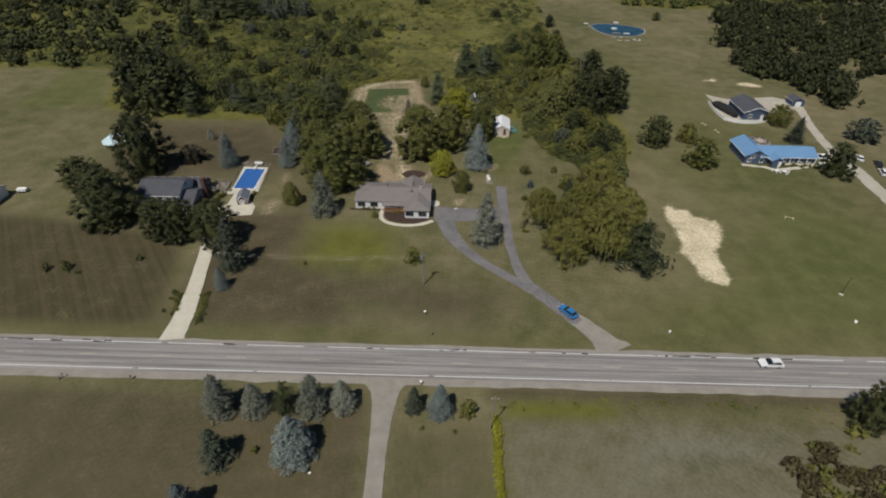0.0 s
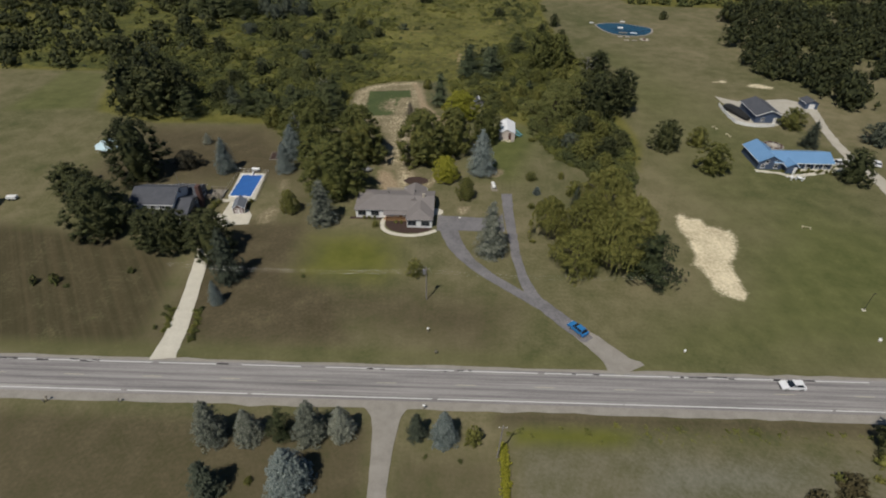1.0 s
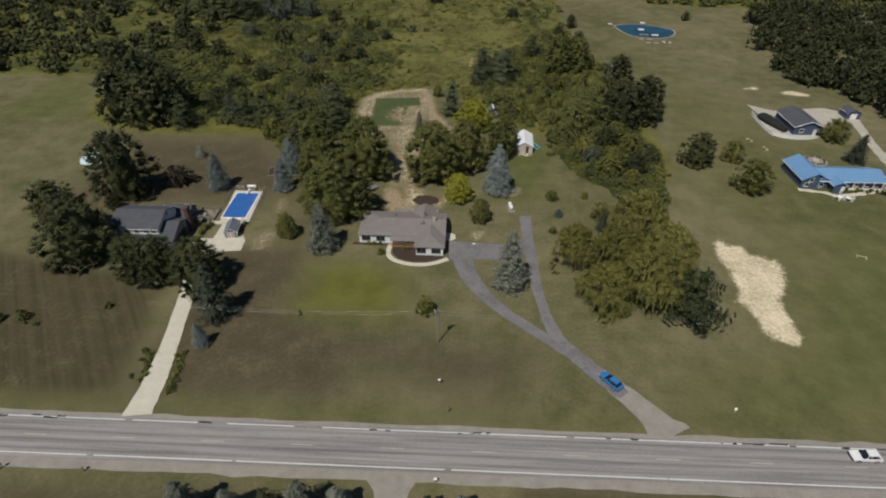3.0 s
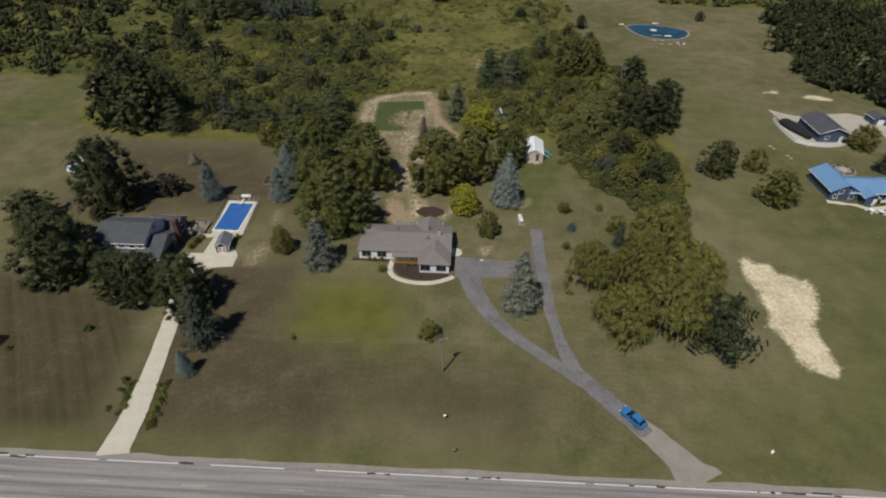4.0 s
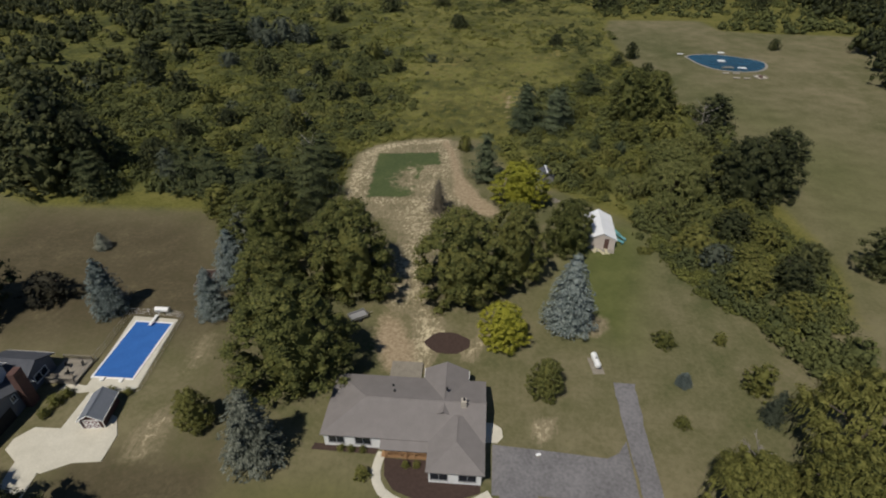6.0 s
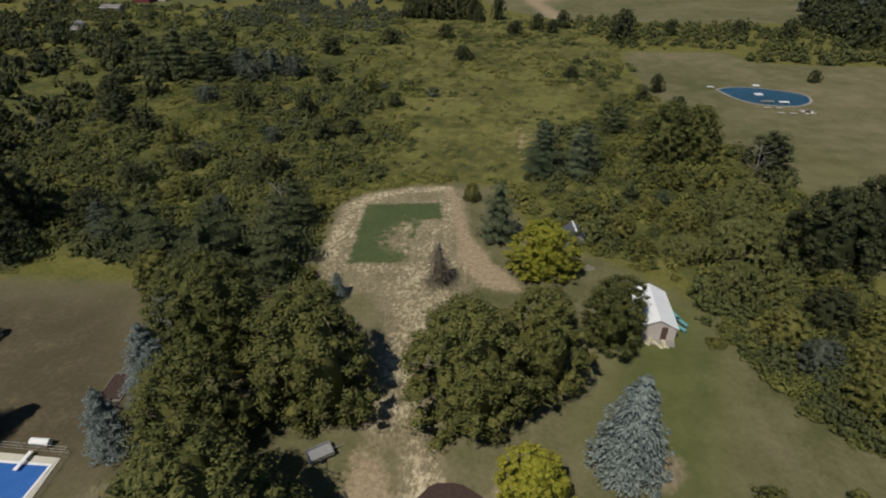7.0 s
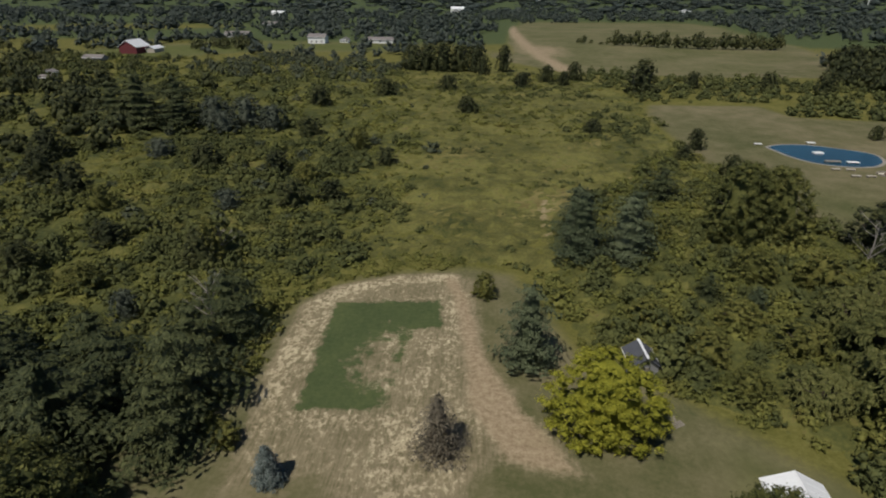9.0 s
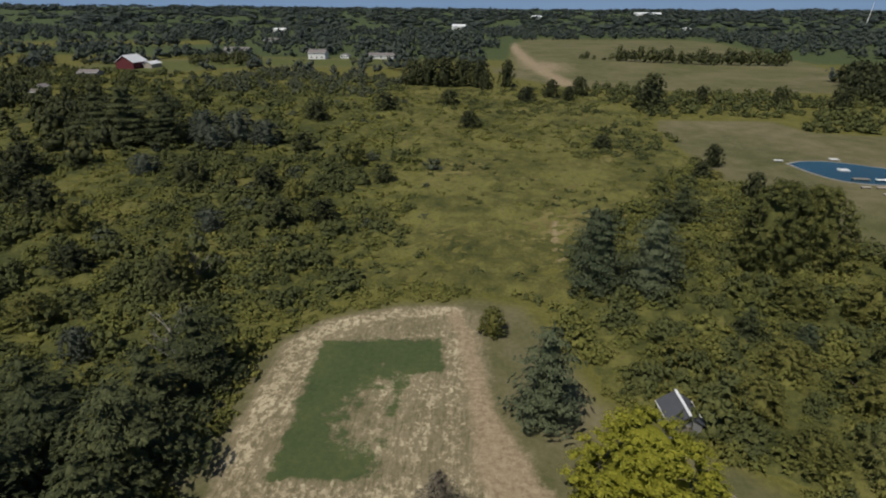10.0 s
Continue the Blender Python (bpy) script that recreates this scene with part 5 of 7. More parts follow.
thicket("farmyard_trees", scatter([(-430, 440), (-322, 440), (-308, 520), (-332, 600), (-430, 640)], 46, 4.5, 8.0, 81, (1.0, 1.4), 1.0) + scatter([(-264, 606), (-205, 588), (-195, 628), (-250, 655)], 18, 4.0, 7.0, 82, (1.1, 1.5), 1.0) + scatter([(-330, 470), (-230, 470), (-225, 500), (-330, 505)], 30, 2.5, 5.0, 83, (0.8, 1.3), 1.0), LEAF_DARK, "dark green trees round the farmyard", 81, 12, 6, 0.24, category="trees", tree=True)
thicket("grey_saplings", scatter([(-205, 490), (-150, 455), (-72, 450), (-65, 530), (-190, 575)], 170, 2.4, 4.6, 84, (0.9, 1.5), 1.2), LEAF_GREYISH, "band of grey-green saplings at the far meadow's end", 84, 7, 5, 0.28)
thicket("far_woods", scatter(FAR_A, 1850, 5, 10, 22, (0.85, 1.35), 1.0, patch=0.006, need=-0.2, avoid=CLEAR), LEAF_FAR_HAZY, "woods and tree lines far off", 12, 4, 4, 0.4, tree=True, category="woods")
FAR_B = [(-1150, 1390), (980, 1390), (3900, 4400), (-4000, 4400)]
thicket("horizon_woods", scatter(FAR_B, 1900, 18, 50, 23, (0.26, 0.40), 1.0, patch=0.0015, need=-0.45), LEAF_FAR_HAZY, "woods out to the horizon", 13, 3, 3, 0.5, category="woods")

thicket("field_woods", scatter([(165, 400), (300, 384), (330, 640), (262, 610), (192, 508)], 200, 5.0, 9.0, 24, (1.15, 1.6), 1.0), LEAF_DARK, "dark woods beside the far field", 14, 11, 5, 0.24, category="woods", tree=True)
for x, y, h, r in ((20, 462, 10, 5), (36, 470, 11, 5.5), (28, 452, 8, 4), (95, 452, 9, 5), (130, 446, 10, 5.5), (150, 432, 13, 6.5), (186, 424, 15, 8), (-15, 486, 12, 5)):
    plant("oak", x, y, h, r, "dark tree along the far field's edge")

# larger wild trees and shrubs that stand out of the brush
for key, x, y, h, r in [("scrubtree", 26.9, 221.7, 5.5, 3.6), ("pine", 25.4, 230.0, 5.6, 2.8), ("teal", 31.5, 226.4, 5.2, 2.4), ("teal", 17.3, 247.8, 13, 5.4), ("teal", 7.0, 252.4, 12, 5.2),
                        ("osier", 42.3, 221.9, 8.0, 5.4), ("osier", 50.8, 226.9, 8.4, 5.4), ("osier", 30, 205, 5.6, 4.2), ("osier", 50, 211, 8.2, 5.2), ("scrubtree", 20, 214, 5.2, 4.0), ("scrubtree", 14, 222, 4.6, 3.6), ("scrubtree", 33, 215, 6.2, 4.2), ("scrubtree", 22, 206, 4.8, 3.5),
                        ("scrubtree", 46, 236, 7.6, 4.6), ("scrubtree", 36, 238, 6.4, 4.4), ("oak", 55, 232, 8.6, 4.6), ("scrubtree", 52, 262, 7.5, 4.4), ("scrubtree", 24, 254, 5.4, 3.8), ("scrubtree", 53, 184, 7.0, 4.2), ("oak", 56, 174, 8.6, 4.4), ("scrubtree", 43, 168, 7.6, 4.6), ("oak", 51, 169, 8.4, 4.4), ("scrubtree", 38, 182, 6.6, 4.2), ("oak", 46, 186, 8.2, 4.8), ("silver", 40, 176, 6.0, 3.6), ("scrubtree", 50, 192, 7.2, 4.6), ("scrubtree", 46, 176, 6.4, 4.0), ("scrubtree", 49, 162, 6.0, 3.4),
                        ("oak", -61.7, 233.3, 8.5, 3.8), ("oak", -55.5, 264.4, 7.2, 4.2), ("silver", -110, 340, 12, 7.5), ("silver", -99, 342, 11.5, 7.5), ("silver", -88, 338, 9.5, 6.5), ("silver", -103, 331, 8.5, 6.5), ("silver", -65.3, 216.4, 5.4, 2.6), ("silver", -70, 262, 5.2, 3.4), ("oak", -112, 268, 8.6, 5.2), ("oak", -126, 276, 9.6, 5.6), ("scrubtree", -98, 258, 6.6, 4.6), ("oak", -84, 240, 6.2, 4.0), ("oak", -92, 228, 6.8, 4.2), ("scrubtree", -78, 224, 5.4, 3.8),
                        ("oak", -68, 288, 7.0, 4.6), ("scrubtree", -58, 282, 6.2, 4.2), ("oak", -48, 270, 5.4, 3.6), ("oak", -90, 292, 8.0, 5.2), ("silver", -108, 300, 6.5, 4.6), ("oak", -140, 296, 10, 6.0), ("oak", -72, 330, 7.4, 5.0), ("oak", -40, 300, 5.6, 3.6), ("oak", -20, 376, 7.2, 5.0), ("oak", 26, 345, 5.6, 3.8), ("oak", -84, 384, 9, 6.0), ("oak", -60, 412, 9, 6.0), ("oak", -32, 432, 8, 6.0), ("oak", 6, 446, 8, 6.0), ("oak", 55.8, 327.3, 7.0, 3.6), ("oak", 47, 312, 5.4, 3.6),
                        ("pine", -59, 193, 9.5, 5.2), ("pine", -66, 194, 10.5, 5.6), ("pine", -46.0, 197.6, 12.5, 6.6), ("pine", -44.6, 190.6, 10.5, 5.2), ("spruce", -84, 204, 9.0, 4.4), ("oak", -90, 210, 9.0, 5.0)]:
    plant(key, x, y, h, r, {"scrubtree": "olive-green wild tree standing out of the brush", "pine": "dark pine standing out of the brush", "teal": "blue-green spruce in the brush", "blue": "small blue-grey spruce in the brush", "osier": "feathery yellow-green willow bush in the brush", "silver": "grey-leaved shrub in the wild meadow", "spruce": "dark spruce at the meadow's edge"}.get(key, "dark green wild tree standing out of the brush"))

# bare pale tree
for x, y, h in ((57.5, 243, 10), (29.6, 131.0, 5.5), (-50.8, 214.5, 8), (-59.6, 236.4, 7)):
    dt = tagged(new("bare_tree"), "leafless pale grey tree among the brush", "tree")
    dt.matrix_basis = pose(x, y, 0)
    rng = np.random.default_rng(int(abs(x) * 10))
    part("trunk", tube(tube(bmesh.new(), (0, 0, -0.2), (0.3, 0, h * 0.5), 0.22, 0.14, 7), (0.3, 0, h * 0.5), (0.1, 0.3, h), 0.14, 0.03, 6), BARK_PALE, dt)
    for i in range(14):
        z = h * rng.uniform(0.25, 0.85)
        a = rng.uniform(0, 6.28)
        s = h * rng.uniform(0.15, 0.32)
        p = (s * math.cos(a), s * math.sin(a), z + s * rng.uniform(0.5, 1.1))
        bm = tube(bmesh.new(), (0.25, 0, z), p, 0.08, 0.04, 5)
        for k in range(3):
            b = a + rng.uniform(-0.8, 0.8)
            tube(bm, p, (p[0] + s * 0.5 * math.cos(b), p[1] + s * 0.5 * math.sin(b), p[2] + s * rng.uniform(0.2, 0.6)), 0.04, 0.015, 4)
        part("branch", bm, BARK_PALE, dt)

# ---- buildings ----


def window(parent, x, y, z, w, h, face, frame_mat=None, name="window"):
    """A window on a wall that faces s, n, e or w: frame with sill, dark pane behind it."""
    frame_mat = frame_mat or WHITE
    turn = {"s": 0, "e": 90, "n": 180, "w": 270}[face]
    m = pose(x, y, z, 0, 0, turn)
    bm = bmesh.new()
    t = 0.09
    for a in ((-w / 2 - t, w / 2 + t, -0.06, 0.03, -t, 0), (-w / 2 - t, w / 2 + t, -0.06, 0.03, h, h + t), (-w / 2 - t, -w / 2, -0.06, 0.03, 0, h), (w / 2, w / 2 + t, -0.06, 0.03, 0, h), (-0.03, 0.03, -0.045, 0.02, 0, h), (-w / 2 - t - 0.05, w / 2 + t + 0.05, -0.11, 0.03, -t - 0.06, -t)):
        box(bm, *a)
    bmesh.ops.transform(bm, matrix=m, verts=bm.verts)
    fr = part(name, bm, frame_mat, parent)
    bm = box(bmesh.new(), -w / 2, w / 2, -0.025, 0.03, 0, h)
    bmesh.ops.transform(bm, matrix=m, verts=bm.verts)
    part("pane", bm, GLASS, fr, "dark reflective glass")
    return fr


def walls(parent, x0, x1, y0, y1, h, material, axis="", rise=0.0, name="wall"):
    """Outer walls, with gable ends where the ridge runs along axis."""
    bm = bmesh.new()
    if not axis:
        box(bm, x0, x1, y0, y1, -0.2, h)
    else:
        a0, a1, b0, b1 = (y0, y1, x0, x1) if axis == "y" else (x0, x1, y0, y1)
        prof = [(b0, -0.2), (b1, -0.2), (b1, h), ((b0 + b1) / 2, h + rise), (b0, h)]
        ends = []
        for a in (a0, a1):
            ends.append([bm.verts.new((b, a, z) if axis == "y" else (a, b, z)) for b, z in prof])
        bm.faces.new(ends[0])
        bm.faces.new(ends[1][::-1])
        for i in range(5):
            j = (i + 1) % 5
            bm.faces.new((ends[0][i], ends[0][j], ends[1][j], ends[1][i]))
    return part(name, bm, material, parent)


def gable_roof(parent, x0, x1, y0, y1, z0, rise, axis, material, over=0.45, thick=0.16, name="roof"):
    """Two sloping slabs that meet at a ridge along axis; z0 at the wall's head."""
    bm = bmesh.new()
    a0, a1, b0, b1 = (y0, y1, x0, x1) if axis == "y" else (x0, x1, y0, y1)
    mid, half = (b0 + b1) / 2, (b1 - b0) / 2
    a0, a1 = a0 - over, a1 + over
    k = rise / half
    for s in (-1, 1):
        be, ze = mid + s * (half + over), z0 - k * over
        prof = [(mid, z0 + rise), (be, ze), (be, ze + thick), (mid, z0 + rise + thick)]
        v = [[bm.verts.new((b, a, z) if axis == "y" else (a, b, z)) for b, z in prof] for a in (a0, a1)]
        bm.faces.new(v[0])
        bm.faces.new(v[1][::-1])
        for i in range(4):
            bm.faces.new((v[0][i], v[0][(i + 1) % 4], v[1][(i + 1) % 4], v[1][i]))
    roof = part(name, bm, material, parent)
    bm = bmesh.new()
    r = [(mid - 0.14, z0 + rise + thick - 0.05), (mid + 0.14, z0 + rise + thick - 0.05), (mid, z0 + rise + thick + 0.05)]
    v = [[bm.verts.new((b, a, z) if axis == "y" else (a, b, z)) for b, z in r] for a in (a0, a1)]
    bm.faces.new(v[0])
    bm.faces.new(v[1][::-1])
    for i in range(3):
        bm.faces.new((v[0][i], v[0][(i + 1) % 3], v[1][(i + 1) % 3], v[1][i]))
    part("ridge_cap", bm, material, roof)
    for s in (-1, 1):
        be, ze = mid + s * (half + over + 0.03), z0 - k * over
        bm = bmesh.new()
        if axis == "y":
            box(bm, be - 0.035, be + 0.035, a0, a1, ze - 0.06, ze + thick - 0.02)
        else:
            box(bm, a0, a1, be - 0.035, be + 0.035, ze - 0.06, ze + thick - 0.02)
        part("gutter", bm, WHITE, roof, "white gutter along the eave")
    return roof


def hip_roof(parent, x0, x1, y0, y1, z0, slope, axis, material, over=0.5, hips=(True, True), name="roof"):
    bm = bmesh.new()
    x0, x1, y0, y1 = x0 - over, x1 + over, y0 - over, y1 + over
    z0 -= slope * over
    a0, a1, b0, b1 = (y0, y1, x0, x1) if axis == "y" else (x0, x1, y0, y1)
    half = (b1 - b0) / 2
    r0, r1 = a0 + (half if hips[0] else 0), a1 - (half if hips[1] else 0)

    def pt(a, b, z):
        return bm.verts.new((b, a, z) if axis == "y" else (a, b, z))

    t = 0.14
    low = [pt(a0, b0, z0), pt(a1, b0, z0), pt(a1, b1, z0), pt(a0, b1, z0)]
    up = [pt(a0, b0, z0 + t), pt(a1, b0, z0 + t), pt(a1, b1, z0 + t), pt(a0, b1, z0 + t)]
    m = (b0 + b1) / 2
    p, q = pt(r0, m, z0 + t + slope * half), pt(r1, m, z0 + t + slope * half)
    bm.faces.new(low[::-1])
    for i in range(4):
        bm.faces.new((low[i], low[(i + 1) % 4], up[(i + 1) % 4], up[i]))
    bm.faces.new((up[0], up[1], q, p))
    bm.faces.new((up[2], up[3], p, q))
    bm.faces.new((up[1], up[2], q))
    bm.faces.new((up[3], up[0], p))
    roof = part(name, bm, material, parent)
    bm = bmesh.new()
    top = z0 + t + slope * half
    a = (m, r0, top) if axis == "y" else (r0, m, top)
    b = (m, r1, top) if axis == "y" else (r1, m, top)
    tube(bm, a, b, 0.09, 0.09, 6)
    part("ridge_cap", bm, material, roof)
    return roof


def wooden_rail(parent, x0, x1, y, z, name="railing", material=None):
    bm = bmesh.new()
    box(bm, x0, x1, y - 0.05, y + 0.05, z + 0.9, z + 0.98)
    box(bm, x0, x1, y - 0.03, y + 0.03, z + 0.12, z + 0.2)
    n = max(2, int((x1 - x0) / 1.6))
    for i in range(n + 1):
        x = x0 + (x1 - x0) * i / n
        box(bm, x - 0.06, x + 0.06, y - 0.06, y + 0.06, z, z + 1.02)
    k = int((x1 - x0) / 0.16)
    for i in range(k):
        x = x0 + (x1 - x0) * (i + 0.5) / k
        box(bm, x - 0.02, x + 0.02, y - 0.02, y + 0.02, z + 0.2, z + 0.9)
    return part(name, bm, material or WOOD, parent)


# the grey-roofed ranch house
ranch = thing("ranch_house", "white ranch house with a grey shingle hip roof and porch", "house")
walls(ranch, -25.9, -4.7, 131.0, 140.0, 2.7, WHITE)
walls(ranch, -11.4, -4.75, 126.6, 131.1, 2.7, WHITE, name="garage_wall")
walls(ranch, -12.9, -7.3, 139.9, 143.0, 2.7, WHITE, "y", 1.5, name="rear_wall")
hip_roof(ranch, -25.9, -4.7, 131.0, 141.0, 2.7, 0.31, "x", ROOF_GREY, 0.38, (True, False))
hip_roof(ranch, -11.4, -4.72, 126.6, 137.0, 2.7, 0.36, "y", ROOF_GREY, 0.38, (True, True), "garage_roof")
gable_roof(ranch, -13.0, -7.2, 134.6, 143.0, 2.7, 1.45, "y", ROOF_GREY, 0.38, name="rear_roof")
bm = bmesh.new()
v = [bm.verts.new(c) for c in ((-18.1, 129.4, 2.12), (-11.6, 129.4, 2.12), (-11.6, 133.6, 3.62), (-18.1, 133.6, 3.62), (-18.1, 129.4, 1.98), (-11.6, 129.4, 1.98), (-11.6, 133.6, 3.3), (-18.1, 133.6, 3.3))]
for f in ((0, 1, 2, 3), (7, 6, 5, 4), (0, 4, 5, 1), (1, 5, 6, 2), (2, 6, 7, 3), (3, 7, 4, 0)):
    bm.faces.new([v[i] for i in f])
part("porch_roof", bm, ROOF_GREY, ranch)
part("porch_floor", box(bmesh.new(), -18.0, -11.5, 129.7, 131.0, -0.1, 0.28), WOOD, ranch)
wooden_rail(ranch, -17.2, -11.6, 129.75, 0.28)
for x in (-17.4, -14.6, -11.8):
    part("porch_post", box(bmesh.new(), x - 0.07, x + 0.07, 129.6, 129.74, -0.1, 2.05), WOOD, ranch)
for x in (-24.2, -20.6):
    window(ranch, x, 131.0, 0.85, 2.0, 1.35, "s", GREY_WALL)
for x in (-10.1, -6.5):
    window(ranch, x, 126.6, 0.8, 2.1, 1.35, "s", GREY_WALL)
window(ranch, -16.0, 131.0, 0.9, 1.6, 1.2, "s")
window(ranch, -25.9, 135.5, 1.0, 1.3, 1.1, "w")
window(ranch, -4.7, 136.6, 1.0, 1.3, 1.1, "e")
part("front_door", box(bmesh.new(), -13.9, -13.0, 130.93, 131.0, 0.28, 2.3), WOOD, ranch)
gdoor = part("garage_door", box(bmesh.new(), -4.75, -4.68, 128.2, 132.8, 0.0, 2.15), WHITE, ranch, "white overhead garage door")
for i in range(3):
    part("panel_groove", box(bmesh.new(), -4.69, -4.665, 128.2, 132.8, 0.5 + i * 0.53, 0.53 + i * 0.53), GREY_WALL, gdoor)
ch = part("chimney", box(bmesh.new(), -7.75, -7.0, 135.2, 136.0, 2.5, 5.3, 0.03), TAN_WALL, ranch, "pale masonry chimney")
part("flue", tube(bmesh.new(), (-7.35, 135.6, 5.2), (-7.35, 135.6, 5.65), 0.14, 0.14), BLACK, ch)
for x, y, z in ((-17.6, 139.0, 3.2), (-17.2, 137.6, 3.7), (-9.8, 137.8, 4.6)):
    part("roof_vent", box(bmesh.new(), x - 0.15, x + 0.15, y - 0.15, y + 0.15, z, z + 0.45, 0.02), BLACK, ranch, "black roof vent")
bm = box(bmesh.new(), -19.0, -14.2, 142.6, 146.6, 0.25, 0.38)
deck = part("deck", bm, WOOD_GREY, None)
tagged(deck, "weathered grey wooden deck behind the ranch house", "deck")
for i in range(16):
    x = -18.9 + i * 0.3
    part("plank", box(bmesh.new(), x, x + 0.27, 142.6, 146.6, 0.385, 0.42), WOOD_GREY, deck)
for x in (-18.8, -14.4):
    for y in (142.8, 146.4):
        part("deck_post", box(bmesh.new(), x - 0.07, x + 0.07, y - 0.07, y + 0.07, -0.2, 0.25), WOOD_GREY, deck)

# beds and paths round the ranch house
def flat(name, pts, z, material, label, category, kind="structure", low=-0.15):
    ob = part(name, slab(bmesh.new(), pts, low, z), material, None)
    return tagged(ob, label, category, "", kind)


flat("mulch_bed", [(-17.6, 129.6), (-17.2, 127.0), (-15.8, 125.2), (-12.5, 124.0), (-8.5, 124.1), (-4.8, 125.6), (-4.8, 126.6), (-11.4, 126.6), (-11.6, 129.6)], 0.06, MULCH, "dark brown mulch bed before the porch", "garden bed")
flat("mulch_bed_west", [(-27.6, 130.2), (-18.8, 130.1), (-18.6, 131.0), (-27.4, 131.2)], 0.06, MULCH, "dark mulch strip below the house windows", "garden bed")
flat("mulch_bed_rear", [(-10.6 + 3.7 * math.cos(k * 0.393) + 0.3 * math.sin(k * 2.1), 151.6 + 2.5 * math.sin(k * 0.393)) for k in range(16)], 0.06, MULCH, "dark mulch bed behind the house", "garden bed")
ribbon("front_walk", [(-18.0, 130.4, 1.2), (-18.4, 127.6, 1.2), (-17.2, 124.9, 1.2), (-14.0, 123.3, 1.2), (-10.0, 122.9, 1.2), (-6.4, 123.8, 1.2), (-3.6, 125.5, 1.2)], 0.08, CONCRETE, 7, 0.02, label="pale curved concrete walk before the ranch house", category="walkway")
flat("side_patio", [(-4.6, 133.0), (-2.6, 133.0), (-1.8, 134.0), (-2.0, 135.4), (-3.2, 136.2), (-4.6, 136.2)], 0.09, CONCRETE, "small pale concrete patio at the side door", "patio")
for x, y in ((-23.6, 130.4), (-22.2, 130.4), (-20.6, 130.4), (-14.6, 128.6), (-13.2, 128.7)):
    plant("bush", x, y, 1.0, 0.6, "small clipped shrub in a mulch bed", "shrub", "shrubs before the ranch house")
plant("bush", -20.0, 126.6, 2.2, 1.1, "yellowish shrub at the bend of the walk", "shrub")

# the dark farmhouse
farm = thing("farmhouse", "two-storey farmhouse with dark shingle roofs and a brick chimney", "house", (-2.1, -0.5, 0))
walls(farm, -83.6, -72.2, 127.7, 137.4, 5.2, WHITE, "x", 2.1)
gable_roof(farm, -83.6, -72.2, 127.7, 137.4, 5.2, 2.1, "x", ROOF_DARK)
walls(farm, -74.0, -68.6, 125.6, 136.6, 2.6, SLATE_WALL, "x", 2.4, name="wing_wall")
gable_roof(farm, -74.0, -68.6, 125.6, 136.6, 2.6, 2.4, "x", ROOF_DARK, name="wing_roof")
walls(farm, -76.0, -69.2, 136.5, 142.0, 2.9, SLATE_WALL, "x", 1.5, name="rear_wall")
gable_roof(farm, -76.0, -69.2, 136.5, 142.0, 2.9, 1.5, "x", ROOF_DARK, name="rear_roof")
walls(farm, -82.0, -73.9, 125.8, 127.8, 2.4, WHITE, name="porch_wall")
bm = bmesh.new()
v = [bm.verts.new(c) for c in ((-82.4, 125.2, 2.4), (-73.4, 125.2, 2.4), (-73.4, 127.8, 3.4), (-82.4, 127.8, 3.4), (-82.4, 125.2, 2.26), (-73.4, 125.2, 2.26), (-73.4, 127.8, 3.2), (-82.4, 127.8, 3.2))]
for f in ((0, 1, 2, 3), (7, 6, 5, 4), (0, 4, 5, 1), (1, 5, 6, 2), (2, 6, 7, 3), (3, 7, 4, 0)):
    bm.faces.new([v[i] for i in f])
part("porch_roof", bm, ROOF_DARK, farm)
for x in (-82.2, -79.9, -77.6, -75.2, -73.4):
    window(farm, x, 127.7, 3.75, 1.2, 1.1, "s")
for x in (-80.5, -77.5, -75):
    window(farm, x, 125.8, 0.9, 1.3, 1.1, "s")
window(farm, -68.6, 133.6, 2.3, 0.7, 0.9, "e")
window(farm, -72.2, 133.2, 5.4, 0.9, 1.1, "e")
window(farm, -69.2, 139.3, 0.9, 2.4, 1.2, "e")
# Open garage: a flat black panel stands for the shade inside, no door leaf.
part("garage_door", box(bmesh.new(), -68.62, -68.54, 127.4, 132.6, 0, 2.2), BLACK, farm, "flat black panel for the shaded open garage doorway")
part("chimney", box(bmesh.new(), -68.55, -67.5, 134.4, 136.0, -0.2, 6.7, 0.04), BRICK, farm, "tall red brick chimney")
part("antenna_mast", tube(bmesh.new(), (-75.0, 139.2, 4), (-75.6, 139.2, 8.6), 0.05, 0.03), STEEL, farm, "thin leaning antenna mast")
fdeck = tagged(part("deck", box(bmesh.new(), -70.7, -66.0, 138.2, 143.0, 0.3, 0.48), WOOD_GREY, None), "raised brown wooden deck with railings and furniture", "deck")
for y in (138.3, 142.9):
    wooden_rail(fdeck, -70.6, -66.1, y, 0.48, material=WOOD_GREY)
for x in (-70.6, -66.1):
    for y in (138.3, 142.9):
        part("deck_post", box(bmesh.new(), x - 0.08, x + 0.08, y - 0.08, y + 0.08, -0.2, 0.3), WOOD_GREY, fdeck)
rd = random.Random(17)
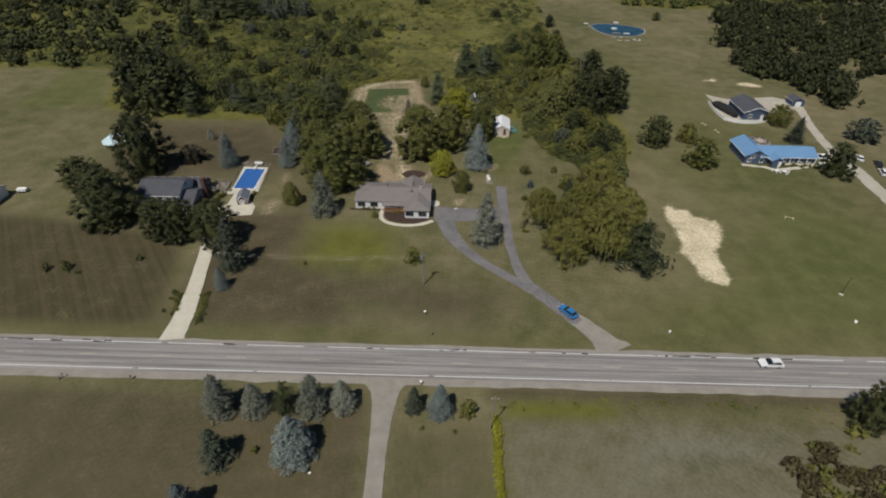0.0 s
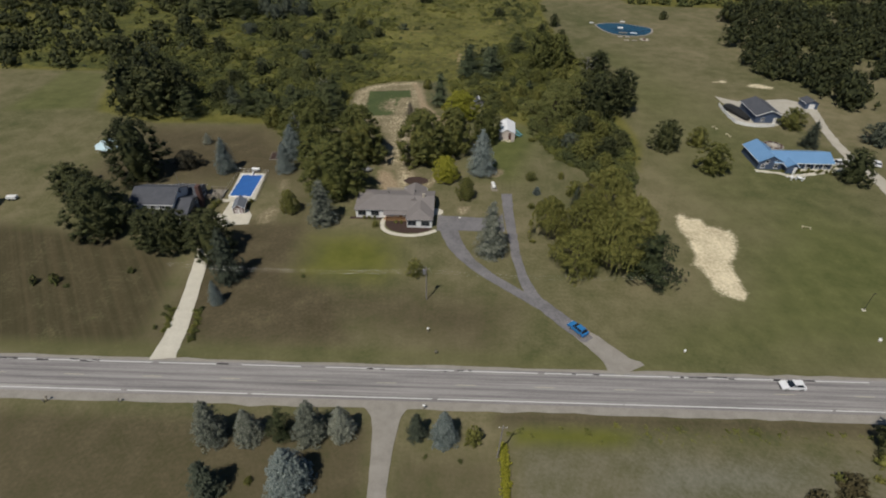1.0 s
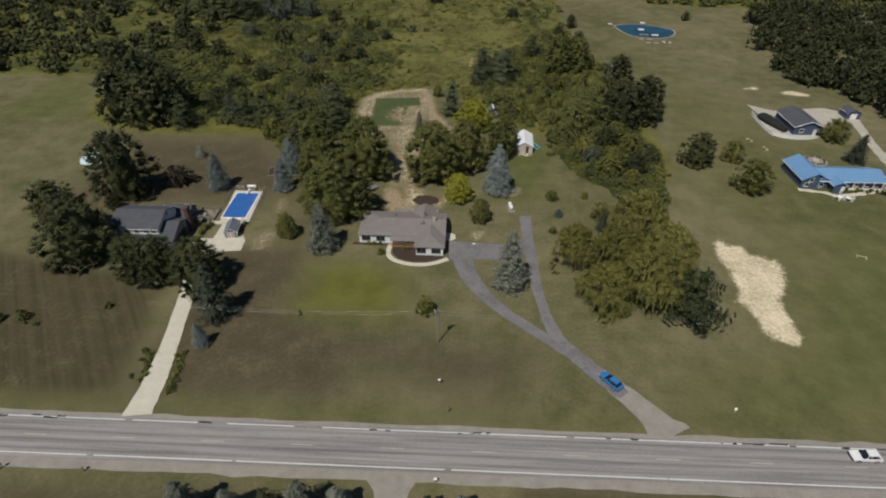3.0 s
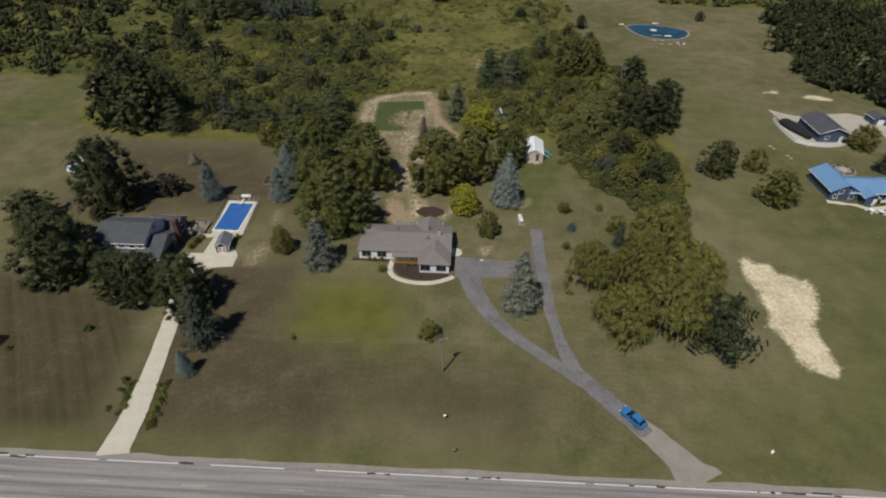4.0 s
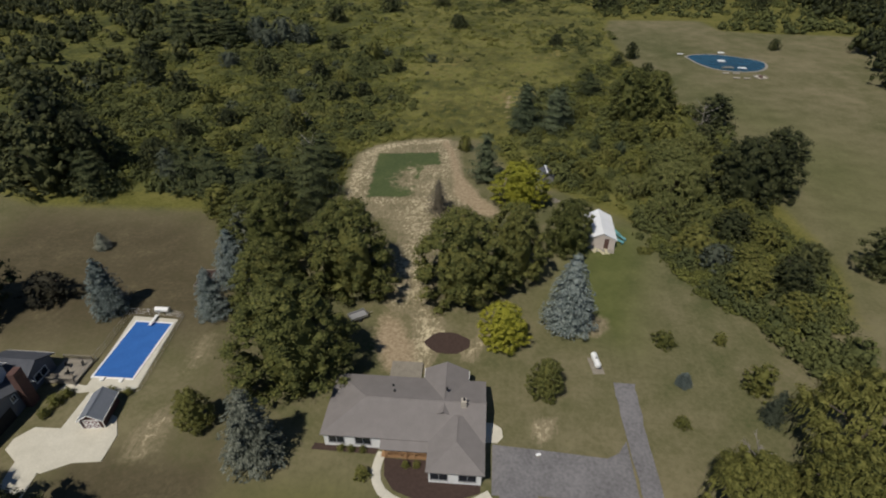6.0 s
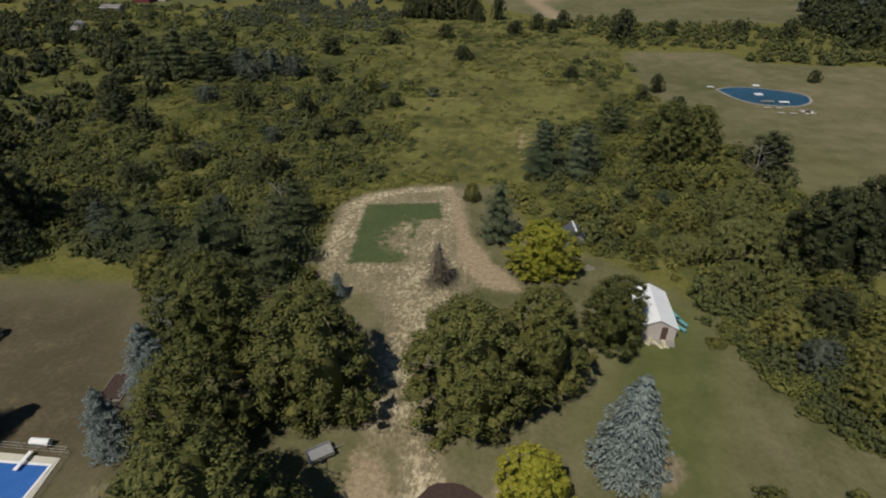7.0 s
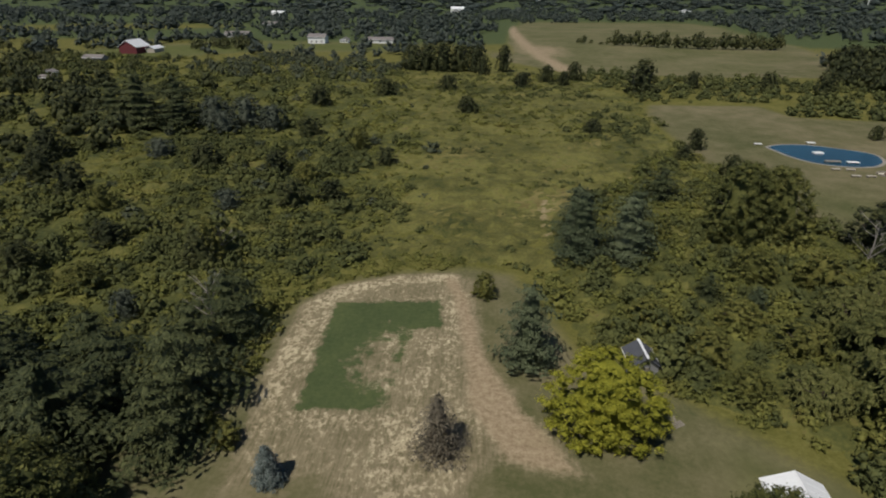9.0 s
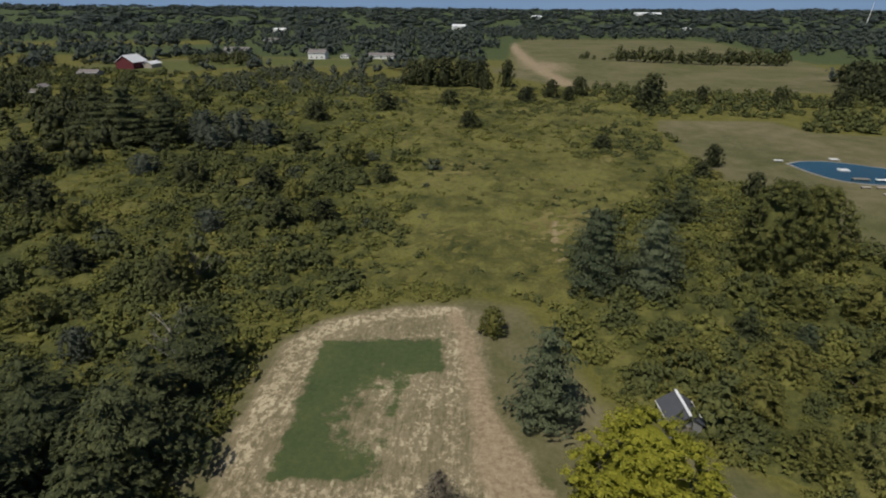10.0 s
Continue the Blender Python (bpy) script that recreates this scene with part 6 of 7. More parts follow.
for i, (x, y) in enumerate(((-69.8, 139.2), (-68.2, 139.8), (-67.0, 139.0), (-69.0, 141.4), (-67.2, 141.8))):
    c = thing("deck_chair", "dark garden chair on the wooden deck", "chair", (x, y, 0.48), rd.uniform(0, 360), "chairs on the deck")
    part("seat", box(bmesh.new(), -0.28, 0.28, -0.28, 0.28, 0.36, 0.44, 0.01), BLACK if i % 2 else WOOD_GREY, c)
    part("backrest", box(bmesh.new(), -0.28, 0.28, 0.24, 0.3, 0.44, 1.0, 0.01), BLACK if i % 2 else WOOD_GREY, c)
    for lx in (-0.24, 0.24):
        for ly in (-0.24, 0.24):
            part("leg", box(bmesh.new(), lx - 0.025, lx + 0.025, ly - 0.025, ly + 0.025, 0, 0.36), STEEL, c)
flat("farm_pad", [(-68.4, 126.9), (-66.0, 125.4), (-61.4, 123.9), (-58.3, 125.7), (-54.6, 126.2), (-54.8, 130.3), (-56.6, 133.2), (-61.0, 134.5), (-62.4, 137.2), (-63.1, 137.2), (-63.2, 130.7), (-66.9, 130.6), (-68.5, 128.6)], 0.1, CONCRETE, "broad pale concrete pad between farmhouse and pool", "patio")
flat("pool_walk", [(-68.0, 137.2), (-64.6, 136.9), (-61.4, 137.6), (-61.4, 138.8), (-64.8, 138.3), (-67.6, 138.8)], 0.08, CONCRETE, "pale concrete path to the swimming pool", "walkway")

# swimming pool under its blue cover
flat("pool_deck", [(-64.3, 138.4), (-63.6, 137.6), (-57.2, 137.8), (-56.5, 138.6), (-57.6, 153.6), (-65.6, 153.8)], 0.12, CONCRETE, "pale concrete deck round the swimming pool", "pool deck")
pool = thing("swimming_pool", "rectangular swimming pool under a bright blue cover", "pool")
part("cover", box(bmesh.new(), -64.4, -58.2, 140.1, 152.4, 0.0, 0.17, 0.03), POOL_COVER, pool, "taut bright blue pool cover")
bm = bmesh.new()
for a in ((-64.7, -64.4, 139.8, 152.7), (-58.2, -57.9, 139.8, 152.7), (-64.4, -58.2, 139.8, 140.1), (-64.4, -58.2, 152.4, 152.7)):
    box(bm, *a, 0.0, 0.21)
part("coping", bm, WHITE, pool, "white coping")
part("diving_board", box(bmesh.new(), -61.6, -61.1, 151.2, 153.9, 0.62, 0.70, 0.02), WHITE, pool)
part("board_stand", box(bmesh.new(), -61.55, -61.15, 153.0, 153.6, 0.1, 0.62), STEEL, pool)
for x in (-62.6, -59.6):
    bm = box(bmesh.new(), x - 0.3, x + 0.3, 139.2, 140.0, 0.1, 0.4, 0.04)
    part("step_block", bm, WHITE, pool)
tankw = thing("pool_heater_tank", "white rounded tank lying beyond the pool", "tank", (-61.1, 155.2, 0))
part("tank_body", tube(bmesh.new(), (-1.2, 0, 0.75), (1.2, 0, 0.75), 0.45, 0.45, 14), WHITE, tankw, smooth=False)
for x in (-0.7, 0.7):
    part("tank_leg", box(bmesh.new(), x - 0.1, x + 0.1, -0.35, 0.35, -0.05, 0.42), STEEL, tankw)


def chain_fence(name, pts, h, label):
    f = thing(name, label, "fence")
    for (ax, ay), (bx, by) in zip(pts[:-1], pts[1:]):
        n = max(1, int(math.hypot(bx - ax, by - ay) / 2.4))
        for i in range(n + 1):
            x, y = ax + (bx - ax) * i / n, ay + (by - ay) * i / n
            part("post", tube(bmesh.new(), (x, y, -0.2), (x, y, h), 0.03, 0.03, 6), STEEL, f)
        for z in (h - 0.03, h * 0.5, 0.1):
            part("rail", tube(bmesh.new(), (ax, ay, z), (bx, by, z), 0.018, 0.018, 5), STEEL, f)
    return f


chain_fence("pool_fence", [(-66.0, 138.0), (-66.4, 154.6), (-57.0, 154.4), (-55.9, 138.2), (-57.5, 137.3)], 1.2, "thin grey metal fence round the pool")

SHED_ROOF = plain("shingle_blue_grey", (0.13, 0.145, 0.17), (0.19, 0.205, 0.235), 0.8, 9, 0.9, bump=0.4)
# small barn-shaped shed
shed = thing("garden_shed", "small garden shed with grey roof and white cross-braced doors", "shed", (-58.9, 133.4, 0), 8)
walls(shed, -1.5, 1.5, -2.3, 2.3, 1.9, BRICK, "y", 1.1)
gable_roof(shed, -1.5, 1.5, -2.3, 2.3, 1.9, 1.1, "y", SHED_ROOF, 0.25, 0.1)
door = part("door", box(bmesh.new(), -1.0, 1.0, -2.36, -2.3, 0.1, 1.9), BARN_RED, shed)
bm = bmesh.new()
for x0 in (-1.0, 0.0):
    for a in ((x0, x0 + 0.1, 0.1, 1.9), (x0 + 0.9, x0 + 1.0, 0.1, 1.9), (x0, x0 + 1, 0.1, 0.22), (x0, x0 + 1, 0.95, 1.05), (x0, x0 + 1, 1.78, 1.9)):
        box(bm, a[0], a[1], -2.41, -2.36, a[2], a[3])
    for z0 in (0.2, 1.05):
        for s in (1, -1):
            tube(bm, (x0 + (0.1 if s > 0 else 0.9), -2.385, z0), (x0 + (0.9 if s > 0 else 0.1), -2.385, z0 + 0.75), 0.05, 0.05, 4)
part("door_brace", bm, WHITE, door, "white cross braces")
bm = bmesh.new()
for s in (-1, 1):
    tube(bm, (s * 1.78, -2.57, 1.72), (0, -2.57, 3.02), 0.07, 0.07, 4)
part("gable_trim", bm, WHITE, shed)
for x in (-1.5, 1.5):
    part("corner_board", box(bmesh.new(), x - 0.07, x + 0.07, -2.37, -2.29, 0, 1.9), WHITE, shed)

# white utility shed with tan walls
ws = thing("metal_shed", "tan metal shed with a white ridged roof and red-brown door", "shed", (19.5, 186.3, 0), -3)
walls(ws, -2.7, 2.7, -4.8, 4.8, 2.4, PINK_WALL, "y", 1.35)
roof = gable_roof(ws, -2.7, 2.7, -4.8, 4.8, 2.4, 1.35, "y", WHITE_METAL, 0.2, 0.08)
for s in (-1, 1):
    for k in range(11):
        y = -4.8 + k * 0.96
        part("roof_rib", tube(bmesh.new(), (0, y, 3.85), (s * 2.88, y, 2.42), 0.025, 0.025, 4), WHITE_METAL, roof)
part("door", box(bmesh.new(), 0.5, 1.4, -4.86, -4.8, 0, 2.45), BRICK, ws, "red-brown sliding door")
part("side_door", box(bmesh.new(), 2.7, 2.76, -3.6, -2.6, 0, 2.0), WHITE, ws)
flat("shed_apron", [(17.4, 180.4), (21.6, 179.8), (22.0, 181.3), (17.0, 181.5)], 0.07, GRAVEL, "pale gravel apron before the metal shed", "apron")
for i, (x, y) in enumerate(((23.6, 187.2), (24.2, 185.6), (23.4, 184.2))):
    bench = thing("metal_trough", "teal metal rack leaning beside the shed", "rack", (x, y, 0), 20 + 10 * i)
    part("frame", box(bmesh.new(), -0.35, 0.35, -1.2, 1.2, 0.5, 0.58, 0.01), TEAL, bench)
    for a in (-0.3, 0.3):
        for b in (-1.1, 1.1):
            part("leg", box(bmesh.new(), a - 0.03, a + 0.03, b - 0.03, b + 0.03, -0.05, 0.5), TEAL, bench)

# dark shed under the yellow maple
ds = thing("tool_shed", "small dark shed with a blue-grey roof and white ridge", "shed", (10.2, 208.2, 0), 4)
walls(ds, -1.7, 1.7, 0.4, 4.2, 2.3, GREY_WALL, "y", 1.2)
gable_roof(ds, -1.7, 1.7, 0.4, 4.2, 2.3, 1.2, "y", ROOF_DARK, 0.3, 0.1)
part("ridge_strip", box(bmesh.new(), -0.16, 0.16, 0.1, 4.5, 3.62, 3.72), WHITE_METAL, ds, "white metal ridge cap")
part("door", box(bmesh.new(), -0.6, 0.6, 0.34, 0.4, 0, 2.0), WOOD_GREY, ds)
for i, (x, y, n) in enumerate(((11.2, 201.6, "plank_pile"), (12.0, 200.6, "plank_pile"), (18.0, 180.9, "plank_pile"), (20.3, 180.5, "plank_pile"), (19.2, 180.2, "plank_pile"))):
    p = thing(n, "pale scrap boards lying before a shed" if y < 190 else "pale scrap boards lying by the dark shed", "boards", (x, y, 0), 30 * i)
    for k in range(4):
        part("board", box(bmesh.new(), -1.0, 1.0, -0.4 + k * 0.2, -0.24 + k * 0.2, 0.0 + 0.04 * k, 0.05 + 0.04 * k), WOOD_PALE if y < 190 else WOOD_GREY, p)

# blue-roofed house
bh = thing("blue_house", "blue-sided house with a bright blue metal roof and front porch", "house")
walls(bh, 98.9, 106.2, 164.2, 176.0, 2.9, BLUE_WALL, "y", 1.9)
gable_roof(bh, 98.9, 106.2, 164.2, 176.0, 2.9, 1.9, "y", ROOF_BLUE)
walls(bh, 106.1, 122.4, 164.6, 172.6, 2.7, BLUE_WALL, "x", 1.7, name="wing_wall")
gable_roof(bh, 104.0, 122.4, 164.2, 172.6, 2.7, 1.7, "x", ROOF_BLUE, name="wing_roof")
walls(bh, 107.0, 110.0, 161.8, 164.7, 2.6, BLUE_WALL, "y", 0.8, name="entry_wall")
gable_roof(bh, 106.8, 110.2, 161.8, 166, 2.6, 0.9, "y", ROOF_BLUE, name="entry_roof")
for x, z in ((101.4, 2.2), (104.4, 2.2), (100.4, 0.7), (104.6, 0.6)):
    window(bh, x, 164.2, z, 1.1, 1.1, "s")
for x in (112.2, 115.0, 118.0, 120.6):
    window(bh, x, 164.6, 0.9, 1.2, 1.2, "s")
for x in (111.0, 113.6, 116.4, 119.2, 122.0):
    part("porch_post", box(bmesh.new(), x - 0.08, x + 0.08, 163.6, 163.76, -0.1, 2.5), WHITE, bh)
part("porch_floor", box(bmesh.new(), 110.6, 122.4, 163.4, 164.7, -0.1, 0.3), CONCRETE, bh)
part("patio_door", box(bmesh.new(), 109.0, 109.9, 161.72, 161.8, 0, 2.1), WHITE, bh)
ribbon("blue_house_walk", [(98.0, 163.2, 1.4), (103.5, 162.2, 1.2), (108.5, 160.0, 1.6), (114.0, 161.6, 1.6), (122.0, 163.4, 1.6), (127.5, 166.5, 2.0)], 0.08, CONCRETE, 9, 0.2, label="pale stone-edged path along the blue house", category="walkway")
for i in range(15):
    x = 106.5 + i * 1.05
    plant("bush", x, 162.6 + 0.6 * math.sin(i * 1.7), 0.9 + 0.3 * (i % 3), 0.6, "garden plant along the blue house", "plant", "plants along the blue house")
ring = thing("fire_ring", "round stone fire pit with benches on gravel", "fire pit", (112.2, 181.6, 0))
part("ring_pad", tube(bmesh.new(), (0, 0, -0.1), (0, 0, 0.08), 3.6, 3.5, 24), GRAVEL, ring)
part("ring_stones", tube(bmesh.new(), (0, 0, 0), (0, 0, 0.45), 1.2, 1.1, 16), TAN_WALL, ring)
for a in range(0, 360, 45):
    m = pose(2.6 * math.cos(radians(a)), 2.6 * math.sin(radians(a)), 0, 0, 0, a)
    bm = box(bmesh.new(), -0.3, 0.3, -0.7, 0.7, 0.3, 0.42, 0.02)
    box(bm, -0.2, 0.2, -0.6, -0.45, 0, 0.3)
    box(bm, -0.2, 0.2, 0.45, 0.6, 0, 0.3)
    bmesh.ops.transform(bm, matrix=m, verts=bm.verts)
    part("bench", bm, BRICK, ring)
for i, (x, y, c) in enumerate(((109.4, 174.8, GREY_WALL), (112.2, 175.0, WOOD_GREY), (107.2, 158.4, WHITE), (109.6, 158.0, WHITE))):
    t = thing("garden_table", "round garden table with chairs beside the blue house", "table", (x, y, 0), i * 30)
    part("tabletop", tube(bmesh.new(), (0, 0, 0.68), (0, 0, 0.75), 0.75, 0.75, 14), c, t)
    part("pedestal", tube(bmesh.new(), (0, 0, -0.05), (0, 0, 0.68), 0.06, 0.06), STEEL, t)
    for k in range(4):
        a = k * 1.57
        bm = box(bmesh.new(), -0.25, 0.25, -0.25, 0.25, 0.4, 0.46)
        box(bm, 0.2, 0.26, -0.25, 0.25, 0.46, 0.95)
        for lx in (-0.22, 0.22):
            for ly in (-0.22, 0.22):
                box(bm, lx - 0.02, lx + 0.02, ly - 0.02, ly + 0.02, -0.03, 0.4)
        bmesh.ops.transform(bm, matrix=pose(1.2 * math.cos(a), 1.2 * math.sin(a), 0, 0, 0, math.degrees(a)), verts=bm.verts)
        part("seat", bm, c, t)

# garage and yard behind the blue house
flat("gravel_yard", [(108.8, 226.4), (109.4, 218), (106.4, 206), (107.2, 199.4), (112, 197.4), (120.8, 197.9), (124.6, 200.4), (125.5, 206), (131, 208.6), (138, 210.6), (141.4, 212.6), (143.6, 217), (141, 222), (137, 225), (129, 223.6), (124, 221), (119.6, 219.6), (114, 222.6)], 0.06, GRAVEL_PALE, "pale gravel yard round the dark-roofed garage", "yard")
gr = thing("detached_garage", "blue-grey garage with a dark gable roof and white trim", "garage")
walls(gr, 113.8, 123.2, 200.6, 214.2, 3.0, BLUE_WALL, "y", 1.9)
gable_roof(gr, 113.8, 123.2, 200.6, 214.2, 3.0, 1.9, "y", ROOF_DARK)
bm = bmesh.new()
for s in (-1, 1):
    tube(bm, (118.7 + s * 5.3, 200.12, 2.85), (118.7, 200.12, 4.95), 0.12, 0.12, 4)
part("gable_trim", bm, WHITE, gr)
part("door", box(bmesh.new(), 120.4, 121.6, 200.5, 200.6, 0, 2.1), WHITE, gr)
window(gr, 116.4, 200.6, 1.0, 1.3, 1.1, "s")
cov = thing("covered_boat", "long boat under a black tarpaulin beside the garage", "boat", (110.6, 208.6, 0), 12)
bm = bmesh.new()
for i in range(9):
    u = i / 8
    w = 2.1 * math.sin(min(1, 0.25 + u) * 1.5)
    h = 1.6 + 0.5 * math.sin(u * 3.0)
    yy = -6.6 + 13.2 * u
    vs = [bm.verts.new((w * s, yy, z)) for s, z in ((-1, 0.0), (-1, h * 0.6), (-0.45, h), (0.45, h), (1, h * 0.6), (1, 0.0))]
    if i:
        for k in range(5):
            bm.faces.new((old[k], old[k + 1], vs[k + 1], vs[k]))
    else:
        bm.faces.new(vs)
    old = vs
bm.faces.new(old[::-1])
part("tarpaulin", bm, BLACK, cov)
yf = thing("yard_fence", "low white fence curving round the yard", "fence")
fp = [(106.6, 217), (105.9, 211), (105.8, 205), (106.4, 199.6), (109.4, 197.4), (113.2, 196.6), (117.0, 196.8), (120.0, 197.6)]
for (ax, ay), (bx, by) in zip(fp[:-1], fp[1:]):
    n = 4
    a = math.degrees(math.atan2(by - ay, bx - ax))
    ln = math.hypot(bx - ax, by - ay) / n
    for i in range(n):
        u = (i + 0.5) / n
        bm = box(bmesh.new(), -ln / 2 + 0.06, ln / 2 - 0.06, -0.04, 0.04, 0.08, 1.25)
        bmesh.ops.transform(bm, matrix=pose(ax + (bx - ax) * u, ay + (by - ay) * u, 0, 0, 0, a), verts=bm.verts)
        part("panel", bm, WHITE, yf)
        part("post", box(bmesh.new(), ax + (bx - ax) * i / n - 0.07, ax + (bx - ax) * i / n + 0.07, ay + (by - ay) * i / n - 0.07, ay + (by - ay) * i / n + 0.07, -0.2, 1.4), WHITE, yf)
sg = thing("small_garage", "small dark-roofed outbuilding with white gable trim", "shed", (142.2, 217.6, 0), 0)
walls(sg, -2.4, 2.4, -2.6, 2.6, 2.3, BLUE_WALL, "y", 1.1)
gable_roof(sg, -2.4, 2.4, -2.6, 2.6, 2.3, 1.1, "y", ROOF_DARK, 0.3, 0.1)
part("door", box(bmesh.new(), -1.1, 1.1, -2.66, -2.6, 0, 2.0), WHITE, sg)
ribbon("yard_drive", [(143.0, 215, 3.6), (138.5, 199, 3.4), (136.0, 187, 3.4), (134.6, 175, 3.8), (134.8, 162, 4.4), (134.0, 146, 5.0), (133.6, 120, 5), (134, 80, 5)], 0.1, GRAVEL_PALE, 8, 0.2, label="pale gravel drive past the blue house", category="driveway")
flat("parking_patch", [(125.0, 168.2), (131.0, 165.2), (135, 166), (135, 173), (128, 172.6)], 0.085, CONCRETE, "pale parking place beside the blue house", "parking")

# white house at the west and pale-blue canopy
wh = thing("white_house", "white house with a grey roof among lawns", "house")
walls(wh, -141.0, -128.6, 124.6, 134.0, 2.8, WHITE, "x", 1.9)
gable_roof(wh, -141.0, -128.6, 124.6, 134.0, 2.8, 1.9, "x", ROOF_GREY)
for x in (-138, -134.5, -131):
    window(wh, x, 124.6, 0.9, 1.2, 1.1, "s")
window(wh, -128.6, 129, 0.9, 1.2, 1.1, "e")
tr = thing("parked_trailer", "small white trailer on the lawn beside the house", "trailer", (-125.4, 135.6, 0), 5)
part("trailer_body", box(bmesh.new(), -1.4, 1.4, -0.7, 0.7, 0.4, 1.2, 0.05), WHITE, tr)
for x in (-0.6, 0.6):
    part("wheel", tube(bmesh.new(), (x, -0.85, 0.28), (x, 0.85, 0.28), 0.28, 0.28, 12), BLACK, tr)
pb = thing("trampoline_tent", "pale blue pitched canopy standing on the lawn", "canopy", (-113.6, 167.6, 0), 10)
bm = bmesh.new()
bmesh.ops.create_cone(bm, segments=8, radius1=4.6, radius2=0.3, depth=2.6, cap_ends=True, matrix=Matrix.Translation((0, 0, 2.9)))
part("canopy_cloth", bm, PALE_BLUE, pb)
for k in range(8):
    a = k * math.pi / 4
    part("leg", tube(bmesh.new(), (4.3 * math.cos(a), 4.3 * math.sin(a), -0.1), (4.3 * math.cos(a), 4.3 * math.sin(a), 1.7), 0.06, 0.06, 6), STEEL, pb)

# far farm and houses
barn = thing("red_barn", "large red barn with a pale metal roof", "barn")
walls(barn, -295, -281, 566, 584, 5.0, BARN_RED, "y", 4.6)
gable_roof(barn, -295, -281, 566, 584, 5.0, 4.6, "y", WHITE_METAL, 0.6, 0.3)
lean = thing("barn_shed", "long low farm shed with a pale roof", "shed")
walls(lean, -279.6, -273, 576, 590, 3.0, TAN_WALL, "y", 1.6)
gable_roof(lean, -279.6, -273, 576, 590, 3.0, 1.6, "y", WHITE_METAL, 0.5, 0.2)
lean2 = thing("barn_shed", "long low farm shed with a grey roof", "shed")
walls(lean2, -291, -277, 519, 526, 2.4, GREY_WALL, "x", 1.6)
gable_roof(lean2, -291, -277, 519, 526, 2.4, 1.6, "x", ROOF_GREY, 0.5, 0.2)
for i, (x, y, w, d, h, wm, rm, ax) in enumerate([(-173, 680, 16, 12, 5.5, WHITE, ROOF_GREY, "x"), (-115, 690, 24, 10, 3, WHITE, ROOF_GREY, "x"), (-275, 735, 26, 12, 3.2, GREY_WALL, ROOF_GREY, "x"), (-247, 431, 6, 5, 2.6, WHITE, ROOF_GREY, "x"), (-262, 452, 6, 5, 2.4, WHITE, ROOF_GREY, "y"), (-150, 690, 8, 7, 3, WHITE, ROOF_GREY, "y"), (-300, 900, 22, 12, 4, WHITE, ROOF_GREY, "x"), (700, 2950, 120, 30, 9, WHITE, WHITE_METAL, "x"), (-90, 1500, 30, 20, 7, WHITE, WHITE_METAL, "x"), (150, 2400, 40, 25, 8, WHITE, WHITE_METAL, "x"), (-420, 1250, 24, 12, 5, WHITE, WHITE_METAL, "x"), (420, 1500, 24, 14, 6, WHITE, WHITE_METAL, "y")]):
    hs = thing("far_house", "far-off %s building with a pitched roof among trees" % ("white" if wm is WHITE else "grey"), "house", (0, 0, rise(x, y)))
    walls(hs, x - w / 2, x + w / 2, y - d / 2, y + d / 2, h, wm, ax, d * 0.22)
    gable_roof(hs, x - w / 2, x + w / 2, y - d / 2, y + d / 2, h, d * 0.22, ax, rm, 0.5, 0.2)
    for k in (-0.3, 0.0, 0.3):
        window(hs, x + k * w, y - d / 2, 1.0, 1.4, 1.3, "s")
mast = thing("radio_mast", "tall white mast standing on the horizon", "mast", (1142, 2072, rise(1142, 2072)))
part("mast_pole", tube(bmesh.new(), (0, 0, -1), (5, 0, 62), 1.3, 0.7, 10), WHITE, mast)

# ---- pond ----
PONDP = smooth_line([(80.5, 332, 1), (86, 335.5, 1), (95, 336, 1), (103, 332, 1), (109.5, 327, 1), (108, 319, 1), (102, 313, 1), (94, 312, 1), (86.5, 315, 1), (82.5, 322, 1), (80.5, 332, 1)], 2.0)[:-1, :2]
cen = PONDP.mean(0)
flat("pond_bank", [tuple(cen + (p - cen) * 1.07) for p in PONDP], 0.05, GRAVEL, "bare pale bank round the pond", "bank")
tagged(part("pond", slab(bmesh.new(), [tuple(p) for p in PONDP], -0.2, 0.075), WATER, None), "small deep blue pond in a mown field", "pond", "", "structure")
for i, (x, y, w, d, c) in enumerate([(92, 316.0, 4.5, 1.6, WOOD_GREY), (97.5, 315.6, 3.4, 1.4, WHITE), (97, 338.4, 2.6, 1.8, WHITE), (78.5, 335, 2.4, 1.2, WHITE), (88.5, 308, 2.4, 0.9, TAN_WALL), (92.5, 308, 2.4, 0.9, TAN_WALL), (90.5, 302, 2.4, 0.9, TAN_WALL), (94.5, 302, 2.4, 0.9, TAN_WALL)]):
    nm = "dock" if i < 2 else "picnic_bench"
    b = thing(nm, "pale wooden %s beside the pond" % ("dock" if i < 2 else "bench"), "dock" if i < 2 else "bench", (x, y, 0))
    part("boards", box(bmesh.new(), -w / 2, w / 2, -d / 2, d / 2, 0.35, 0.5, 0.02), c, b)
    for a in (-w / 2 + 0.2, w / 2 - 0.2):
        part("support", box(bmesh.new(), a - 0.1, a + 0.1, -d / 2 + 0.05, d / 2 - 0.05, -0.1, 0.35), WOOD_GREY, b)
raft = thing("swim_raft", "small white raft floating on the pond", "raft", (93, 326, 0.075))
part("raft_deck", box(bmesh.new(), -1.4, 1.4, -1.0, 1.0, 0.0, 0.35, 0.03), WHITE, raft)
fp2 = thing("pond_fire_pit", "round stone fire pit with dark benches near the pond", "fire pit", (100.5, 304.6, 0))
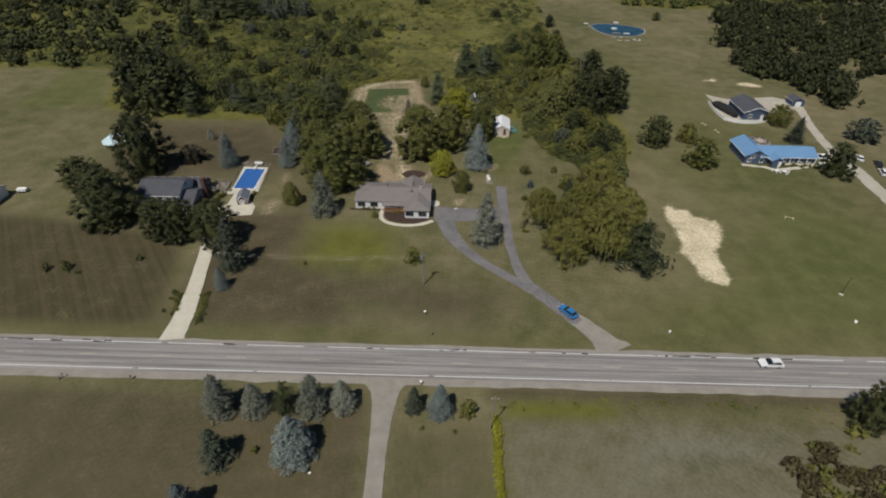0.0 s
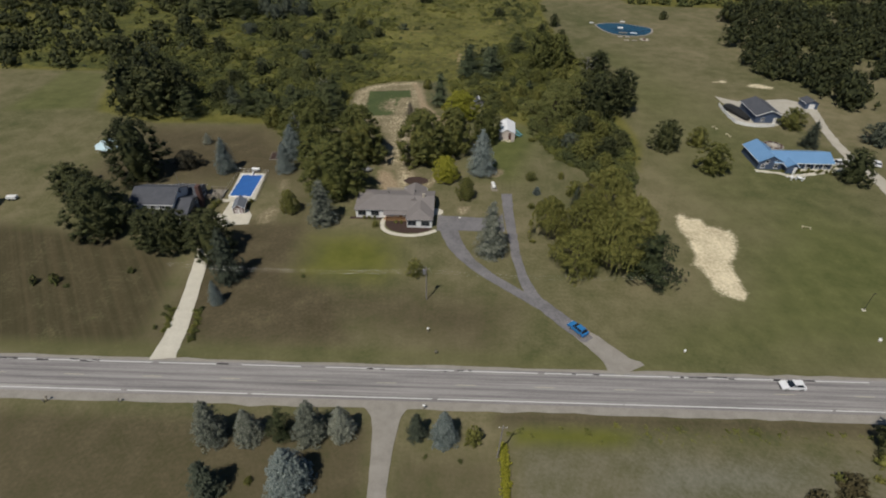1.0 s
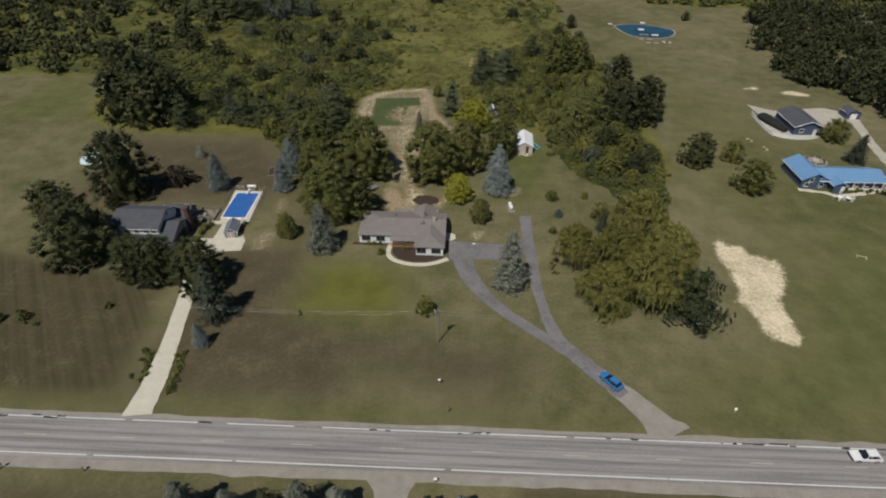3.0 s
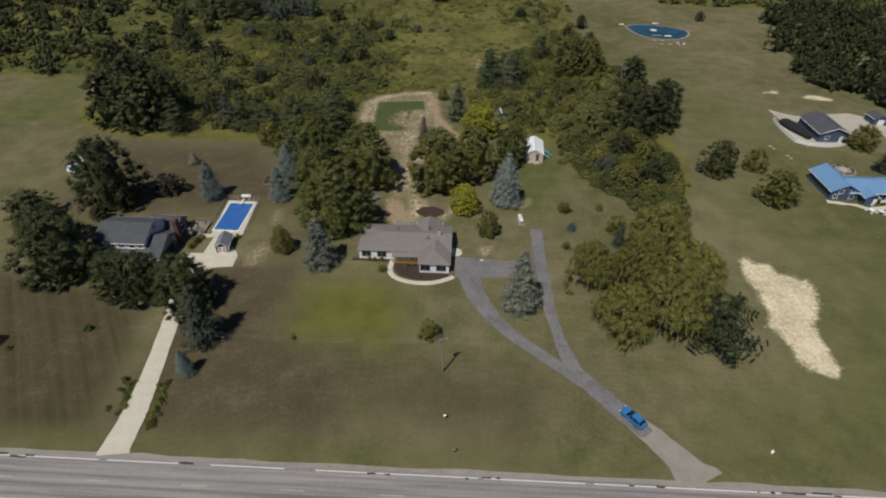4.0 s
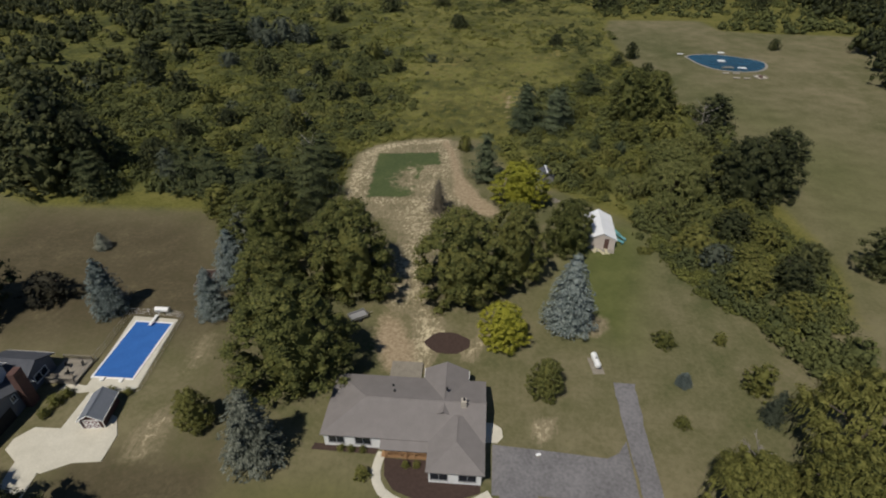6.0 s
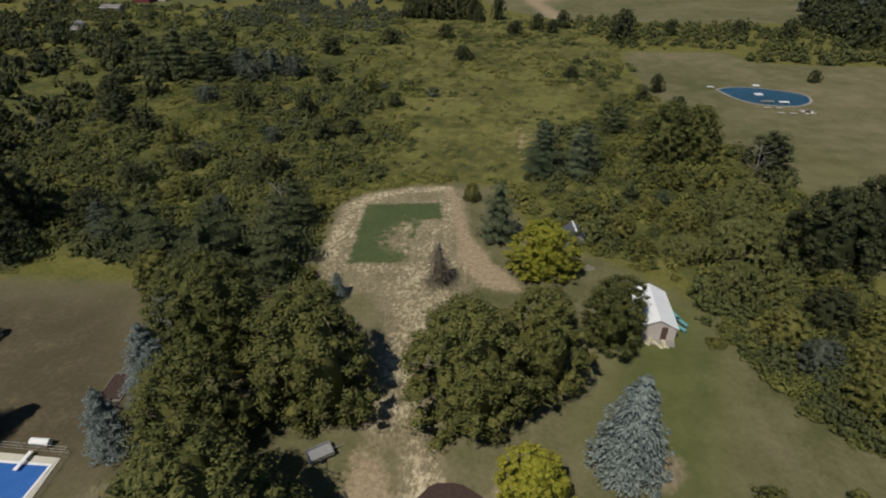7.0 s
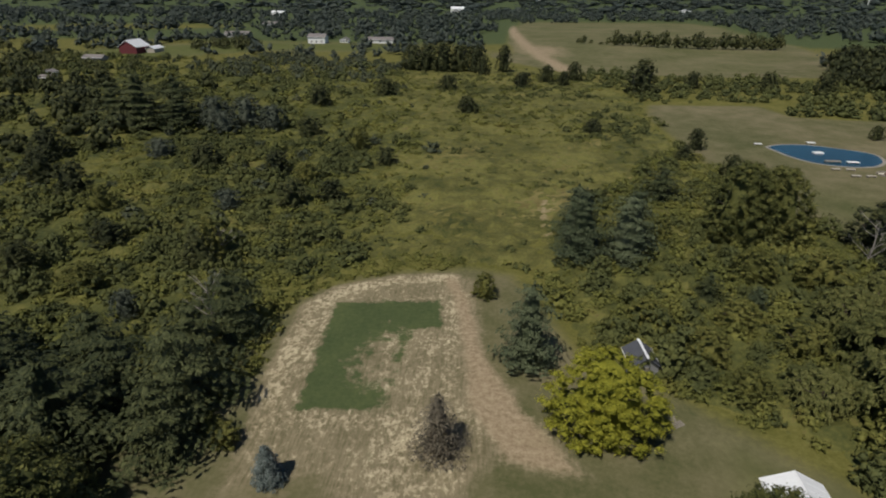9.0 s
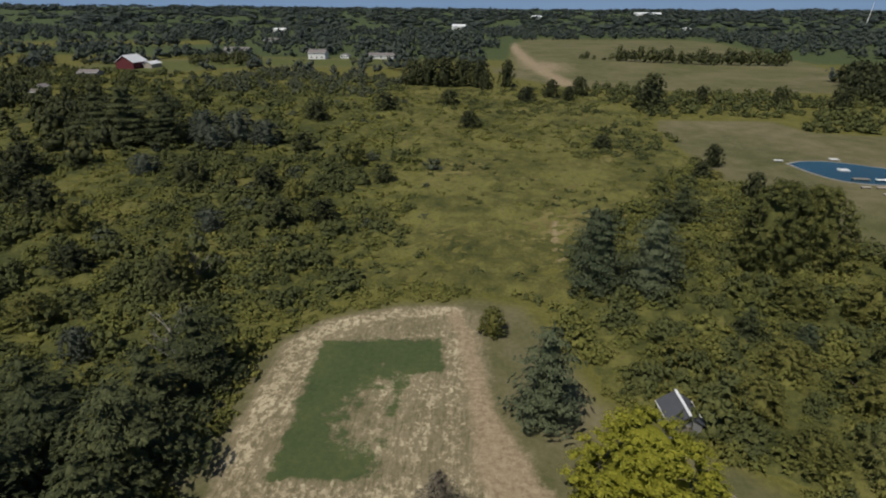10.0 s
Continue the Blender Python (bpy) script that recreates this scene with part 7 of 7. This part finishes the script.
part("pit_pad", tube(bmesh.new(), (0, 0, -0.1), (0, 0, 0.1), 2.2, 2.1, 18), CONCRETE, fp2)
part("pit_stones", tube(bmesh.new(), (0, 0, 0), (0, 0, 0.6), 0.9, 0.8, 12), BRICK, fp2)
for a in range(30, 360, 60):
    bm = box(bmesh.new(), -0.25, 0.25, -0.9, 0.9, 0.0, 0.45, 0.03)
    bmesh.ops.transform(bm, matrix=pose(2.4 * math.cos(radians(a)), 2.4 * math.sin(radians(a)), 0, 0, 0, a), verts=bm.verts)
    part("bench", bm, WOOD_GREY, fp2)

# ---- vehicles ----


def car(name, x, y, turn, paint, label, van=False, z=0.12):
    c = thing(name, label, "car", (x, y, z), turn)
    L, W = (4.7, 1.85)
    # side outline: (along, height), nose at +x
    low = [(-2.32, 0.35), (-2.35, 0.75), (-2.2, 0.98), (-1.2, 1.0), (0.7, 0.98), (1.75, 0.9), (2.25, 0.72), (2.35, 0.45), (2.25, 0.3), (-2.2, 0.28)]
    cab = [(-2.0, 0.96), (-1.55, 1.42), (-0.6, 1.5), (0.1, 1.46), (1.05, 0.96)]
    if van:
        cab = [(-2.25, 0.96), (-2.1, 1.68), (-0.6, 1.75), (0.3, 1.66), (1.25, 0.96)]

    def loft(outline, w0, w1):
        bm = bmesh.new()
        rings = []
        for s in (-1, 1):
            rings.append([bm.verts.new((px, s * (w0 + (w1 - w0) * max(0, (pz - 0.9) / 0.6)) / 2, pz)) for px, pz in outline])
        bm.faces.new(rings[0])
        bm.faces.new(rings[1][::-1])
        n = len(outline)
        for i in range(n):
            bm.faces.new((rings[0][i], rings[0][(i + 1) % n], rings[1][(i + 1) % n], rings[1][i]))
        bmesh.ops.recalc_face_normals(bm, faces=bm.faces)
        bmesh.ops.bevel(bm, geom=list(bm.edges), offset=0.06, segments=2, affect="EDGES")
        return bm

    part("body", loft(low, W, W), paint, c)
    part("glasshouse", loft(cab, W - 0.12, W - 0.5), GLASS, c, "dark tinted windows")
    top = cab[1:4]
    bm = bmesh.new()
    slab(bm, [(top[0][0], -0.62), (top[2][0], -0.62), (top[2][0], 0.62), (top[0][0], 0.62)], cab[2][1] - 0.03, cab[2][1] + 0.035)
    bmesh.ops.bevel(bm, geom=list(bm.edges), offset=0.02, segments=2, affect="EDGES")
    part("roof", bm, paint, c)
    for s in (-1, 1):
        for px, pw in ((cab[1][0] + 0.05, 0.1), (-0.3, 0.09), (cab[3][0], 0.1)):
            part("pillar", tube(bmesh.new(), (px + (0.45 if px > 0 else -0.2 if px < -1 else 0), s * (W / 2 - 0.09), 0.96), (px, s * 0.66, cab[2][1]), 0.05, 0.05, 5), paint, c)
        for px in (-1.42, 1.42):
            wh = part("wheel", tube(bmesh.new(), (px, s * 0.72, 0.33), (px, s * 0.95, 0.33), 0.33, 0.33, 16), BLACK, c)
            part("rim", tube(bmesh.new(), (px, s * 0.93, 0.33), (px, s * 0.97, 0.33), 0.2, 0.18, 12), STEEL, wh)
        part("headlight", box(bmesh.new(), 2.14, 2.3, s * 0.72 - 0.18, s * 0.72 + 0.18, 0.6, 0.73, 0.02), WHITE, c)
        part("tail_light", box(bmesh.new(), -2.36, -2.28, s * 0.72 - 0.15, s * 0.72 + 0.15, 0.68, 0.85, 0.02), BARN_RED, c)
    part("bumper", box(bmesh.new(), 2.25, 2.4, -0.8, 0.8, 0.3, 0.46, 0.03), BLACK, c)
    return c


car("parked_hatchback", 28.2, 89.6, 128, CAR_BLUE, "bright blue hatchback parked on the gravel driveway")
car("sedan", 67.2, 75.9, 180, CAR_WHITE, "white sedan driving along the asphalt road", z=0.15)
car("parked_van", 128.2, 168.6, 10, CAR_WHITE, "white car parked beside the blue house", True, 0.09)
car("parked_sedan", 140.2, 169.0, 70, CAR_WHITE, "white car parked on the grass by the drive", False, 0.02)
car("parked_sedan", 144.0, 165.0, 70, CAR_DARK, "dark car parked on the grass by the drive", False, 0.02)
car("parked_van", 142.0, 159.2, 70, CAR_WHITE, "white van parked on the grass by the drive", True, 0.02)

# ---- poles, tanks, small things ----
for x, y, h, lx in ((-4.75, 98.2, 9.6, 0.0), (9.3, 59.2, 9.2, 0.35)):
    p = thing("utility_pole", "pale wooden utility pole with a small cross-arm", "pole", (x, y, 0))
    part("pole_shaft", tube(bmesh.new(), (0, 0, -0.3), (lx, 0, h), 0.16, 0.11, 10), BARK_PALE, p)
    part("cross_arm", box(bmesh.new(), lx - 0.7, lx + 0.7, -0.06, 0.06, h - 0.7, h - 0.56), WOOD_GREY, p)
    for a in (-0.6, 0.0, 0.6):
        part("insulator", tube(bmesh.new(), (lx + a, 0, h - 0.56), (lx + a, 0, h - 0.4), 0.05, 0.04, 8), WHITE, p)
    if lx == 0:
        part("transformer", tube(bmesh.new(), (-0.42, 0, h - 1.9), (-0.42, 0, h - 0.9), 0.28, 0.28, 12), STEEL, p, "grey pole transformer")
wire = thing("power_line", "thin sagging power lines along the road", "cable")
for z0, y0 in ((9.0, 98.2), (8.2, 98.2)):
    for xa, xb in ((-62, -4.75), (-4.75, 48)):
        pts = [(xa + (xb - xa) * k / 10, y0, z0 - 4.0 * (k / 10) * (1 - k / 10) * 1.2) for k in range(11)]
        bm = bmesh.new()
        for a, b in zip(pts[:-1], pts[1:]):
            tube(bm, a, b, 0.006, 0.006, 4)
        part("strand", bm, STEEL, wire)

pt = thing("propane_tank", "white propane tank on a concrete pad on the lawn", "tank", (13.0, 148.8, 0), -82)
part("pad", box(bmesh.new(), -1.3, 2.2, -0.9, 0.9, -0.1, 0.07), WOOD_GREY, pt)
bm = tube(bmesh.new(), (-1.2, 0, 0.85), (1.2, 0, 0.85), 0.5, 0.5, 16)
tk = part("tank_body", bm, WHITE, pt)
for s in (-1, 1):
    bm = bmesh.new()
    bmesh.ops.create_uvsphere(bm, u_segments=16, v_segments=8, radius=0.5, matrix=Matrix.LocRotScale((s * 1.2, 0, 0.85), None, (0.6, 1, 1)))
    part("end_cap", bm, WHITE, tk, smooth=True)
part("valve_dome", tube(bmesh.new(), (0, 0, 1.3), (0, 0, 1.5), 0.18, 0.16, 12), STEEL, tk)
for x in (-0.8, 0.8):
    part("saddle", box(bmesh.new(), x - 0.12, x + 0.12, -0.4, 0.4, 0.05, 0.45), CONCRETE, pt)

for x, y in ((-3.9, 88.0), (-60.2, 68.0), (-3.7, 68.5), (-73.6, 68.0)):
    mb = thing("mailbox", "small pale box on a post near the road", "mailbox", (x, y, 0))
    part("post", box(bmesh.new(), -0.06, 0.06, -0.06, 0.06, -0.2, 1.0), WOOD_GREY, mb)
    bm = box(bmesh.new(), -0.26, 0.26, -0.16, 0.16, 1.0, 1.32, 0.06)
    part("box", bm, WOOD_GREY if x < -50 else WHITE, mb)
for x, y, w in ((92.3, 89.1, 0.9), (49.5, 84.5, 0.6), (-21.2, 49.5, 0.4), (2.8, 131.4, 0.6)):
    b = thing("yard_block", "pale weathered block lying on the grass", "block", (x, y, 0), x * 7 % 60)
    part("stone", box(bmesh.new(), -w / 2, w / 2, -w / 4, w / 4, -0.1, 0.4, 0.06), TAN_WALL, b)
    part("cap", box(bmesh.new(), -w / 2 - 0.05, w / 2 + 0.05, -w / 4 - 0.05, w / 4 + 0.05, 0.4, 0.46, 0.02), WHITE, b)
for x, y, a in ((96.8, 195.0, 20), (99.4, 188.8, 10), (98.0, 131.0, 70)):
    g = thing("lawn_bench", "small pale wooden bench standing on the lawn", "bench", (x, y, 0), a)
    part("seat", box(bmesh.new(), -0.12, 0.12, -1.1, 1.1, 0.4, 0.48, 0.02), WOOD_PALE, g)
    for k in (-1.0, 1.0):
        part("leg", box(bmesh.new(), -0.5, 0.5, k - 0.1, k + 0.1, -0.05, 0.4, 0.02), WOOD_PALE, g)
fl = thing("flag_post", "thin dark post standing on the lawn", "post", (94.5, 98.6, 0))
part("shaft", tube(bmesh.new(), (0, 0, -0.2), (0, 0, 5.2), 0.06, 0.05), BLACK, fl)
part("bracket", box(bmesh.new(), -0.02, 0.6, -0.03, 0.03, 4.9, 5.0), BLACK, fl)
part("base", box(bmesh.new(), -0.4, 0.4, -0.4, 0.4, -0.05, 0.12, 0.03), CONCRETE, fl)
for x, y, h in ((-2.0, 82.0, 1.2), (-74, 67.6, 0.9)):
    s = thing("marker_post", "short dark marker post in the grass", "post", (x, y, 0))
    part("stake", box(bmesh.new(), -0.09, 0.09, -0.09, 0.09, -0.1, h), BLACK, s)
    part("plate", box(bmesh.new(), -0.22, 0.22, -0.11, -0.09, h * 0.5, h), WOOD_GREY, s)

for x, y, hh, r in ((-31.6, 53.4, 1.1, 0.8), (-59.6, 137.0, 1.6, 1.0), (-66.6, 134.6, 1.9, 1.2), (-66.9, 132.6, 1.6, 1.0), (-66.0, 136.4, 1.5, 1.0), (-57.2, 137.4, 1.2, 0.8)):
    plant("bush", x, y, hh, r, "dark green shrub on short grass", "shrub")

bed = thing("raised_bed", "brown garden bed framed with weathered boards", "garden bed", (-57.6, 165.2, 0), 4)
part("soil", box(bmesh.new(), -1.55, 1.55, -2.45, 2.45, -0.1, 0.22), MULCH, bed, "bare brown soil")
for a in ((-1.65, 1.65, -2.57, -2.45), (-1.65, 1.65, 2.45, 2.57), (-1.65, -1.55, -2.45, 2.45), (1.55, 1.65, -2.45, 2.45)):
    part("board", box(bmesh.new(), *a, -0.1, 0.32, 0.01), WOOD_GREY, bed)
cart = thing("utility_trailer", "small grey open trailer parked under a maple", "trailer", (-26.6, 156.4, 0), 35)
part("bed", box(bmesh.new(), -1.5, 1.5, -0.9, 0.9, 0.5, 0.6, 0.02), GREY_WALL, cart)
for a in ((-1.5, 1.5, -0.95, -0.9), (-1.5, 1.5, 0.9, 0.95), (-1.55, -1.5, -0.95, 0.95), (1.5, 1.55, -0.95, 0.95)):
    part("side_panel", box(bmesh.new(), *a, 0.5, 1.05, 0.01), STEEL, cart)
part("drawbar", tube(bmesh.new(), (1.5, 0, 0.5), (2.7, 0, 0.35), 0.05, 0.05), STEEL, cart)
for k in (-1, 1):
    part("wheel", tube(bmesh.new(), (0, k * 0.97, 0.3), (0, k * 1.15, 0.3), 0.32, 0.32, 14), BLACK, cart)
